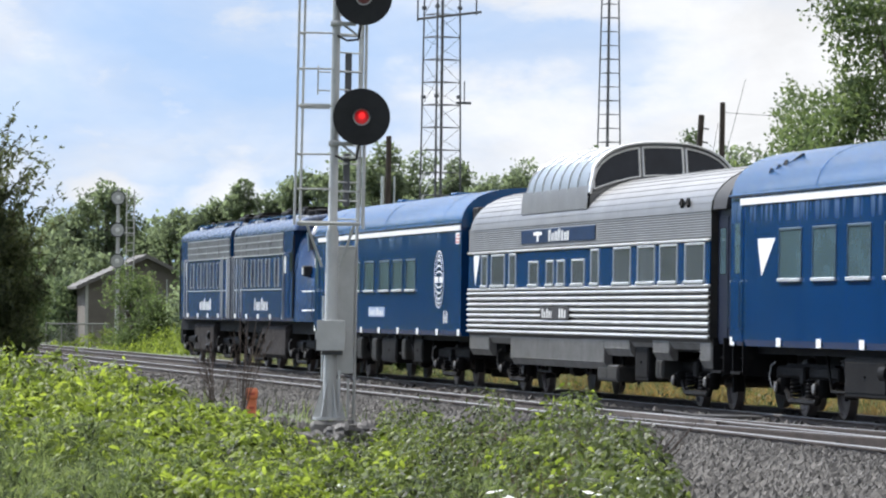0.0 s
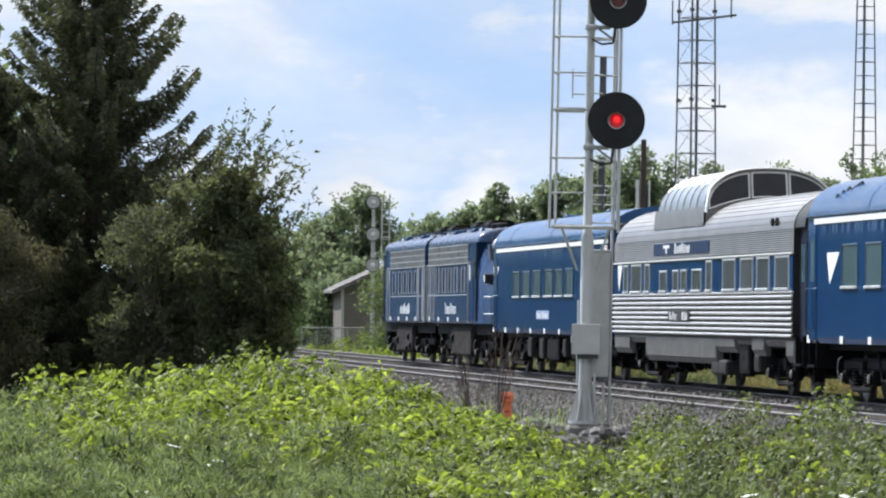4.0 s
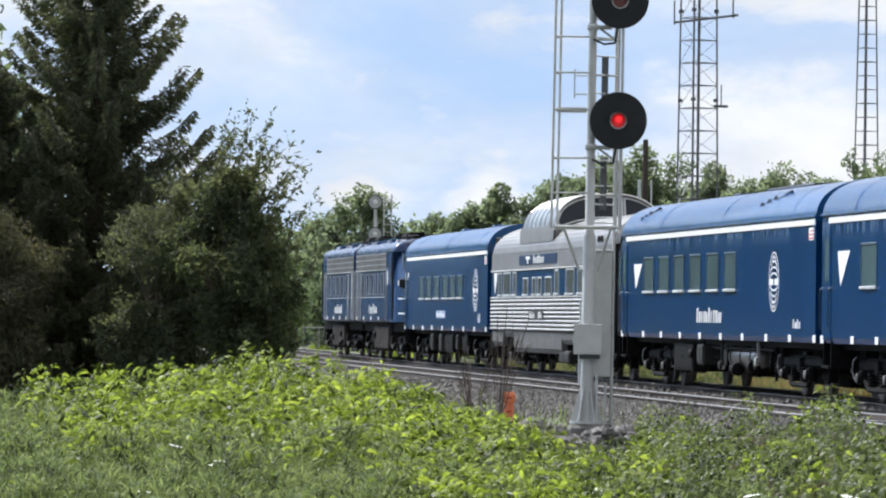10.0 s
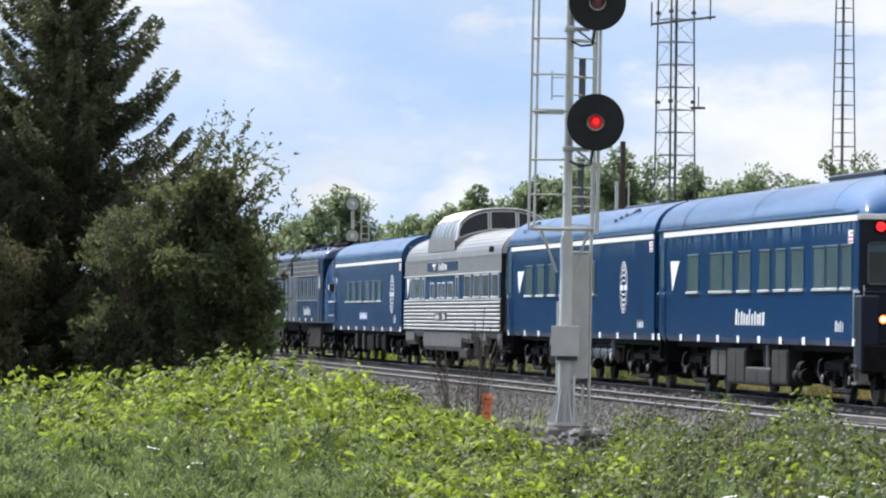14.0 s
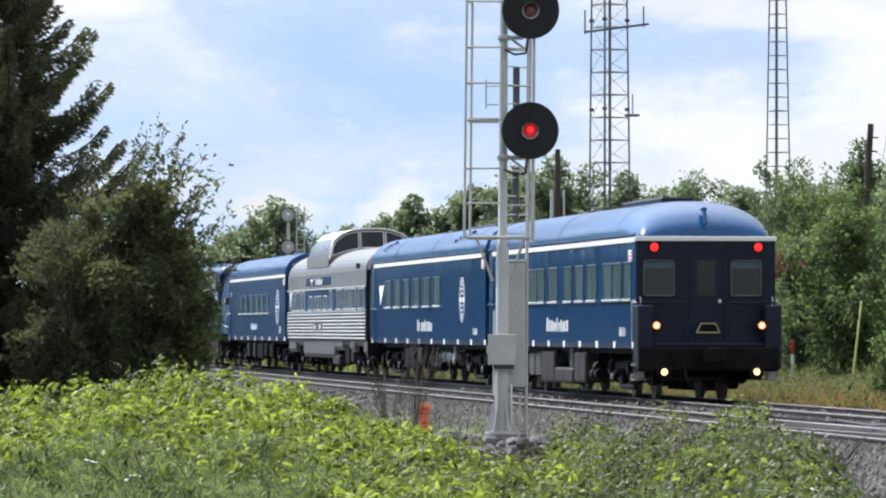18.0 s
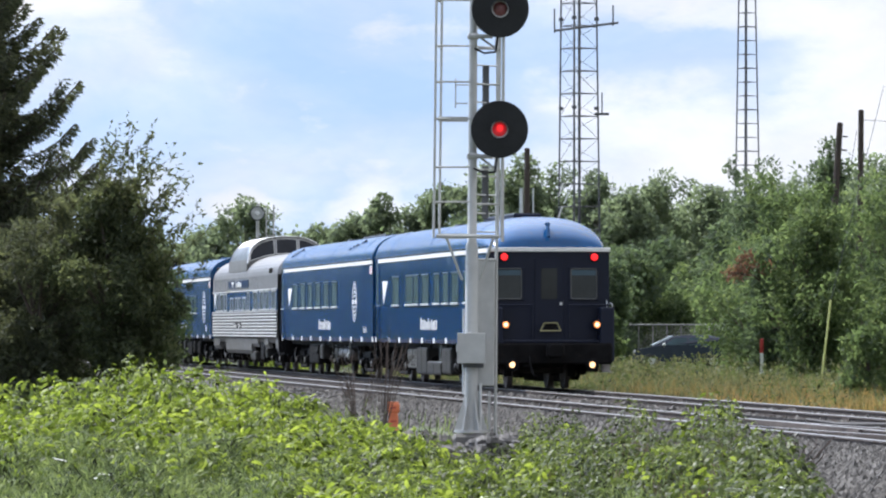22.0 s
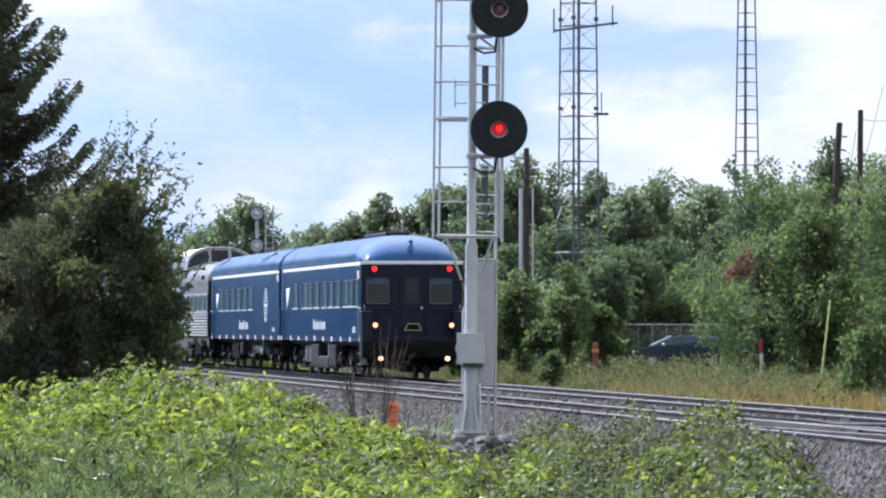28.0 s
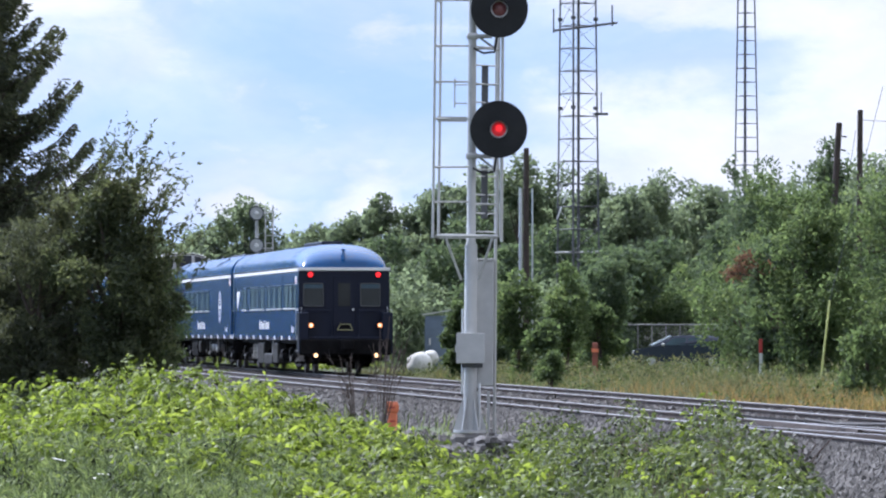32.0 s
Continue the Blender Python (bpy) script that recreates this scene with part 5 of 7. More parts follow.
def locomotive(name, label, nose_back, text_seed):
    """Streamlined cab diesel, nose towards the tail if nose_back. x runs from the tail coupling."""
    n = thing(name, label, "locomotive", group="locomotives of the blue train")
    m = pose(0, 0, 0) if nose_back else Matrix.Translation((16.7, 0, 0)) @ Matrix.Diagonal((-1, 1, 1, 1))
    hw, z0, eave, top = 1.5, 1.21, 3.62, 4.08

    def put(nm, geo, mat, parent=n, lab=""):
        geo.grow(m)
        if not nose_back:
            geo.f = [tuple(reversed(q)) for q in geo.f]
        return part(nm, geo, mat, parent, lab)
    a, b = 3.6, 16.35
    body = put("body", Geo().loft([[(x, hw - 0.03, z0), (x, hw, z0 + 0.1), (x, hw, eave), (x, -hw, eave), (x, -hw, z0 + 0.1), (x, -hw + 0.03, z0)] for x in (a, b)], smooth=False), M_LOCO)
    put("roof", roof_shape(3.3, b, hw + 0.01, eave, top, 0.25, 0.0, k=2.6), M_LOCOROOF)
    gr = put("grille", Geo().box(5.5, 16.2, hw, hw + 0.012, 3.02, 3.58), M_GRILLE, n, "grimy stainless air grille")
    g = Geo()
    for i in range(22):
        g.box(5.52, 16.18, hw + 0.012, hw + 0.024, 3.035 + 0.0248 * i, 3.047 + 0.0248 * i)
    put("grille_slats", g, M_GRILLE, gr)
    for z in (3.02, 3.20, 3.39, 3.575):
        put("grille_rail", Geo().box(5.48, 16.22, hw + 0.012, hw + 0.035, z - 0.012, z + 0.012), M_SILL, gr)
    for x in (8.0, 10.7, 13.4):
        put("grille_divider", Geo().box(x, x + 0.05, hw + 0.012, hw + 0.032, 3.03, 3.57), M_GRILLE, gr)
    for x0, x1 in ((6.5, 7.1), (8.4, 9.0), (10.0, 10.6), (11.6, 12.2), (13.3, 13.9)):
        w = put("side_louvre", Geo().box(x0, x1, hw, hw + 0.01, 2.18, 2.88), M_GRILLE)
        put("louvre_slats", Geo().path([(x0 + 0.1, hw + 0.02, 2.2), (x0 + 0.1, hw + 0.02, 2.86)], 0.02, 5).path([(x0 + 0.4, hw + 0.02, 2.2), (x0 + 0.4, hw + 0.02, 2.86)], 0.02, 5), M_LOCO, w)
        for xx in (x0 - 0.1, x1 + 0.02):
            put("louvre_frame", Geo().box(xx, xx + 0.08, hw, hw + 0.03, 2.14, 2.92), M_SILL, w)
    put("side_batten", Geo().box(5.4, 16.2, hw, hw + 0.02, 2.06, 2.085), M_SILL)
    lettering(n, 8.7, 11.6, 1.50, 1.84, hw, text_seed, 8, put=put)
    for x in (5.6, 8.2, 10.8, 13.4, 16.0):
        put("reflector", Geo().box(x - 0.16, x + 0.16, hw, hw + 0.006, 1.27, 1.40), M_WHITE)
    for x in (5.1, 14.6, 16.3):
        put("handrail", Geo().path([(x, hw + 0.01, 1.25), (x, hw + 0.07, 1.3), (x, hw + 0.07, 3.0), (x, hw + 0.01, 3.05)], 0.022, 5), M_RAILPAINT)
    for x in (5.28, 14.45, 15.55, 16.18):
        put("door_post", Geo().box(x, x + 0.13, hw, hw + 0.03, 1.28, 2.98, 0.008), M_RAILPAINT)
    put("side_door", Geo().box(14.75, 15.45, hw, hw + 0.012, 1.3, 2.95, 0.006), M_BLUE)
    put("cab_door", Geo().box(4.25, 4.95, hw, hw + 0.012, 1.3, 3.0, 0.006), M_BLUE)
    put("cab_window", Geo().box(3.75, 4.2, hw, hw + 0.010, 2.55, 3.05), M_DOMEGLASS)
    put("wedge_mark", Geo().box(4.98, 5.35, hw, hw + 0.004, 2.5, 2.95), M_WHITE)
    # bulldog nose: rings swept forward and down from the cab
    rings = []
    for x, w, zt in ((3.62, 1.5, 4.02), (3.3, 1.48, 3.88), (2.95, 1.45, 3.50), (2.6, 1.36, 3.02), (2.1, 1.27, 2.98), (1.5, 1.18, 2.90), (1.0, 1.06, 2.78), (0.65, 0.92, 2.60), (0.42, 0.72, 2.35), (0.30, 0.46, 2.05)):
        ring = []
        for i in range(17):
            an = math.pi * i / 16
            c, s = math.cos(an), math.sin(an)
            ring.append((x + (0.15 * (1 - abs(c)) * -0.5), w * math.copysign(abs(c) ** 0.55, c), z0 + 0.25 + (zt - z0 - 0.25) * abs(s) ** 0.55))
        ring += [(x, -w, z0), (x, w, z0)]
        rings.append(ring)
    nose = put("nose", Geo().loft(rings), M_LOCO, n, "rounded glossy blue nose")
    put("windscreen", Geo().loft([[(2.98 - 0.02, y, 3.08 + 0.12), (2.62, y, 3.08 + 0.02), (2.9, y, 3.48), (2.98, y, 3.50)] for y in (0.12, 1.18)]), M_DOMEGLASS, nose)
    put("windscreen", Geo().loft([[(2.98 - 0.02, y, 3.08 + 0.12), (2.62, y, 3.08 + 0.02), (2.9, y, 3.48), (2.98, y, 3.50)] for y in (-1.18, -0.12)]), M_DOMEGLASS, nose)
    for y in (1.30, -1.30):
        put("windscreen_post", Geo().path([(2.62, y * 0.93, 3.06), (2.96, y * 0.93, 3.54)], 0.028, 6), M_FRAME, nose)
    put("nose_seam", Geo().path([(3.45, 1.505, 1.3), (3.45, 1.505, 3.5)], 0.03, 6), M_GASKET, nose)
    put("number_board", Geo().box(2.25, 2.6, 1.15, 1.40, 2.40, 2.68, 0.03), M_GASKET, nose, "dark number board")
    put("board_stroke", Geo().box(2.29, 2.35, 1.40, 1.406, 2.45, 2.63), M_WHITE, nose)
    put("board_stroke", Geo().box(2.40, 2.46, 1.40, 1.406, 2.45, 2.63), M_WHITE, nose)
    put("board_stroke", Geo().box(2.50, 2.56, 1.40, 1.406, 2.45, 2.63), M_WHITE, nose)
    put("headlight", Geo().lathe((0.75, 0, 2.55), (-1, 0, 0.15), [(0, 0.2), (0.12, 0.2), (0.14, 0.15)], 16), M_SILL, nose)
    put("nose_grab", Geo().path([(2.4, 1.40, 1.5), (1.2, 1.22, 1.5), (0.55, 0.98, 1.5)], 0.022, 5).path([(2.4, 1.40, 2.0), (1.2, 1.24, 2.0), (0.55, 1.0, 2.0)], 0.022, 5), M_SILL, nose)
    put("pilot", Geo().box(0.45, 1.2, -1.15, 1.15, 0.35, 1.20, 0.12), M_BLACK)
    put("coupler", Geo().box(-0.25, 0.3, -0.15, 0.15, 0.7, 1.0, 0.03), M_BLACK)
    put("underframe", Geo().box(0.8, 16.3, -1.16, 1.16, 0.88, 1.205), M_BLACK)
    put("center_sill", Geo().box(1.0, 16.2, -0.5, 0.5, 0.40, 0.88), M_BLACK)
    put("fuel_tank", Geo().box(6.1, 11.1, -1.34, 1.34, 0.20, 1.12, 0.10), M_RUSTTANK, n, "grimy brown fuel tank")
    put("diaphragm", Geo().box(16.35, 16.85, -1.15, 1.15, 1.1, 3.7, 0.05), M_GASKET)
    for x in (5.8, 7.4):
        f = put("roof_fan", Geo().lathe((x, 0, top - 0.03), (0, 0, 1), [(0, 0.62), (0.16, 0.62), (0.19, 0.55), (0.19, 0.1)], 20), M_BLACK)
        put("fan_guard", Geo().box(x - 0.55, x + 0.55, -0.02, 0.02, top + 0.165, top + 0.18).box(x - 0.02, x + 0.02, -0.55, 0.55, top + 0.165, top + 0.18), M_UNDER, f)
    for x in (13.6, 10.2):
        st = put("exhaust_housing", Geo().box(x - 0.75, x + 0.75, -0.42, 0.42, top - 0.03, top + 0.24, 0.05), M_BLACK)
        put("housing_cap", Geo().box(x - 0.5, x + 0.5, -0.30, 0.30, top + 0.24, top + 0.31, 0.03), M_UNDER, st)
    put("horn", Geo().lathe((4.0, 0.5, 4.16), (-1, 0, 0), [(0, 0.03), (0.3, 0.05), (0.4, 0.11)], 10), M_BLACK)
    for x, y, w in ((5.7, 1.02, 0.5), (7.3, 1.06, 0.8), (9.2, 0.98, 0.45), (12.1, 1.05, 0.7), (14.4, 1.0, 0.5)):
        put("roof_hatch", Geo().box(x - w / 2, x + w / 2, y - 0.22, y + 0.12, 3.88, 4.06, 0.03), M_RAILPAINT if w < 0.6 else M_LOCO)
    put("roof_grab", Geo().path([(5.0, 1.2, 3.9), (5.0, 1.1, 4.08), (15.8, 1.1, 4.08), (15.8, 1.2, 3.9)], 0.025, 5), M_ROOF)
    for x in (4.2, 13.1):
        truck(n, x if nose_back else 16.7 - x, 2.74, 0.51)
    clutter(n, 6.0, 11.0, text_seed)
    return n


def put_car(car, offset):
    CARS.append((car, offset))
    for ob in car.children:
        if not ob.name.startswith("truck"):
            ob.matrix_basis = Matrix.Translation((0, 0, RIDE)) @ ob.matrix_basis
    car.matrix_basis = TRK @ Matrix.Translation((TRAIN_ROWS[0][1] + offset, 0, 0))


put_car(business_car(), 0.0)
put_car(parlor_car(), L)
put_car(dome_car(), 2 * L)
put_car(sleeper_car(), 3 * L)
put_car(locomotive("locomotive", "blue streamlined diesel locomotive with steel grille, nose to the rear", True, 8), 101.25)
put_car(locomotive("locomotive", "blue streamlined diesel locomotive leading the train", False, 9), 118.1)


def motions():
    for car, offset in CARS:
        walk(car, [(t, TRK @ Matrix.Translation((s + offset, 0, 0))) for t, s in TRAIN_ROWS])
    # wheels roll without slipping
    ts = [t for t, s in TRAIN_ROWS]
    ss = [s for t, s in TRAIN_ROWS]
    times = np.arange(0, 32.001, 32 / 200)
    way = np.interp(times, ts, ss) - ss[0]
    for w, x, z, r in WHEELS:
        walk(w, [(t, pose(x, 0, z, 0, math.degrees(d / r) % 360, 0)) for t, d in zip(times, way)])


# ---- the signal mast beside the near track ----
def build_signal():
    s = thing("railway_signal", "grey steel signal mast with round black targets, red lamp lit", "railway signal", pose(0.45, 84.0, -0.30, 0, 0.35, 0))
    part("mast", Geo().lathe((0, 0, 0), (0, 0, 1), [(0.0, 0.116), (0.9, 0.108), (3.02, 0.101), (3.08, 0.076), (5.5, 0.069), (9.4, 0.062), (9.45, 0.03)], 20), M_GALV, s)
    base = part("base_flange", Geo().lathe((0, 0, 0), (0, 0, 1), [(0, 0.27), (0.04, 0.27), (0.045, 0.12)], 16), M_GALV, s)
    for i in range(6):
        a = i * math.pi / 3
        c, d = math.cos(a), math.sin(a)
        part("gusset", Geo().loft([[(c * 0.10 - d * w, d * 0.10 + c * w, 0.04), (c * 0.27 - d * w, d * 0.27 + c * w, 0.04), (c * 0.25 - d * w, d * 0.25 + c * w, 0.10), (c * 0.10 - d * w, d * 0.10 + c * w, 0.62)] for w in (-0.012, 0.012)], smooth=False), M_GALV, base)
    part("footing", Geo().box(-0.29, 0.29, -0.29, 0.29, -0.65, -0.02, 0.05), M_CONCRETE, s, "weathered concrete footing")
    bx = part("junction_box", Geo().box(-0.22, 0.22, -0.36, -0.11, 1.13, 1.60, 0.015), M_GALV, s, "grey metal junction box")
    part("box_lid", Geo().box(-0.23, 0.23, -0.375, -0.36, 1.12, 1.61, 0.006), M_GALV, bx)
    part("hinge", Geo().box(-0.245, -0.23, -0.38, -0.35, 1.30, 1.42), M_SILL, bx)
    part("bracket", Geo().box(-0.14, 0.20, -0.2, 0.14, 1.05, 1.12), M_TOWER, bx)
    cs = part("relay_case", Geo().box(0.09, 0.375, 0.16, 0.6, 0.75, 2.78, 0.015), M_GALV, s, "tall grey relay case behind the mast")
    part("case_lip", Geo().box(0.05, 0.37, 0.15, 0.61, 2.78, 2.82, 0.01), M_GALV, cs)
    part("case_leg", Geo().box(0.10, 0.14, 0.2, 0.5, 0.0, 0.66).box(0.28, 0.32, 0.2, 0.5, 0.0, 0.66), M_GALV, cs)
    part("conduit", Geo().path([(0.15, -0.05, 0.0), (0.15, -0.05, 0.8)], 0.022, 8).path([(-0.13, -0.12, 0.62), (-0.13, -0.12, 2.0)], 0.018, 6), M_SILL, s)
    # ladder behind, safety cage and platform frame
    lad = part("ladder", Geo().path([(0.40, 0.42, -0.1), (0.40, 0.42, 9.2)], 0.026, 8).path([(0.50, 0.62, 3.1), (0.50, 0.62, 9.2)], 0.024, 8), M_GALV, s)
    for i in range(20):
        z = 3.25 + 0.30 * i
        part("rung", Geo().tube((0.05, 0.06, z), (0.41, 0.42, z), 0.013, n=6), M_GALV, lad)
    for z0, z1 in ((3.46, 4.32), (5.22, 5.95)):
        part("cable_duct", Geo().box(0.155, 0.265, 0.22, 0.32, z0, z1, 0.01), M_TOWER, s, "dark cable duct")
    cage = part("platform_frame", Geo().path([(-0.56, -0.34, 3.17), (0.42, -0.34, 3.17), (0.42, 0.40, 3.17), (-0.56, 0.40, 3.17), (-0.56, -0.34, 3.17)], 0.028, 6), M_GALV, s)
    for x, y in ((-0.62, -0.30), (-0.53, 0.34), (0.47, -0.30), (0.42, 0.30)):
        part("cage_post", Geo().tube((x, y, 3.14), (x + 0.03, y, 8.8), 0.022, n=8), M_GALV, cage)
    for z in (3.72, 4.28, 5.06, 5.66, 6.24, 6.98, 7.6):
        part("cage_hoop", Geo().path([(-0.60, -0.30, z), (-0.05, -0.10, z + 0.01)], 0.016, 6).path([(0.05, 0.1, z - 0.02), (0.45, 0.30, z - 0.02)], 0.016, 6).path([(-0.60, -0.30, z), (-0.52, 0.34, z)], 0.014, 6), M_GALV, cage)
    for x0, z in ((-0.56, 5.02), (-0.50, 3.13)):
        part("cage_plate", Geo().box(x0, -0.08, -0.22, -0.10, z, z + 0.08), M_GALV, cage)
    for x in (0.36, -0.44):
        part("brace", Geo().path([(x * 0.95, -0.34, 3.15), (x * 0.36, -0.14, 2.47)], 0.022, 6), M_GALV, cage)
    part("antenna_hook", Geo().path([(-0.08, -0.08, 5.62), (-0.28, -0.1, 5.62), (-0.28, -0.1, 5.32), (-0.08, -0.08, 5.32)], 0.012, 5).path([(-0.28, -0.1, 5.25), (-0.28, -0.1, 5.72)], 0.013, 5), M_GALV, s)
    for z, lit in ((4.89, True), (6.83, False)):
        h = part("signal_head", Geo().box(0.24, 0.62, -0.42, 0.02, z - 0.26, z + 0.22, 0.05), M_SIGBLACK, s)
        part("target", Geo().lathe((0.43, -0.43, z), (0, -1, 0), [(0, 0.455), (0.006, 0.462), (0.014, 0.458), (0.016, 0.15)], 48), M_SIGBLACK, h, "round flat black target disc")
        part("hood", Geo().loft([[(0.43 + 0.135 * math.cos(a), y, z + 0.135 * math.sin(a)) for a in np.linspace(-0.15, math.pi + 0.15, 16)] for y in (-0.44, -0.62)], closed=False), M_SIGBLACK, h)
        rim = part("lens_rim", Geo().lathe((0.43, -0.445, z), (0, -1, 0), [(0, 0.14), (0.03, 0.14), (0.03, 0.118), (0.0, 0.116)], 24, caps=False), M_LENSRIM, h)
        part("lens", Geo().lathe((0.43, -0.45, z), (0, -1, 0), [(0, 0.115), (0.02, 0.10), (0.035, 0.05), (0.04, 0.005)], 20), M_LITLENS if lit else M_DIMLENS, h, "red glass lens")
        if lit:
            part("lamp_glow", Geo().lathe((0.435, -0.488, z + 0.02), (0, -1, 0), [(0, 0.055), (0.010, 0.045), (0.014, 0.005)], 16), M_REDLAMP, h, "lit red lamp")
        part("arm", Geo().box(-0.05, 0.32, -0.12, 0.06, z - 0.45, z - 0.39, 0.01).path([(0.1, 0.05, z - 0.42), (0.36, -0.1, z - 0.62), (0.40, -0.2, z - 0.28)], 0.02, 6).box(-0.095, 0.10, -0.10, 0.10, z - 0.47, z - 0.37, 0.02), M_GALV, h)
        part("cable", Geo().path([(0.02, -0.13, z - 0.62), (0.18, -0.16, z - 0.70), (0.36, -0.2, z - 0.68), (0.42, -0.25, z - 0.3)], 0.018, 6), M_GASKET, h)
    return s


M_CONCRETE = paint("weathered_concrete", (0.17, 0.165, 0.155), 0.9, var=0.25, scale=4, bump=0.4, dirt=(0.14, 0.13, 0.11))
M_LENSRIM = paint("lens_rim", (0.38, 0.37, 0.37), 0.4, metal=0.5, var=0.1)
M_DIMLENS = paint("dim_red_glass", (0.20, 0.07, 0.075), 0.3, var=0.3, scale=12)
M_LITLENS = glow("lit_red_glass", (0.75, 0.03, 0.04), 0.16)
build_signal()


def lattice_tower(name, label, x, y, z, height, w0, w1, bay, mat, leg=0.045, diagonals=True):
    t = thing(name, label, "radio tower", pose(x, y, z), group="radio towers")
    def foot(i, h):
        w = (w0 + (w1 - w0) * h / height) / math.sqrt(3)
        a = i * 2 * math.pi / 3 + 0.35
        return (w * math.cos(a), w * math.sin(a), h)
    for i in range(3):
        part("leg", Geo().path([foot(i, 0), foot(i, height)], leg, 6), mat, t)
    h, k = 0.0, 0
    while h + bay <= height + 0.01:
        g = Geo()
        for i in range(3):
            j = (i + 1) % 3
            g.tube(foot(i, h), foot(j, h), leg * (0.55 if diagonals else 0.65 if k % 3 == 0 else 0.45), n=5)
            if not diagonals:
                continue
            a, b = (i, j) if k % 2 else (j, i)
            g.tube(foot(a, h), foot(b, h + bay), leg * 0.27, n=4)
            if bay > 1.5:
                g.tube(foot(b, h), foot(a, h + bay), leg * 0.36, n=4)
        part("bracing", g, mat, t)
        h += bay
        k += 1
    return t


# the broad tower and the slim one behind the trees
T1 = lattice_tower("radio_tower", "grey steel lattice radio tower with side antennas", 6.47, 250.0, -0.4, 22.0, 2.15, 1.62, 1.09, M_TOWER, 0.044)
for z in (16.6, 12.3):
    for a in (0.35, 2.444, 4.539):
        part("joint_flange", Geo().lathe((1.0 * math.cos(a), 1.0 * math.sin(a), z), (0, 0, 1), [(0, 0.12), (0.16, 0.12)], 10), M_TOWER, T1)
part("antenna_arm", Geo().path([(-1.15, -0.9, 16.05), (1.95, -0.7, 16.45)], 0.06, 6), M_TOWER, T1)
part("whip_antenna", Geo().path([(-1.12, -0.9, 15.95), (-1.12, -0.9, 17.1)], 0.04, 6), M_TOWER, T1)
part("whip_antenna", Geo().path([(1.70, -0.7, 16.3), (1.70, -0.7, 17.3)], 0.04, 6), M_TOWER, T1)
part("antenna_arm", Geo().box(0.8, 1.5, -0.75, -0.55, 12.0, 12.12), M_TOWER, T1)
part("whip_antenna", Geo().path([(1.17, -0.65, 12.1), (1.17, -0.65, 13.1)], 0.03, 6), M_TOWER, T1)
part("feed_line", Geo().path([(0.1, 0.15, 0), (0.1, 0.15, 21)], 0.07, 6).path([(-0.15, -0.1, 0), (-0.15, -0.1, 21)], 0.05, 6), M_TOWER, T1)
T2 = lattice_tower("radio_tower", "slim grey lattice radio tower behind the trees", 17.55, 300.0, -0.4, 30.0, 1.75, 0.62, 0.80, M_TOWER, 0.045, False)
part("center_pole", Geo().path([(0, 0, 0), (0, 0, 29.5)], 0.04, 6), M_TOWER, T2)
part("platform_bar", Geo().path([(-1.05, -0.7, 5.4), (1.08, -0.7, 5.45)], 0.05, 6), M_GALV, T1)
for x, z0, z1 in ((-0.95, 8.1, 8.75), (-1.0, 7.0, 7.6), (-0.70, 7.75, 8.3)):
    part("loose_strip", Geo().loft([[(x, -0.8, z0), (x + 0.09, -0.8, z0 + 0.03), (x + 0.30, -0.8, z1), (x + 0.21, -0.8, z1)], [(x, -0.77, z0), (x + 0.09, -0.77, z0 + 0.03), (x + 0.30, -0.77, z1), (x + 0.21, -0.77, z1)]], smooth=False), M_WHITE, T1, "pale loose strip")


def pole(name, label, x, y, z, h, r, lean=(0, 0), mat=None, category="utility pole"):
    p = thing(name, label, category, pose(x, y, z, lean[0], lean[1], 0), group="poles behind the line")
    part("shaft", Geo().lathe((0, 0, 0), (0, 0, 1), [(0, r), (h * 0.5, r * 0.9), (h, r * 0.78), (h + 0.03, r * 0.5)], 12), mat or M_POLE, p)
    return p


PY = 190.0
P1 = pole("utility_pole", "leaning dark wooden pole stub among the trees", 13.95, PY, -0.4, 9.3, 0.145, (0, 3.6))
for i in range(4):
    part("pole_hardware", Geo().box(0.12, 0.30, -0.05, 0.05, 8.8 - 0.5 * i, 8.85 - 0.5 * i), M_BLACK, P1)
P2 = pole("utility_pole", "upright dark wooden utility pole with a wire", 15.22, PY, -0.4, 9.75, 0.13, (0, 0.5))
part("wire", Geo().path([(0.1, 0, 9.4), (6, 1, 9.15), (14, 2, 9.1)], 0.012, 4), M_BLACK, P2)
part("ground_wire", Geo().path([(-0.16, -0.05, 9.0), (-0.7, -0.05, 5.5)], 0.012, 4), M_BLACK, P2)
P3 = pole("utility_pole", "dark wooden pole with grey conduits", 3.08, 190.0, -0.4, 8.35, 0.13)
part("conduit", Geo().path([(-0.21, -0.05, 0), (-0.21, -0.05, 6.9)], 0.07, 8), M_SILL, P3)
part("conduit", Geo().path([(0.22, -0.05, 0), (0.22, -0.05, 6.9)], 0.035, 6), M_SILL, P3)


# ---- trees and plants ----
def crown_points(rng, n, blobs):
    """Points near the skins of several uneven clumps: (x, y, z, rx, ry, rz)."""
    vol = np.array([b[3] * b[4] + b[4] * b[5] + b[3] * b[5] for b in blobs])
    pick = rng.choice(len(blobs), n, p=vol / vol.sum())
    d = rng.normal(size=(n, 3)); d /= np.linalg.norm(d, axis=1)[:, None]
    r = rng.uniform(0.45, 1.0, n) ** 0.6
    b = np.array(blobs)[pick]
    lump = 1 + 0.22 * np.sin(d[:, 0] * 7 + pick) * np.cos(d[:, 1] * 6 + pick * 2) + 0.15 * np.sin(d[:, 2] * 9 + pick)
    return b[:, :3] + d * b[:, 3:6] * (r * lump)[:, None]


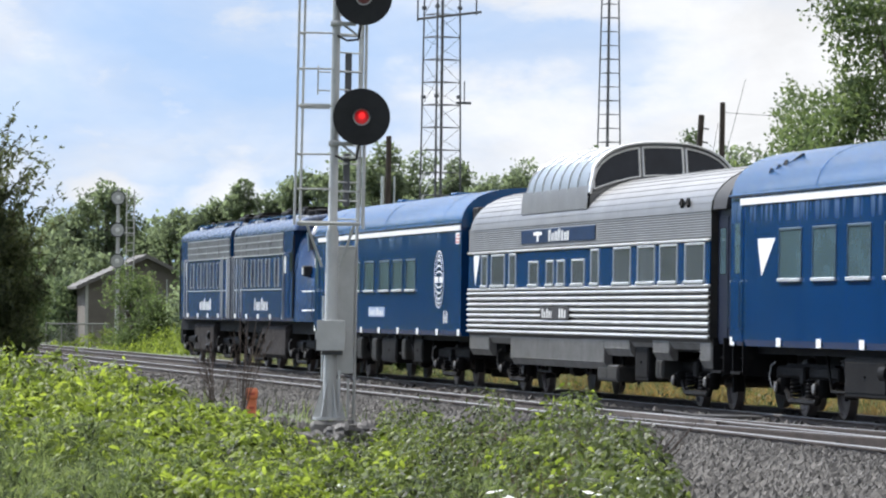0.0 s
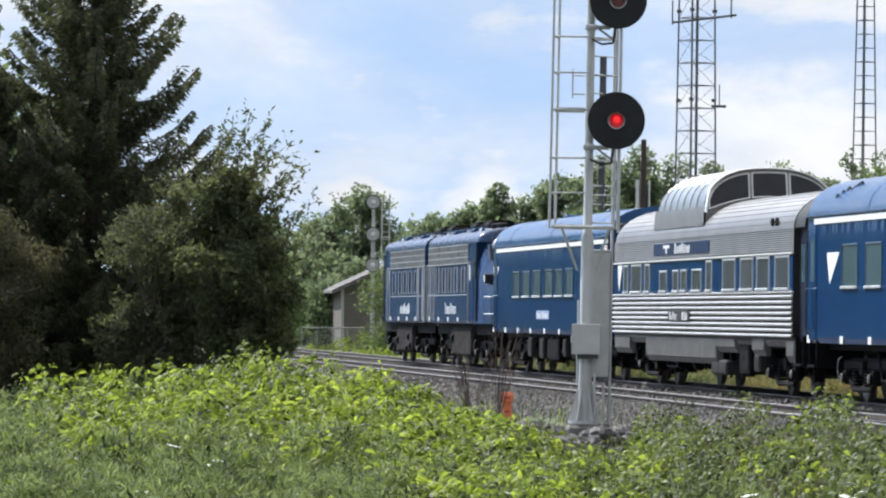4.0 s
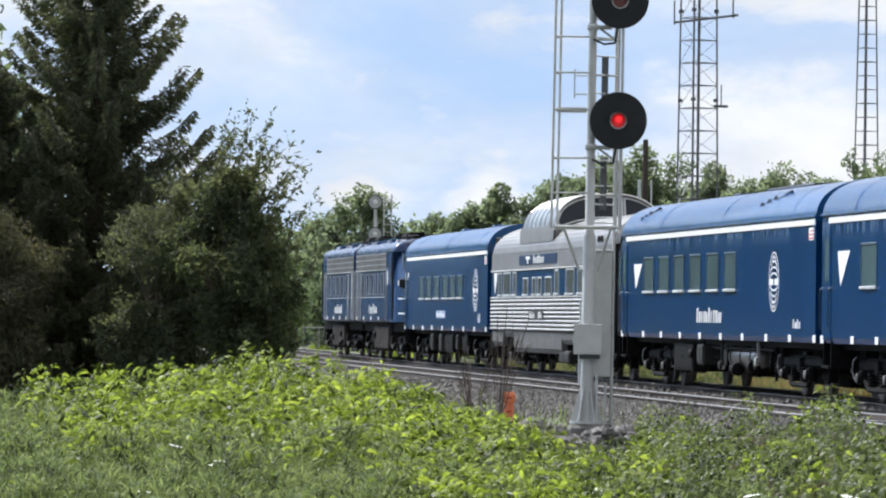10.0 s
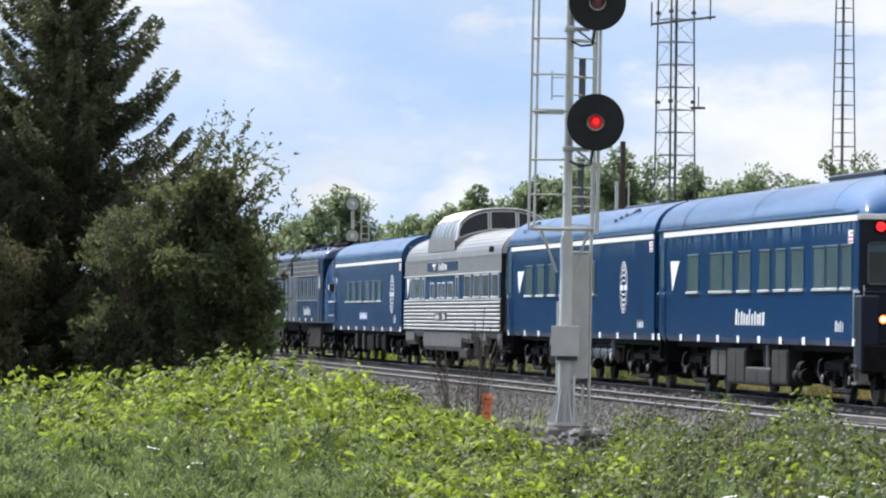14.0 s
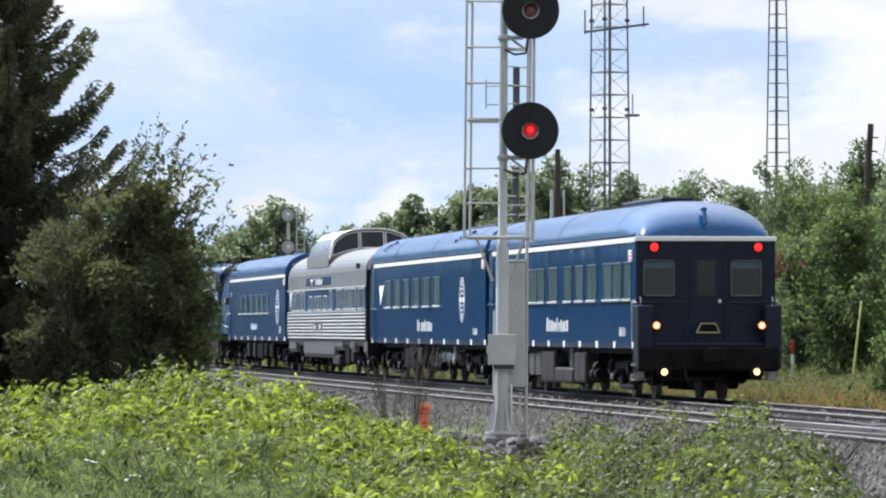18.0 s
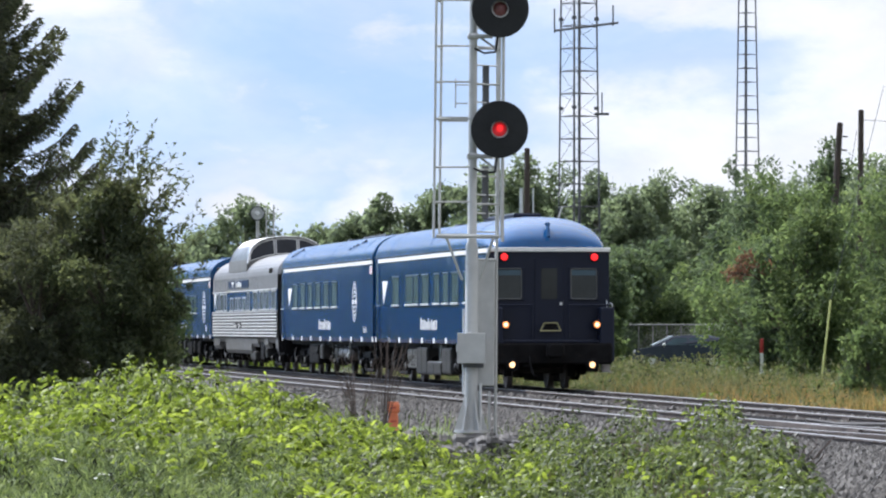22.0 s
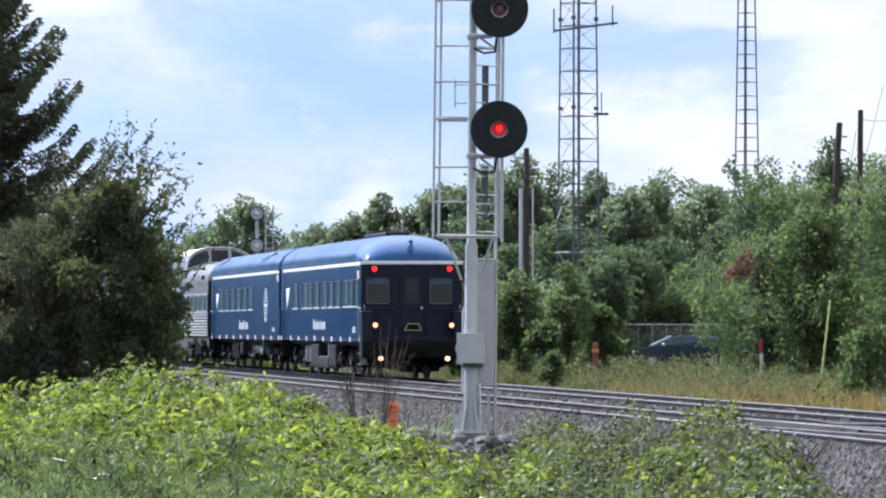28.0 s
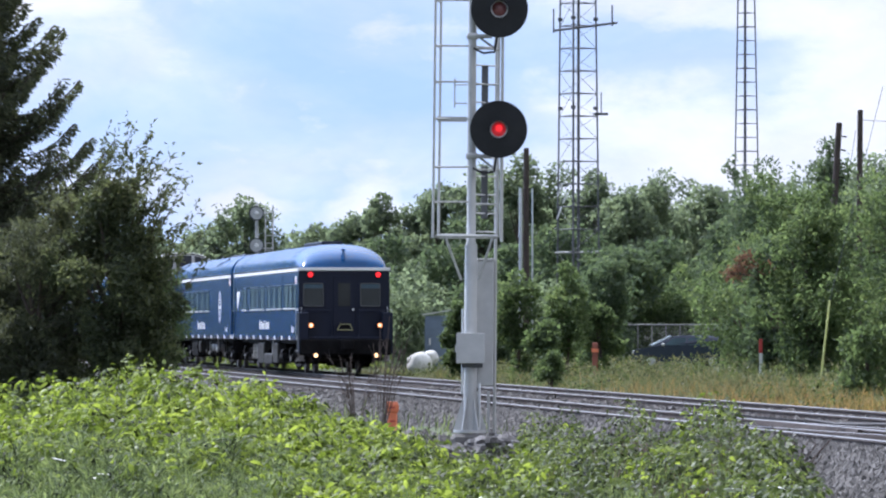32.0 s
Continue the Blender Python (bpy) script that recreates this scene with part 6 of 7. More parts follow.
def broadleaf(name, label, x, y, z, h, w, seed, mat, leaves=5000, leaf=0.22, trunk=0.16, low=0.15, group="trees behind the line", clumps=16, depth=0.8, sprays=0, toward=None, twig=0.055, fat=1.0, slim=0.62, reach=0.045):
    """A tapered trunk with limbs and a crown of uneven clumps."""
    rng = np.random.default_rng(seed)
    t = thing(name, label, "tree", pose(x, y, z), group=group)
    g = Geo().path([(0, 0, -0.1), (0.05 * w, 0, h * 0.35), (0, 0.04 * w, h * 0.62)], trunk * 0.8, 8)
    blobs = []
    for i in range(clumps):
        a = rng.uniform(0, 6.28)
        f = rng.uniform(low, 0.92)
        wid = (math.sin(math.pi * min(1, max(0.08, (f - low * 0.6) / (1.08 - low * 0.6)))) ** 0.55)
        rr = rng.uniform(0.15, 0.85) * w / 2 * wid
        s = w * rng.uniform(0.15, 0.25) * fat
        px, py, pz = rr * math.cos(a), rr * math.sin(a) * depth, h * f
        blobs.append((px, py, pz, s, s, s * rng.uniform(0.7, 1.1)))
        g.tube((0, 0, h * f * 0.55), (px * 0.8, py * 0.8, pz - s * 0.2), trunk * 0.35, trunk * 0.1, 5, False)
    blobs.append((0, 0, h - w * 0.12, w * 0.16, w * 0.16, w * 0.14))
    part("trunk", g, M_BARK, t)
    if sprays:
        tw = Geo()
        # long twigs reach out of the crown, leaved to their tips
        for i in range(sprays):
            b = blobs[rng.integers(len(blobs))]
            d = rng.normal(size=3); d[2] = abs(d[2]) * 0.8 + 0.25
            if toward is not None:
                b = max((blobs[rng.integers(clumps)] for j in range(3)), key=lambda c: c[0] * toward[0] + c[2] * toward[2])
                d = d * 0.45 + np.array(toward)
            d /= np.linalg.norm(d)
            q = np.array(b[:3]) + d * b[3] * 0.8
            n = 5 if toward is None else 8
            tw.tube(tuple(np.array(b[:3])), tuple(q + d * w * reach * (n - 2.6) + np.array((0, 0, -0.06 * w * 0.3))), 0.014, 0.004, 4, False)
            for k in range(n):
                r = w * twig * (1 - k * 0.8 / n)
                blobs.append((*(q + d * w * reach * k + np.array((0, 0, -0.004 * k * k * w * 0.3))), r, r, r))
        tagged(part("branchwork", tw, M_BARK, t), kind="stuff")
    pts = crown_points(rng, leaves, blobs)
    part("crown", leaf_cloud("crown", pts, leaf, mat, rng, slim, 0.35), mat, t)
    return t


def spruce(x, y, z, h, w, seed, long=()):
    """Tall conifer: whorls of drooping limbs with hanging sprays."""
    rng = np.random.default_rng(seed)
    t = thing("spruce_tree", "tall dark spruce with drooping limbs at the trackside", "tree", pose(x, y, z))
    part("trunk", Geo().path([(0, 0, -0.1), (0, 0, h * 0.5)], 0.2, 8).tube((0, 0, h * 0.5), (0, 0, h), 0.13, 0.02, 8), M_BARK, t)
    limbs = Geo()
    pos, axes = [], []
    n = 270
    for i in range(n + len(long)):
        f = (i + rng.uniform(0, 1)) / n
        if i >= n:
            f = long[i - n][0]
        zz = h * (0.06 + 0.93 * f)
        reach = w / 2 * (1 - f) ** 0.62 * rng.uniform(0.42, 1.20) + 0.15
        a = i * 2.399 + rng.uniform(-0.3, 0.3)
        c, s = math.cos(a), math.sin(a)
        lift = 0.18 * f - 0.14
        if i >= n:
            # single long limbs that swing up at their ends
            reach, a, lift = long[i - n][1:]
            c, s = math.cos(a), math.sin(a)
        p = np.array([0, 0, zz])
        pts = [p]
        for k in range(1, 7):
            u = k / 6
            pts.append(np.array([c * reach * u, s * reach * u, zz + reach * (lift * u - 0.38 * u * (1 - u) * 1.6 + 0.24 * u ** 3)]))
        limbs.path([tuple(q) for q in pts], 0.012 + 0.016 * (1 - f), 4)
        m = int(110 + 520 * reach / (w / 2))
        u = rng.uniform(0.08, 1.0, m) ** 0.75
        idx = np.clip((u * 6).astype(int), 0, 5)
        P0 = np.array(pts)
        q = P0[idx] + (P0[idx + 1] - P0[idx]) * (u * 6 - idx)[:, None]
        sw = rng.uniform(-1, 1, m) * (0.10 + 0.26 * reach * 0.35) * (1 - 0.7 * u)
        if i >= n:
            sw *= 1.7
        q[:, 0] += -s * sw; q[:, 1] += c * sw
        q[:, 2] -= rng.uniform(-0.12, 0.40, m) * (1 - 0.6 * u) * (1.5 if i >= n else 1.0)
        pos.append(q)
        ax = np.tile([c * 0.8, s * 0.8, -0.35], (m, 1))
        ax[:, 0] += -s * np.sign(sw) * 0.7; ax[:, 1] += c * np.sign(sw) * 0.7
        axes.append(ax)
    tagged(part("branchwork", limbs, M_BARK, t), kind="stuff")
    pos, axes = np.concatenate(pos), np.concatenate(axes)
    part("needles", leaf_cloud("needles", pos, 0.165, M_SPRUCE, rng, 0.26, 0.2, 0.15, axes, 0.45), M_SPRUCE, t)
    return t


G = -0.55
spruce(-10.6, 118.0, G, 13.2, 6.3, 11, ((0.335, 3.2, -0.1, 0.16), (0.32, 2.9, 0.1, 0.14), (0.30, 3.2, -0.3, 0.08), (0.26, 3.3, 0.2, 0.04), (0.36, 2.6, -0.2, 0.12), (0.28, 2.9, -0.1, 0.06), (0.44, 2.7, 3.3, 0.12), (0.5, 2.5, 3.0, 0.16)))


# ---- small things along the line ----
def build_house():
    h = thing("house", "taupe shed with a low grey gable roof, beyond the track", "house", pose(-8.2, 272, -0.45, 0, 0, 6))
    w, d, e, r = 3.15, 9.0, 3.42, 4.75
    k = Geo()
    for y in (0.0, 0.2):
        k.v += [(-w, y, 0), (w, y, 0), (w, y, e), (0, y, r - 0.1), (-w, y, e)]
    k.face(0, 1, 2, 3, 4); k.face(9, 8, 7, 6, 5)
    for i in range(5):
        j = (i + 1) % 5
        k.face(i, i + 5, j + 5, j)
    part("wall", k, M_TAUPE, h, "taupe gable wall")
    part("wall", Geo().box(-w, -w + 0.2, 0.2, d, 0, e), M_TAUPE, h)
    part("wall", Geo().box(w - 0.2, w, 0.2, d, 0, e), M_TAUPE, h)
    part("wall", Geo().box(-w + 0.2, w - 0.2, d - 0.2, d, 0, e), M_TAUPE, h)
    for sx in (-1, 1):
        g = Geo().loft([[(0, y, r), (0, y, r + 0.14), (sx * (w + 0.5), y, e - 0.22), (sx * (w + 0.5), y, e - 0.36)] for y in (-0.5, d + 0.4)], smooth=False)
        ro = part("roof", g, M_SHINGLE, h, "light grey shingle roof")
        part("fascia", Geo().loft([[(0, y, r - 0.06), (0, y, r + 0.15), (sx * (w + 0.52), y, e - 0.21), (sx * (w + 0.52), y, e - 0.42)] for y in (-0.54, -0.50)], smooth=False), M_SHINGLE, ro)
        for i in range(9):
            f = i / 9
            part("shingle_course", Geo().loft([[(sx * (w + 0.5) * f, y, r + 0.145 - (r - e + 0.36) * f), (sx * ((w + 0.5) * f + 0.05), y, r + 0.165 - (r - e + 0.36) * f), (sx * ((w + 0.5) * f + 0.09), y, r + 0.12 - (r - e + 0.36) * f)] for y in (-0.5, d + 0.4)], smooth=False), M_SHINGLE, ro)
    part("corner_board", Geo().box(-w - 0.02, -w + 0.14, -0.03, 0.0, 0, e), M_GALV, h)
    part("downpipe", Geo().path([(1.1, -0.06, 0.2), (1.1, -0.06, 3.6)], 0.05, 6), M_SILL, h)


M_TAUPE = paint("taupe_siding", (0.16, 0.145, 0.13), 0.85, var=0.15, scale=1.0, grain=10, bump=0.2)
M_SHINGLE = paint("grey_shingle", (0.150, 0.144, 0.140), 0.85, var=0.2, scale=1.5, grain=12, bump=0.3)
build_house()


def far_signal():
    s = thing("railway_signal", "distant grey signal mast with three round heads", "railway signal", pose(-9.35, 262, -0.4))
    part("mast", Geo().lathe((0, 0, 0), (0, 0, 1), [(0, 0.12), (5, 0.10), (8.05, 0.08)], 12), M_GALV, s)
    lad = part("ladder", Geo().path([(0.42, 0.3, 0), (0.42, 0.3, 8.0)], 0.035, 6).path([(0.80, 0.3, 0), (0.80, 0.3, 8.0)], 0.035, 6), M_GALV, s)
    for i in range(20):
        part("rung", Geo().tube((0.42, 0.3, 0.37 + 0.38 * i), (0.80, 0.3, 0.37 + 0.38 * i), 0.025, n=5), M_GALV, lad)
    for z in (2.5, 4.0, 5.8, 7.6):
        part("ladder_bracket", Geo().path([(0, 0, z), (0.85, 0.3, z)], 0.035, 5), M_GALV, s)
    for z in (7.56, 5.94, 4.38):
        h = part("signal_head", Geo().box(-0.2, 0.2, -0.45, 0.0, z - 0.22, z + 0.22, 0.05), M_GALV, s)
        part("target", Geo().lathe((0, -0.46, z), (0, -1, 0), [(0, 0.36), (0.015, 0.36), (0.02, 0.12)], 28), M_GALV, h, "round pale grey target disc")
        part("target_rim", Geo().lathe((0, -0.48, z), (0, -1, 0), [(0, 0.37), (0.02, 0.37), (0.02, 0.32), (0.0, 0.32)], 28, caps=False), M_TOWER, h)
        part("lens", Geo().lathe((0, -0.49, z), (0, -1, 0), [(0, 0.12), (0.03, 0.1), (0.04, 0.01)], 14), M_WHITE, h)


far_signal()


M_FENCE = paint("dull_fence_steel", (0.26, 0.27, 0.26), 0.7, metal=0.2, var=0.15)


def build_fence(x0, x1, y, top, label, n):
    f = thing("chain_link_fence", label, "fence", pose(0, y, 0), group="chain-link fences")
    dull = M_FENCE
    part("top_rail", Geo().path([(x0, 0, top), (x1, 0, top)], 0.035, 8), dull, f)
    for i in range(n + 1):
        x = x0 + (x1 - x0) * i / n
        part("post", Geo().tube((x, 0.04, -0.5), (x, 0.04, top + 0.03), 0.03, n=8), dull, f)
    g = Geo()
    h = top + 0.4
    for i in range(int((x1 - x0) / 0.13)):
        a = x0 + 0.13 * i
        b = min(x1, a + h * 0.7)
        g.tube((a, -0.01, -0.4), (b, -0.01, -0.4 + (b - a) / 0.7), 0.006, n=3, caps=False)
        c = max(x0, a - h * 0.7)
        g.tube((a, 0.0, -0.4), (c, 0.0, -0.4 + (a - c) / 0.7), 0.006, n=3, caps=False)
    tagged(part("wire_mesh", g, dull, f), kind="stuff")


build_fence(8.4, 12.95, 240, 1.54, "grey chain-link fence behind the parked van", 7)
build_fence(-2.6, 0.4, 236, 1.12, "grey chain-link fence by the cabinet", 4)
build_fence(-12.9, -9.8, 262, 0.80, "low grey fence before the shed", 4)


def build_van():
    v = thing("van", "dark blue minivan parked behind the tall grass", "car", pose(10.75, 233, -0.42))
    # side outline, nose to -x
    low = [(-2.2, 0.32), (-2.25, 0.62), (-2.1, 0.84), (-1.25, 1.0), (1.95, 1.02), (2.12, 0.95), (2.15, 0.4), (2.0, 0.28)]
    body = Geo().loft([[(x, y, z) for x, z in low] for y in (-0.88, 0.88)], smooth=False)
    part("body", body, M_VAN, v)
    up = [(-1.35, 0.98), (-0.45, 1.42), (0.1, 1.49), (1.7, 1.46), (1.98, 1.3), (2.05, 1.0)]
    part("cabin", Geo().loft([[(x * (1.0 if abs(y) > 0.8 else 1), y * (0.84 if z > 1.3 else 1.0), z) for x, z in up] for y in (-0.86, 0.86)], smooth=False), M_VAN, v)
    part("windscreen", Geo().loft([[(-1.37, y * 0.95, 1.0), (-0.47, y * 0.86, 1.42), (-0.50, y * 0.86, 1.47), (-1.42, y * 0.95, 1.05)] for y in (-0.86, 0.86)], smooth=False), M_WINDSHIELD, v, "windscreen painted pale as if mirroring the sky")
    for x0, x1 in ((-0.85, 0.15), (0.25, 1.1), (1.2, 1.9)):
        a = 0.28 if x0 < -0.5 else 0.0
        g = Geo()
        g.v += [(x0, -0.868, 1.04), (x1, -0.868, 1.04), (x1, -0.80, 1.38), (x0 + a * 1.6, -0.80, 1.36)]
        g.face(0, 1, 2, 3)
        part("side_window", g, M_GLASS, v)
    part("mirror", Geo().box(-0.95, -0.8, -1.05, -0.88, 1.0, 1.13, 0.03), M_SILL, v)
    for x in (-1.4, 1.35):
        for sy in (-1, 1):
            w = part("wheel", Geo().lathe((x, sy * 0.72, 0.31), (0, sy, 0), [(0, 0.31), (0.16, 0.31), (0.19, 0.27), (0.19, 0.02)], 18), M_GASKET, v)
            part("rim", Geo().lathe((x, sy * 0.90, 0.31), (0, sy, 0), [(0, 0.2), (0.02, 0.19), (0.02, 0.02)], 14), M_SILL, w)
    part("headlight", Geo().box(-2.24, -2.0, -0.86, -0.6, 0.66, 0.8, 0.02), M_SILL, v)
    part("tail_light", Geo().box(2.08, 2.16, -0.87, -0.7, 0.7, 1.0, 0.02), M_RED, v)
    part("bumper", Geo().box(-2.32, -2.1, -0.85, 0.85, 0.3, 0.52, 0.05), M_VAN, v)


M_VAN = paint("dark_blue_car_paint", (0.028, 0.038, 0.066), 0.2, var=0.1, bump=0.01, coat=0.5)
# base colour carries the bright sky that the windscreen would mirror
M_WINDSHIELD = paint("sky_toned_glass", (0.55, 0.64, 0.72), 0.2, metal=0.2, var=0.15, scale=1)
build_van()

# markers, guy guard, orange post
M_FADED = paint("faded_red_plastic", (0.27, 0.09, 0.06), 0.7, var=0.25)
mk = thing("marker_post", "red and white marker post in the grass", "marker post", pose(9.82, 160, -0.4))
part("post", Geo().box(-0.05, 0.05, -0.02, 0.02, 0, 1.02), M_WHITE, mk)
part("cap_band", Geo().box(-0.055, 0.055, -0.03, 0.03, 1.02, 1.45, 0.01), M_RED, mk, "faded red upper panel")
mk = thing("marker_post", "broad orange-red marker in the weeds", "marker post", pose(4.95, 168, -0.4))
part("post", Geo().box(-0.09, 0.09, -0.04, 0.04, 0, 1.32, 0.02), M_FADED, mk)
part("cap_band", Geo().box(-0.11, 0.11, -0.05, 0.05, 1.0, 1.12), M_ORANGE, mk)
gy = thing("guy_guard", "leaning yellow-green guy wire guard", "guy wire", pose(10.9, 150, -0.4, 0, 6.6, 0))
part("guard_tube", Geo().lathe((0, 0, 0), (0, 0, 1), [(0, 0.034), (2.6, 0.03), (2.62, 0.015)], 10), M_GUY, gy)
part("wire", Geo().path([(0, 0, 2.6), (0.9, 1.0, 9.0)], 0.01, 4), M_TOWER, gy)
M_om = thing("orange_marker", "faded orange plastic marker post beside the ballast", "marker post", pose(-0.87, 91, -0.42))
part("post", Geo().box(-0.085, 0.085, -0.055, 0.055, 0, 0.33, 0.02), M_ORANGE, M_om)
part("head", Geo().loft([[(x * w, y * w, z) for x, y in ((-0.1, -0.07), (0.1, -0.07), (0.1, 0.07), (-0.1, 0.07))] for w, z in ((0.86, 0.32), (1.08, 0.36), (1.12, 0.46), (0.86, 0.52))], smooth=False), M_ORANGE, M_om)
part("slot", Geo().box(-0.05, 0.05, -0.084, -0.06, 0.40, 0.43), M_RED, M_om)
part("slot", Geo().box(-0.04, 0.05, -0.062, -0.045, 0.16, 0.19), M_RED, M_om)

cb = thing("utility_cabinet", "blue-grey utility cabinet with pale roof among bushes", "cabinet", pose(-0.15, 196, -0.45))
part("case", Geo().box(-0.5, 0.5, -0.5, 0.5, 0, 2.3, 0.03), M_CABINET, cb)
part("cabinet_roof", Geo().loft([[(-0.6, y, 2.3), (0.75, y, 2.52), (0.75, y, 2.58), (-0.6, y, 2.36)] for y in (-0.6, 0.6)], smooth=False), M_GALV, cb)
part("cabinet_door", Geo().box(-0.4, 0.4, -0.52, -0.5, 0.2, 2.1, 0.005), M_CABINET, cb)
part("door_handle", Geo().box(-0.34, -0.28, -0.56, -0.52, 1.2, 1.45), M_WHITE, cb)


def boulder(x, y, z, r, seed, label):
    rng = np.random.default_rng(seed)
    g = Geo()
    rings = []
    for i in range(1, 12):
        a = math.pi * i / 12
        rings.append([])
        for j in range(20):
            b = 2 * math.pi * j / 20
            d = Vector((math.sin(a) * math.cos(b), math.sin(a) * math.sin(b), math.cos(a)))
            f = r * (1 + 0.16 * noise.noise(d * 1.6 + Vector((seed, 0, 0))) + 0.05 * noise.noise(d * 5))
            rings[-1].append((d.x * f, d.y * f, d.z * f * 0.92))
    g.loft(rings)
    tagged(part("boulder", g, M_CHALK, None, at=pose(x, y, z)), label, "boulder", "white boulders")


M_CHALK = paint("whitewashed_stone", (0.66, 0.66, 0.62), 0.8, var=0.2, scale=3, grain=14, bump=0.4, dirt=(0.25, 0.28, 0.16), dirt_at=0.60)
boulder(-0.82, 188, 0.05, 0.50, 3, "large whitewashed boulder beside the track")
boulder(-0.42, 189.2, 0.30, 0.30, 7, "smaller whitewashed boulder behind the large one")


def bare_shrub(x, y, z, h, seed, label):
    rng = np.random.default_rng(seed)
    t = thing("bare_shrub", label, "shrub", pose(x, y, z), group="bare shrubs")
    for i in range(11):
        a, r = rng.uniform(0, 6.28), rng.uniform(0.15, 0.80)
        hh = h * rng.uniform(0.55, 1.05)
        p = [(0.05 * math.cos(a), 0.05 * math.sin(a), 0), (r * 0.5 * math.cos(a), r * 0.5 * math.sin(a), hh * 0.55), (r * math.cos(a), r * math.sin(a), hh)]
        g = Geo().path(p, 0.0085, 4)
        for k in range(4):
            u = rng.uniform(0.35, 0.95)
            b = a + rng.uniform(-1.4, 1.4)
            q = Vector(p[0]).lerp(Vector(p[2]), u)
            g.tube(q, q + Vector((math.cos(b) * 0.16, math.sin(b) * 0.16, 0.2)), 0.006, 0.003, 4, False)
        part("stem", g, M_TWIG, t)


M_TWIG = paint("dead_twig", (0.105, 0.08, 0.068), 0.9, var=0.3)
bare_shrub(-1.05, 89.5, -0.45, 1.95, 2, "bare brown stems of a dead shrub by the ballast")
bare_shrub(-1.5, 90.5, -0.45, 1.35, 4, "bare brown stems of a dead shrub by the ballast")
bare_shrub(3.9, 60.0, -0.6, 0.75, 5, "dry brown stalks at the edge of the stones")


# dark rubble round the foot of the signal
M_ROCK = paint("dark_broken_rock", (0.13, 0.125, 0.12), 0.9, var=0.4, scale=5, grain=30, bump=0.6, per="object")
PILE = random.Random(77)
for i in range(60):
    x, y = PILE.uniform(-0.2, 1.75), PILE.uniform(80.5, 83.75)
    r = PILE.uniform(0.08, 0.2)
    rings = []
    for j in range(1, 7):
        a = math.pi * j / 7
        ds = [Vector((math.sin(a) * math.cos(b), math.sin(a) * math.sin(b), math.cos(a))) for b in np.linspace(0, 2 * math.pi, 9)[:-1]]
        rings.append([tuple(Vector((d.x * 1.3, d.y, d.z * 0.75)) * r * (1 + 0.7 * noise.noise(d * 1.7 + Vector((i * 3.1, 0, 0))))) for d in ds])
    tagged(part("broken_stone", Geo().loft(rings, smooth=False), M_ROCK, None, at=pose(x, y, ground_z(x, y) + PILE.uniform(0.0, 0.42) * max(0.15, 1 - 0.8 * abs(x - 0.7)), 0, 0, PILE.uniform(0, 360))), "dark broken stone at the foot of the signal", "stone", "broken stones")


def wide(x, y, z, h, w, seed, mat=None, leaves=9000, leaf=0.27, label="leafy green tree in the far wood", name="tree", **kw):
    return broadleaf(name, label, x, y, z, h, w, seed, mat or M_FAR, leaves, leaf, **kw)


# far wood, from the west to the east
FAR_ROWS = ((-17.5, 330, 6.8, 5.5), (-14.6, 318, 7.6, 4.0), (-11.4, 300, 8.9, 4.6), (-9.6, 322, 6.6, 4.0), (-7.3, 305, 7.4, 4.2), (-5.2, 300, 7.9, 3.6), (-3.5, 296, 9.0, 3.2), (-1.9, 302, 8.4, 3.6), (0.0, 292, 9.4, 3.8), (2.2, 290, 10.4, 4.4),
            (4.5, 286, 10.9, 4.2), (6.6, 292, 10.6, 4.4), (8.3, 282, 9.9, 3.6), (9.9, 278, 8.8, 3.8), (12.1, 284, 9.9, 4.8), (14.6, 280, 9.0, 4.4), (16.6, 270, 8.2, 4.4), (19.4, 262, 8.4, 5.0), (22.5, 268, 9.0, 5.5), (26.0, 260, 9.5, 5.5))
for i, (x, y, h, w) in enumerate(FAR_ROWS):
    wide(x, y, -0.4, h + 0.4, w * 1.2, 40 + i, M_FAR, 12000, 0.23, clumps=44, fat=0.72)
# a second, lower row closes the wood towards the ground
for i, x in enumerate((-5.0, -2.2, 0.8, 3.4, 6.0, 8.5, 11.0, 13.6, 16.2)):
    wide(x, 262 - (i % 3) * 8, -0.4, 5.6 + (i * 7 % 5) * 0.35, 4.2, 70 + i, M_CROWN2, 5000, 0.25, "lower dark green tree before the wood", low=0.05)
# the wood goes on behind
for i in range(15):
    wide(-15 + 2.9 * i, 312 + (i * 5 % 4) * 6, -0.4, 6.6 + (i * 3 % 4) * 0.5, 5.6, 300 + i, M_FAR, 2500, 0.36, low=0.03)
# unseen trees west of the view, added to darken what the car sides reflect
for i in range(9):
    wide(-19 - 4.2 * i, 128 + (i * 11 % 5) * 16, -0.5, 8.5 + (i * 3 % 4), 6.5, 330 + i, M_CROWN2, 2400, 0.38, "unseen leafy tree west of the line, added for reflections", low=0.04)
# tall crowns close the skyline behind the towers
for i, (x, y, h, w) in enumerate(((8.6, 300, 9.6, 6.0), (11.0, 305, 9.2, 6.4), (13.6, 300, 8.6, 6.0), (16.2, 305, 9.6, 6.4), (19.0, 300, 10.2, 6.4), (21.8, 296, 11.0, 6.6), (24.6, 292, 11.6, 6.8), (5.6, 308, 9.8, 6.0), (3.0, 310, 9.6, 5.6))):
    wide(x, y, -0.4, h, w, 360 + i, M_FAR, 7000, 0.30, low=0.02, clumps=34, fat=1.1)
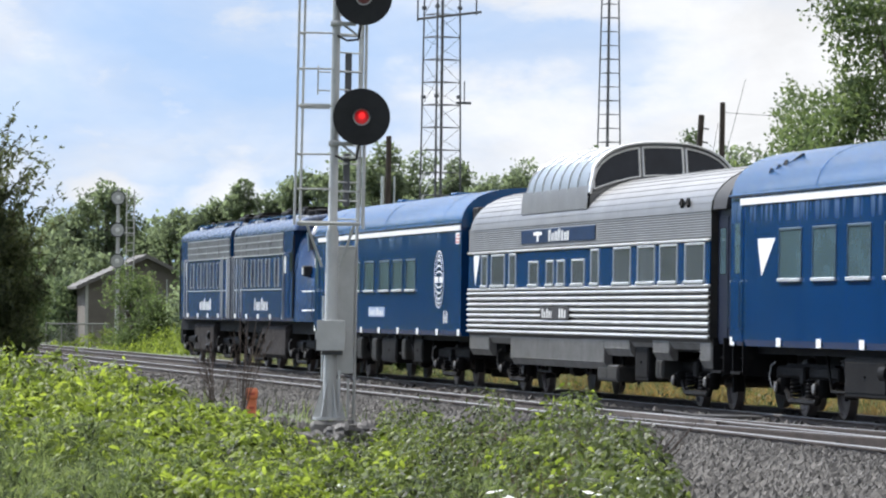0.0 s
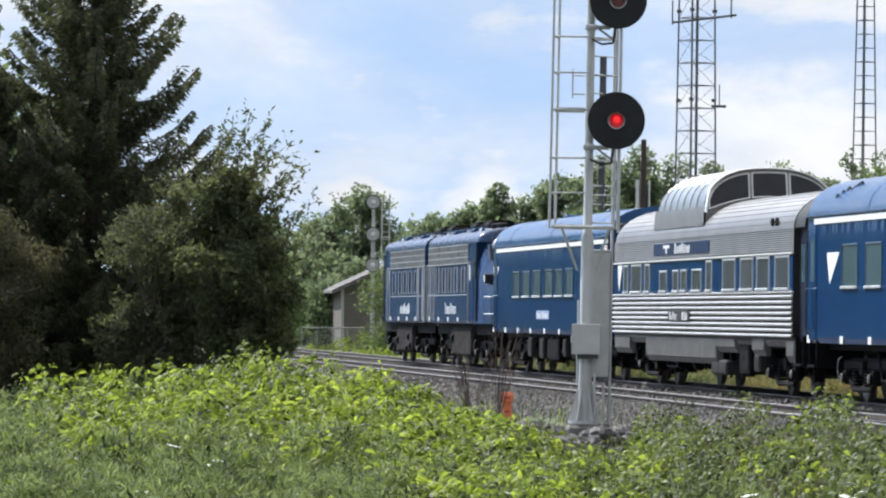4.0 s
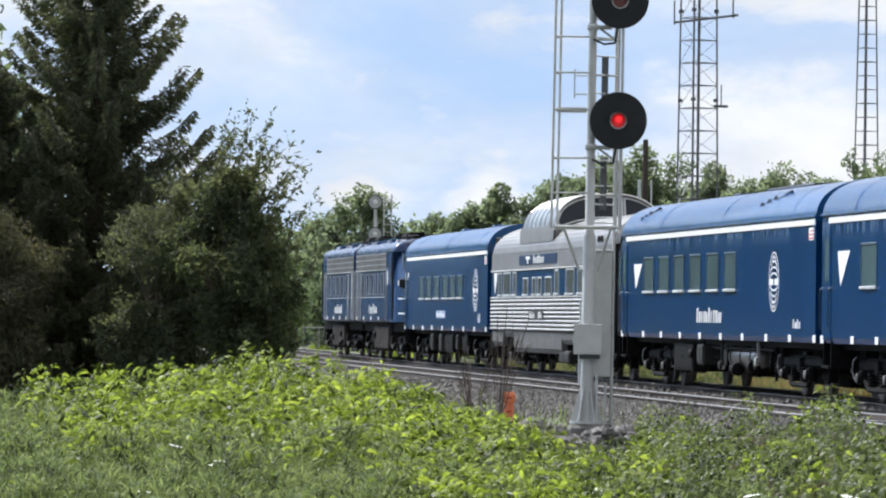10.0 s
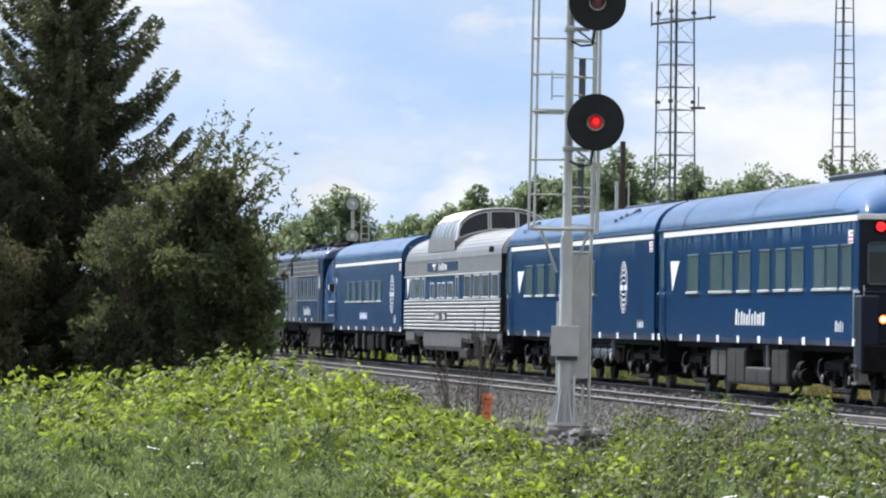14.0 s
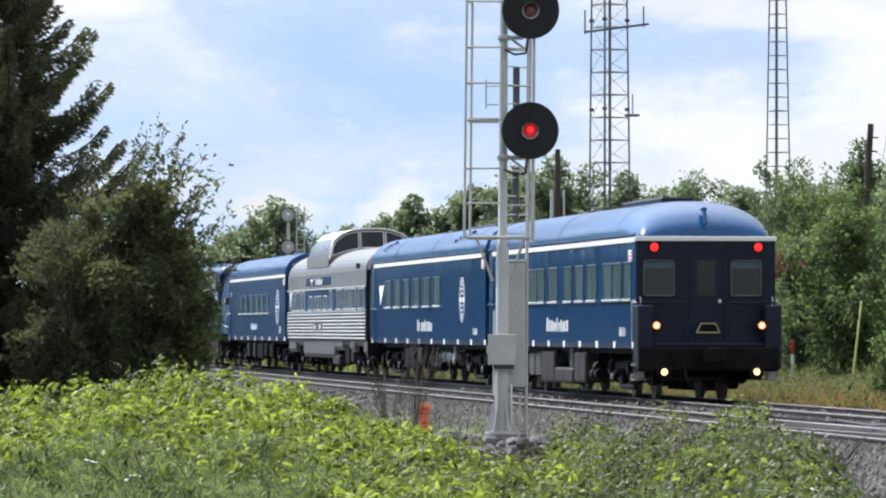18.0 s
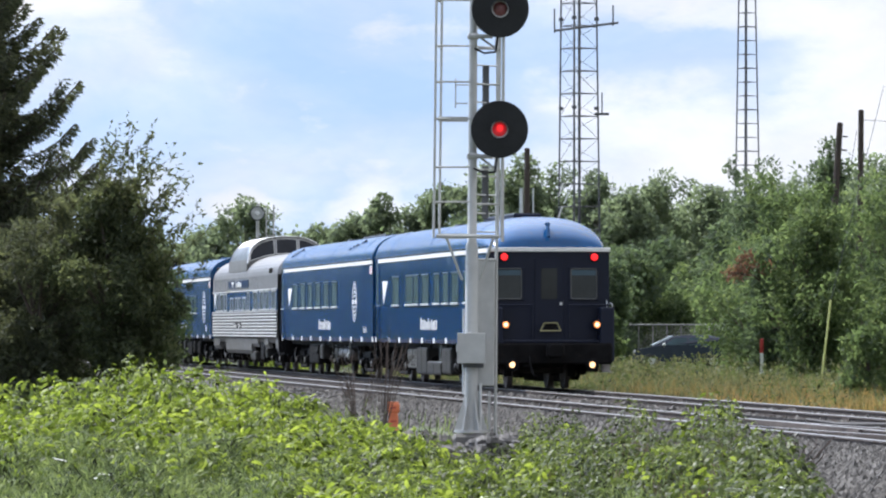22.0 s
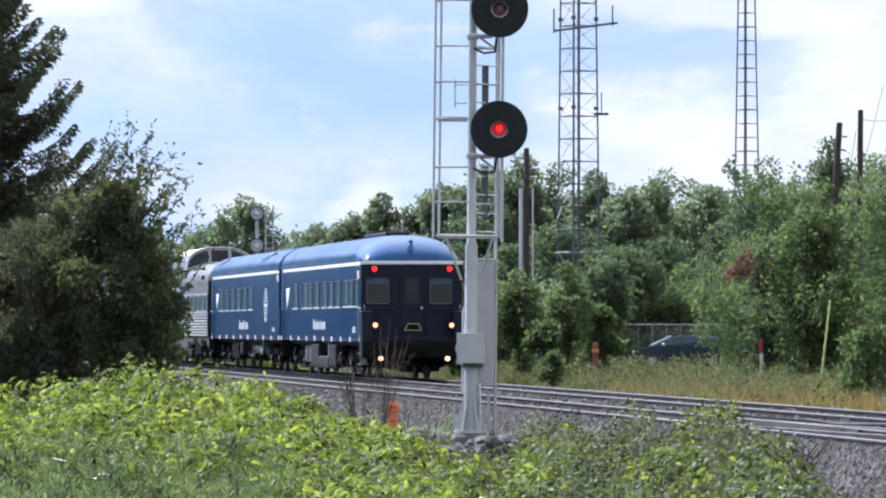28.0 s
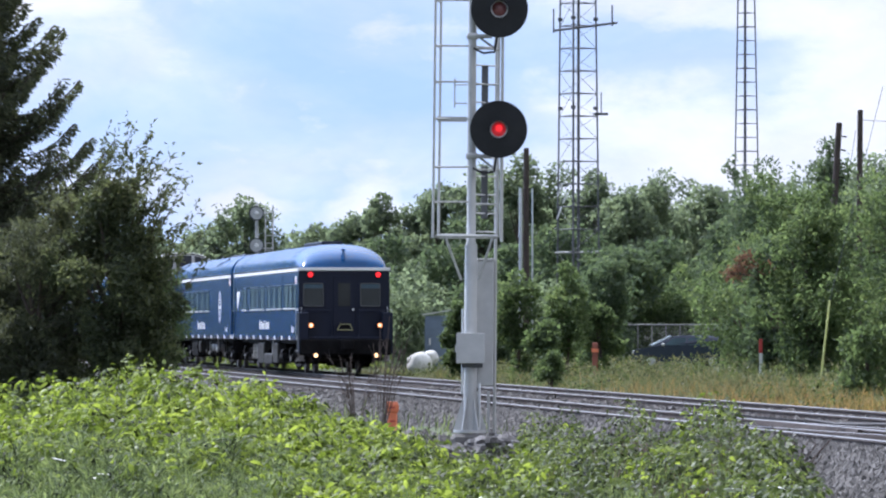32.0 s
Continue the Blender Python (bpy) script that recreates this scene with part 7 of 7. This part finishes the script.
# taller trees north-west, hidden from view, added as dark reflections for the car sides
for i in range(20):
    wide(-30 - 4.6 * (i % 10), 205 + 8 * (i % 10) + 45 * (i // 10), -0.5, 15 + (i * 5 % 4), 9.0, 400 + i, M_CROWN2, 2600, 0.62, "unseen tall leafy tree west of the line, added for reflections", low=0.02, clumps=30, fat=1.25)
for i in range(11):
    near = i < 4
    wide(-18.5 - 2.6 * i if near else -30 - 4.0 * (i - 4), 335 - 2 * i, -0.5, 7.8 if near else 15 + i % 3, 4.6 if near else 8.0, 440 + i, M_CROWN2, 3000, 0.4 if near else 0.6, "unseen leafy tree west of the line, added for reflections", low=0.02, clumps=30, fat=1.25)
# broken clump behind the line to the east
for i, (x, y, h, w, mat, lab) in enumerate((
        (18.9, 160, 15.5, 8.6, M_CROWN, "tall broad-leaved tree beyond the track"), (13.9, 152, 6.6, 4.8, M_CROWN, "bushy green tree beyond the track"), (11.2, 158, 5.4, 3.8, M_CROWN, "bushy green tree beyond the track"),
        (10.95, 172, 4.8, 3.0, M_CROWN2, "dark bushy tree beyond the grass"), (13.4, 215, 8.8, 4.4, M_CROWN2, "slender tree standing above the bushes"), (15.6, 210, 9.4, 2.8, M_CROWN2, "slender tree standing above the bushes"), (12.3, 178, 6.4, 5.0, M_CROWN, "bushy green tree beyond the track"),
        (16.3, 168, 9.2, 5.6, M_CROWN, "bushy green tree beyond the track"), (6.7, 215, 4.6, 2.6, M_CROWN2, "dark bushy tree beyond the grass"))):
    crown = wide(x, y, -0.4, h, w, 90 + i, mat, 36000 if h > 14 else 17000 if y < 190 else 9000, 0.19 if h > 14 else 0.16 if y < 190 else 0.19, lab, clumps=46, low=0.04, sprays=22, fat=0.80, slim=0.5)
    if i == 3:
        # a dead limb with rust-brown leaves on the side of the dark tree
        rng = np.random.default_rng(77)
        pts = crown_points(rng, 420, [(-1.35, -1.5, 3.55, 0.42, 0.3, 0.26), (-0.9, -1.55, 4.0, 0.5, 0.3, 0.3), (-0.3, -1.5, 3.75, 0.3, 0.25, 0.2)])
        limb = part("dead_limb", Geo().path([(0, 0, 2.8), (-0.7, -1.2, 3.5), (-1.5, -1.55, 3.6)], 0.03, 5).path([(-0.5, -0.9, 3.3), (-0.7, -1.5, 4.2)], 0.02, 5), M_BARK, crown)
        part("dead_leaves", leaf_cloud("dead_leaves", pts, 0.17, M_DEADLEAF, rng, 0.45, 0.3), M_DEADLEAF, limb, "withered rust-brown leaves")
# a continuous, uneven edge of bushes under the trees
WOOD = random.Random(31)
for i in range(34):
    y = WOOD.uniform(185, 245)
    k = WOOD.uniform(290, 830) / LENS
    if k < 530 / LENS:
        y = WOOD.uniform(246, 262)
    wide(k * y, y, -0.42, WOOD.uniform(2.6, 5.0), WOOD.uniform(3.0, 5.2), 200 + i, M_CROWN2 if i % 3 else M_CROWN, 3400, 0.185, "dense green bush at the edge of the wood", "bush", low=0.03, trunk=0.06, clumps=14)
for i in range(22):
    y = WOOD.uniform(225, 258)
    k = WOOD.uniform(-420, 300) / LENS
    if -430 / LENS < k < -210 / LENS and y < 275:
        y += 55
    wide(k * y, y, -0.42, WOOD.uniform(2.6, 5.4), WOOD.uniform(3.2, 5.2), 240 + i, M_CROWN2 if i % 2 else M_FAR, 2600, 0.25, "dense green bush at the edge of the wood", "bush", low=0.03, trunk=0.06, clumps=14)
# bushes close behind the train's track
for i, (x, y, h, w) in enumerate(((2.45, 170, 3.7, 1.9), (4.1, 172, 4.0, 2.1), (0.55, 176, 2.7, 1.4), (5.3, 176, 2.6, 1.6), (3.2, 160, 1.9, 1.3), (-8.35, 250, 4.1, 3.6), (-6.9, 247, 2.4, 3.2))):
    wide(x, y, -0.42, h, w, 120 + i, M_CROWN, 3600, 0.15, "rounded bush behind the track", "bush", low=0.04, trunk=0.06)
wide(9.75, 119.5, -0.42, 1.85, 1.8, 131, M_CROWN, 4200, 0.11, "leafy bush in the grass beyond the track", "bush", low=0.03, trunk=0.04, clumps=20, fat=0.8)
wide(2.85, 136.0, -0.42, 1.15, 0.8, 132, M_CROWN, 1500, 0.10, "small leafy bush at the edge of the ballast", "bush", low=0.03, trunk=0.03, clumps=12)
# trees at the near side of the line, to the west
broadleaf("tree", "slender-leaved small tree beside the spruce", -7.05, 112, G, 5.1, 3.2, 21, M_THICKET, 22000, 0.14, low=0.13, group="trees by the near track", clumps=34, sprays=38, toward=(0.60, 0, 0.62), twig=0.026, slim=0.40, reach=0.085, fat=0.70)
broadleaf("bush", "light-leaved bush at the edge of the dark trees", -6.5, 116.5, G, 3.3, 1.8, 27, M_CROWN, 8000, 0.12, low=0.36, group="trees by the near track", clumps=24, sprays=12, slim=0.45, trunk=0.06)
broadleaf("tree", "dark bush under the spruce", -8.8, 113, G, 4.3, 4.0, 22, M_SPRUCE, 19000, 0.15, low=0.03, group="trees by the near track", clumps=46, sprays=44, fat=0.62, slim=0.34, twig=0.04, reach=0.06)
broadleaf("tree", "brownish tangled bush by the spruce", -12.7, 113.5, G, 4.3, 4.0, 23, M_BROWNLEAF, 15000, 0.15, low=0.03, group="trees by the near track", clumps=44, sprays=44, fat=0.62, slim=0.30, twig=0.04, reach=0.06)
spruce(-13.3, 117.0, G, 8.0, 5.8, 12)


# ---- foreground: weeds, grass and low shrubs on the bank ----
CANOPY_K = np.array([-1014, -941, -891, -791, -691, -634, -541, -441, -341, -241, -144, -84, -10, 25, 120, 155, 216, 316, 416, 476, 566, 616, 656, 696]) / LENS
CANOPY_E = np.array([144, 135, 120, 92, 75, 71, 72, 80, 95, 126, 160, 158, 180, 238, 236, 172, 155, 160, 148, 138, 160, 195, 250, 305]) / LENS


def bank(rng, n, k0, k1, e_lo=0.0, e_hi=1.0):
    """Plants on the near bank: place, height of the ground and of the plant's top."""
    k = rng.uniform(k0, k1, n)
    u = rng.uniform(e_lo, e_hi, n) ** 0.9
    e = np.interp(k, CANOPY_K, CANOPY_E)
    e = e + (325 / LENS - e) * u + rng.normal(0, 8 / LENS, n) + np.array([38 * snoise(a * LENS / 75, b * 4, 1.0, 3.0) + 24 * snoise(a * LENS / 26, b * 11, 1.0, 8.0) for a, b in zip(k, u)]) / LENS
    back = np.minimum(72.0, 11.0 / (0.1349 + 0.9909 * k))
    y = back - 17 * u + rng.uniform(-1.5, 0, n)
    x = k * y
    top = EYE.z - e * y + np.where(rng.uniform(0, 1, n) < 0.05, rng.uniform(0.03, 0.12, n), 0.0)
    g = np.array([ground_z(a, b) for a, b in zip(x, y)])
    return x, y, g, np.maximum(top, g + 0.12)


def thicket(name, label, seed, n, k0, k1, mat, leaf, per, aspect=0.55, e_lo=0.0, e_hi=1.0, spread=0.16, category="weeds", keep=None, rise=-0.25, sag=0.35, tall=0.0):
    rng = np.random.default_rng(seed)
    x, y, g, top = bank(rng, n, k0, k1, e_lo, e_hi)
    if keep is not None:
        m = keep(x, y)
        x, y, g, top = x[m], y[m], g[m], top[m]
        n = len(x)
    top = top + tall
    f = 1 - rng.uniform(0, 1, (n, per)) ** 1.6 * 0.75
    z = g[:, None] + (top - g)[:, None] * f
    a = rng.uniform(0, 6.28, (n, per))
    r = spread * (0.3 + 0.7 * rng.uniform(0, 1, (n, per)))
    px, py = x[:, None] + np.cos(a) * r, y[:, None] + np.sin(a) * r
    pos = np.stack([px, py, z], -1).reshape(-1, 3)
    ax = np.stack([np.cos(a), np.sin(a), np.full_like(a, rise)], -1).reshape(-1, 3)
    ob = tagged(new(name, blade_cloud(name, pos, leaf, mat, rng, ax, aspect, sag=sag)), label, category, kind="stuff")
    st = Geo()
    for i in range(0, n, 3):
        st.tube((x[i], y[i], g[i] - 0.05), (x[i] + 0.04, y[i], top[i] - 0.03), 0.008, 0.004, 4, False)
    part("stems", st, M_STEM, ob)
    return ob


def blades(name, label, seed, n, k0, k1, mat, height, e_lo=0.0, e_hi=1.0, width=0.012, place=None):
    """Grass: bent two-piece blades."""
    rng = np.random.default_rng(seed)
    x, y, g, top = bank(rng, n, k0, k1, e_lo, e_hi) if place is None else place(rng, n)
    n = len(x)
    h = np.maximum(top - g, 0.1) if place is None else top - g
    b = rng.uniform(0.45, 1.0, n)
    base = np.stack([x, y, g + h * (1 - b) * (0.8 if place is None else 0)], 1)
    a = rng.uniform(0, 6.28, n)
    lean = np.stack([np.cos(a), np.sin(a), np.zeros(n)], 1) * (rng.uniform(0.02, 0.35, n) * height)[:, None]
    side = np.stack([rng.uniform(0.6, 1, n), rng.uniform(-0.5, 0.5, n), np.zeros(n)], 1) * width
    up = np.zeros((n, 3)); up[:, 2] = h * b
    v = np.stack([base - side, base + side, base + up * 0.55 + lean * 0.35 + side * 0.7, base + up * 0.55 + lean * 0.35 - side * 0.7, base + up + lean], 1).reshape(-1, 3)
    i = np.arange(n)[:, None] * 5
    f = np.concatenate([i + [[0, 1, 2]], i + [[0, 2, 3]], i + [[3, 2, 4]]], 1).reshape(-1, 3)
    return tagged(new(name, fast_mesh(name, v, f, mat)), label, "grass", kind="stuff")


M_STALK = paint("dry_stalk", (0.21, 0.15, 0.10), 0.9, var=0.3, per="island")
M_STEM = paint("green_stem", (0.10, 0.13, 0.045), 0.8, var=0.3)
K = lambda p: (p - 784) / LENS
patchy = lambda f, cut, seed: (lambda x, y: np.array([snoise(a, b * 0.5, f, seed) + 0.5 * snoise(a, b * 0.5, f * 3, seed) > cut for a, b in zip(x, y)]))
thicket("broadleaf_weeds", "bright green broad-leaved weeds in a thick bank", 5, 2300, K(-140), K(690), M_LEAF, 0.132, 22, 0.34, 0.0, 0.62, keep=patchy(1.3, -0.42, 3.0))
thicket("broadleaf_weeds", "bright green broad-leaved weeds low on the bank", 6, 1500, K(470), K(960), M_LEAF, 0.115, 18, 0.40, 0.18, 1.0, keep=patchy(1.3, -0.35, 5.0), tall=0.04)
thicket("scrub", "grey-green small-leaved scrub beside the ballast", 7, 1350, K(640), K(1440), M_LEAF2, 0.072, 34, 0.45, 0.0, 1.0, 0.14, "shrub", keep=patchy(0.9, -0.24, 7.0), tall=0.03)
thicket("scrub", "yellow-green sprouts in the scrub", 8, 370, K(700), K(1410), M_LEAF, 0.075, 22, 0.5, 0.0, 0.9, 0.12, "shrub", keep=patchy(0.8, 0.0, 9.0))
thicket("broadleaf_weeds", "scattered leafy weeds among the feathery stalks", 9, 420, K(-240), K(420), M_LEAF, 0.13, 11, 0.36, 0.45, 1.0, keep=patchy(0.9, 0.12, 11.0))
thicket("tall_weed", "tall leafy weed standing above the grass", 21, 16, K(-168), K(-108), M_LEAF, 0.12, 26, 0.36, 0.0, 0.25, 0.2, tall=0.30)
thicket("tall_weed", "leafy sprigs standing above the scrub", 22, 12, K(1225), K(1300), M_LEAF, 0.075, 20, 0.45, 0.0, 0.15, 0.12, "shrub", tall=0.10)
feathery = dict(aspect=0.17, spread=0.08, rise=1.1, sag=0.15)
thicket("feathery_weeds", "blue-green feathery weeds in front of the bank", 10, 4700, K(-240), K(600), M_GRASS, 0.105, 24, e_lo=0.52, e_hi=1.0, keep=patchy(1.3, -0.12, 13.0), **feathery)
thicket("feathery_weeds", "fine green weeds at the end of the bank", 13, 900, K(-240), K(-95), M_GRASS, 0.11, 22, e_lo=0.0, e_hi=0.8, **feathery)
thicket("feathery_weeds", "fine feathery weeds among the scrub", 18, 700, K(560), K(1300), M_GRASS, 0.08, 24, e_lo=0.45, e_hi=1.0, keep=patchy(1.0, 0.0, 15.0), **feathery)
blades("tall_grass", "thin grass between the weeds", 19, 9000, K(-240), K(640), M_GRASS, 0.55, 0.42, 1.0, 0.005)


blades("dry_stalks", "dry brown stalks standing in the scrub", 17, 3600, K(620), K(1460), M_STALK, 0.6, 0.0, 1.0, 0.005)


def verge(rng, n):
    s, l = rng.uniform(-60, 90, n), -rng.uniform(2.9, 14, n)
    p = np.array(TRK)
    x, y = p[0, 0] * s + p[0, 1] * l + p[0, 3], p[1, 0] * s + p[1, 1] * l + p[1, 3]
    g = np.array([ground_z(a, b) for a, b in zip(x, y)])
    return x, y, g, g + rng.uniform(0.22, 0.70, n) * np.clip((-l - 2.0) / 3, 0.35, 1)


def dry_strip(rng, n):
    """Dry grass close to the ballast, in patches."""
    s, l = rng.uniform(-60, 40, n), -2.9 - 5.0 * rng.uniform(0, 1, n) ** 1.4
    m = np.array([snoise(a, b, 0.16, 4.0) + 0.4 * snoise(a, b, 0.6, 4.0) > 0.22 for a, b in zip(s, l)])
    s, l = s[m], l[m]
    p = np.array(TRK)
    x, y = p[0, 0] * s + p[0, 1] * l + p[0, 3], p[1, 0] * s + p[1, 1] * l + p[1, 3]
    g = np.array([ground_z(a, b) for a, b in zip(x, y)])
    return x, y, g, g + rng.uniform(0.3, 0.75, len(s))


blades("verge_grass", "tall mixed grass behind the tracks", 14, 52000, 0, 0, M_VERGE, 1.3, place=verge, width=0.013)
blades("dry_verge_grass", "patches of dry yellow grass behind the tracks", 15, 4500, 0, 0, M_DRY, 1.2, place=lambda r, n: verge(r, n), width=0.011)
blades("dry_verge_grass", "orange dry grass along the far ballast edge", 20, 9000, 0, 0, M_DRY, 1.3, place=lambda r, n: dry_strip(r, n), width=0.010)


def between(rng, n):
    s, l = rng.uniform(-20, 60, n), rng.uniform(6.2, 10.5, n)
    p = np.array(TRK)
    x, y = p[0, 0] * s + p[0, 1] * l + p[0, 3], p[1, 0] * s + p[1, 1] * l + p[1, 3]
    g = np.array([ground_z(a, b) for a, b in zip(x, y)])
    return x, y, g, g + rng.uniform(0.15, 0.5, n)


blades("trackside_grass", "thin grass at the foot of the ballast", 16, 1800, 0, 0, M_GRASS, 0.5, place=between, width=0.015)


def verge_weeds(name, label, seed, n, mat, leaf, per, hmax, s0=-60, s1=80, l0=3.2, l1=16):
    rng = np.random.default_rng(seed)
    s, l = rng.uniform(s0, s1, n), -rng.uniform(l0, l1, n)
    keep = np.array([snoise(a, b, 0.12, seed) > -0.1 for a, b in zip(s, l)])
    s, l = s[keep], l[keep]
    n = len(s)
    p = np.array(TRK)
    x, y = p[0, 0] * s + p[0, 1] * l + p[0, 3], p[1, 0] * s + p[1, 1] * l + p[1, 3]
    g = np.array([ground_z(a, b) for a, b in zip(x, y)])
    h = rng.uniform(0.35, 1.0, n) * hmax * np.clip((-l - 2.2) / 4, 0.3, 1)
    a = rng.uniform(0, 6.28, (n, per))
    r = 0.2 * rng.uniform(0.2, 1, (n, per))
    z = g[:, None] + h[:, None] * (1 - 0.8 * rng.uniform(0, 1, (n, per)) ** 1.5)
    pos = np.stack([x[:, None] + np.cos(a) * r, y[:, None] + np.sin(a) * r, z], -1).reshape(-1, 3)
    return tagged(new(name, leaf_cloud(name, pos, leaf, mat, rng, 0.4, 0.4)), label, "weeds", kind="stuff")


verge_weeds("verge_weeds", "mixed green weeds behind the tracks", 51, 2600, M_LEAF2, 0.12, 14, 0.85)
verge_weeds("verge_weeds", "grey-green goldenrod stand behind the tracks", 52, 1500, M_VERGE, 0.13, 14, 0.92, l0=5)
verge_weeds("verge_weeds", "bright green weeds before the shed", 54, 620, M_LEAF, 0.16, 16, 1.35, s0=104, s1=150, l0=2.9, l1=8)
verge_weeds("dry_weeds", "rusty dry weeds along the far ballast", 53, 450, M_DRY, 0.12, 14, 0.55, s1=20, l0=2.9, l1=6)


def umbels(seed, n):
    """White flower heads scattered in the weeds."""
    rng = np.random.default_rng(seed)
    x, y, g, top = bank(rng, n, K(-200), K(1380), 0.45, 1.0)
    for i in range(n):
        f = thing("white_flower", "white flat flower head on a thin stalk", "flower", pose(x[i], y[i], top[i] + 0.03, rng.uniform(-20, 20), rng.uniform(-20, 20), 0), group="white flowers")
        h = Geo()
        for j in range(9):
            a, r = j * 2.4, 0.075 * math.sqrt(j / 9)
            h.lathe((r * math.cos(a), r * math.sin(a), 0), (0, 0, 1), [(-0.004, 0.008), (0.005, 0.028), (0.010, 0.006)], 6)
        part("flower_head", h, M_WHITE, f)
        part("stalk", Geo().tube((0, 0, -0.35), (0, 0, 0), 0.004, 0.003, 4, False), M_STEM, f)


umbels(61, 34)


# ---- sleepers, piece by piece ----
def build_ties():
    me = Geo().box(-0.115, 0.115, -1.3, 1.3, -0.34, -0.125, 0.015).mesh("tie", M_TIE)
    plate = Geo().box(-0.09, 0.09, -0.17, 0.17, -0.126, -0.12).box(-0.05, -0.02, 0.08, 0.12, -0.15, -0.125).box(0.02, 0.05, -0.12, -0.08, -0.15, -0.125).mesh("tie_plate", M_RUST)
    for track, l0, n0, n1 in ((TRACK_B, NEAR, -120, 60), (TRACK_A, 0.0, -100, 20)):
        for i in range(n0, n1):
            s = i * 0.53
            t = part("tie", me, None, track, at=pose(s + random.uniform(-0.03, 0.03), l0 + random.uniform(-0.06, 0.06), random.uniform(-0.012, 0.0), 0, 0, random.uniform(-0.8, 0.8)))
    g = Geo()
    for l0 in (0.0, NEAR):
        for i in range(-260, 320):
            if (l0 and -120 <= i < 60) or (not l0 and -100 <= i < 20):
                continue
            g.box(i * 0.53 - 0.115, i * 0.53 + 0.115, l0 - 1.3, l0 + 1.3, -0.34, -0.125)
    far = tagged(part("far_ties", g, M_TIE, TRACK_B), kind="stuff")


build_ties()
motions()
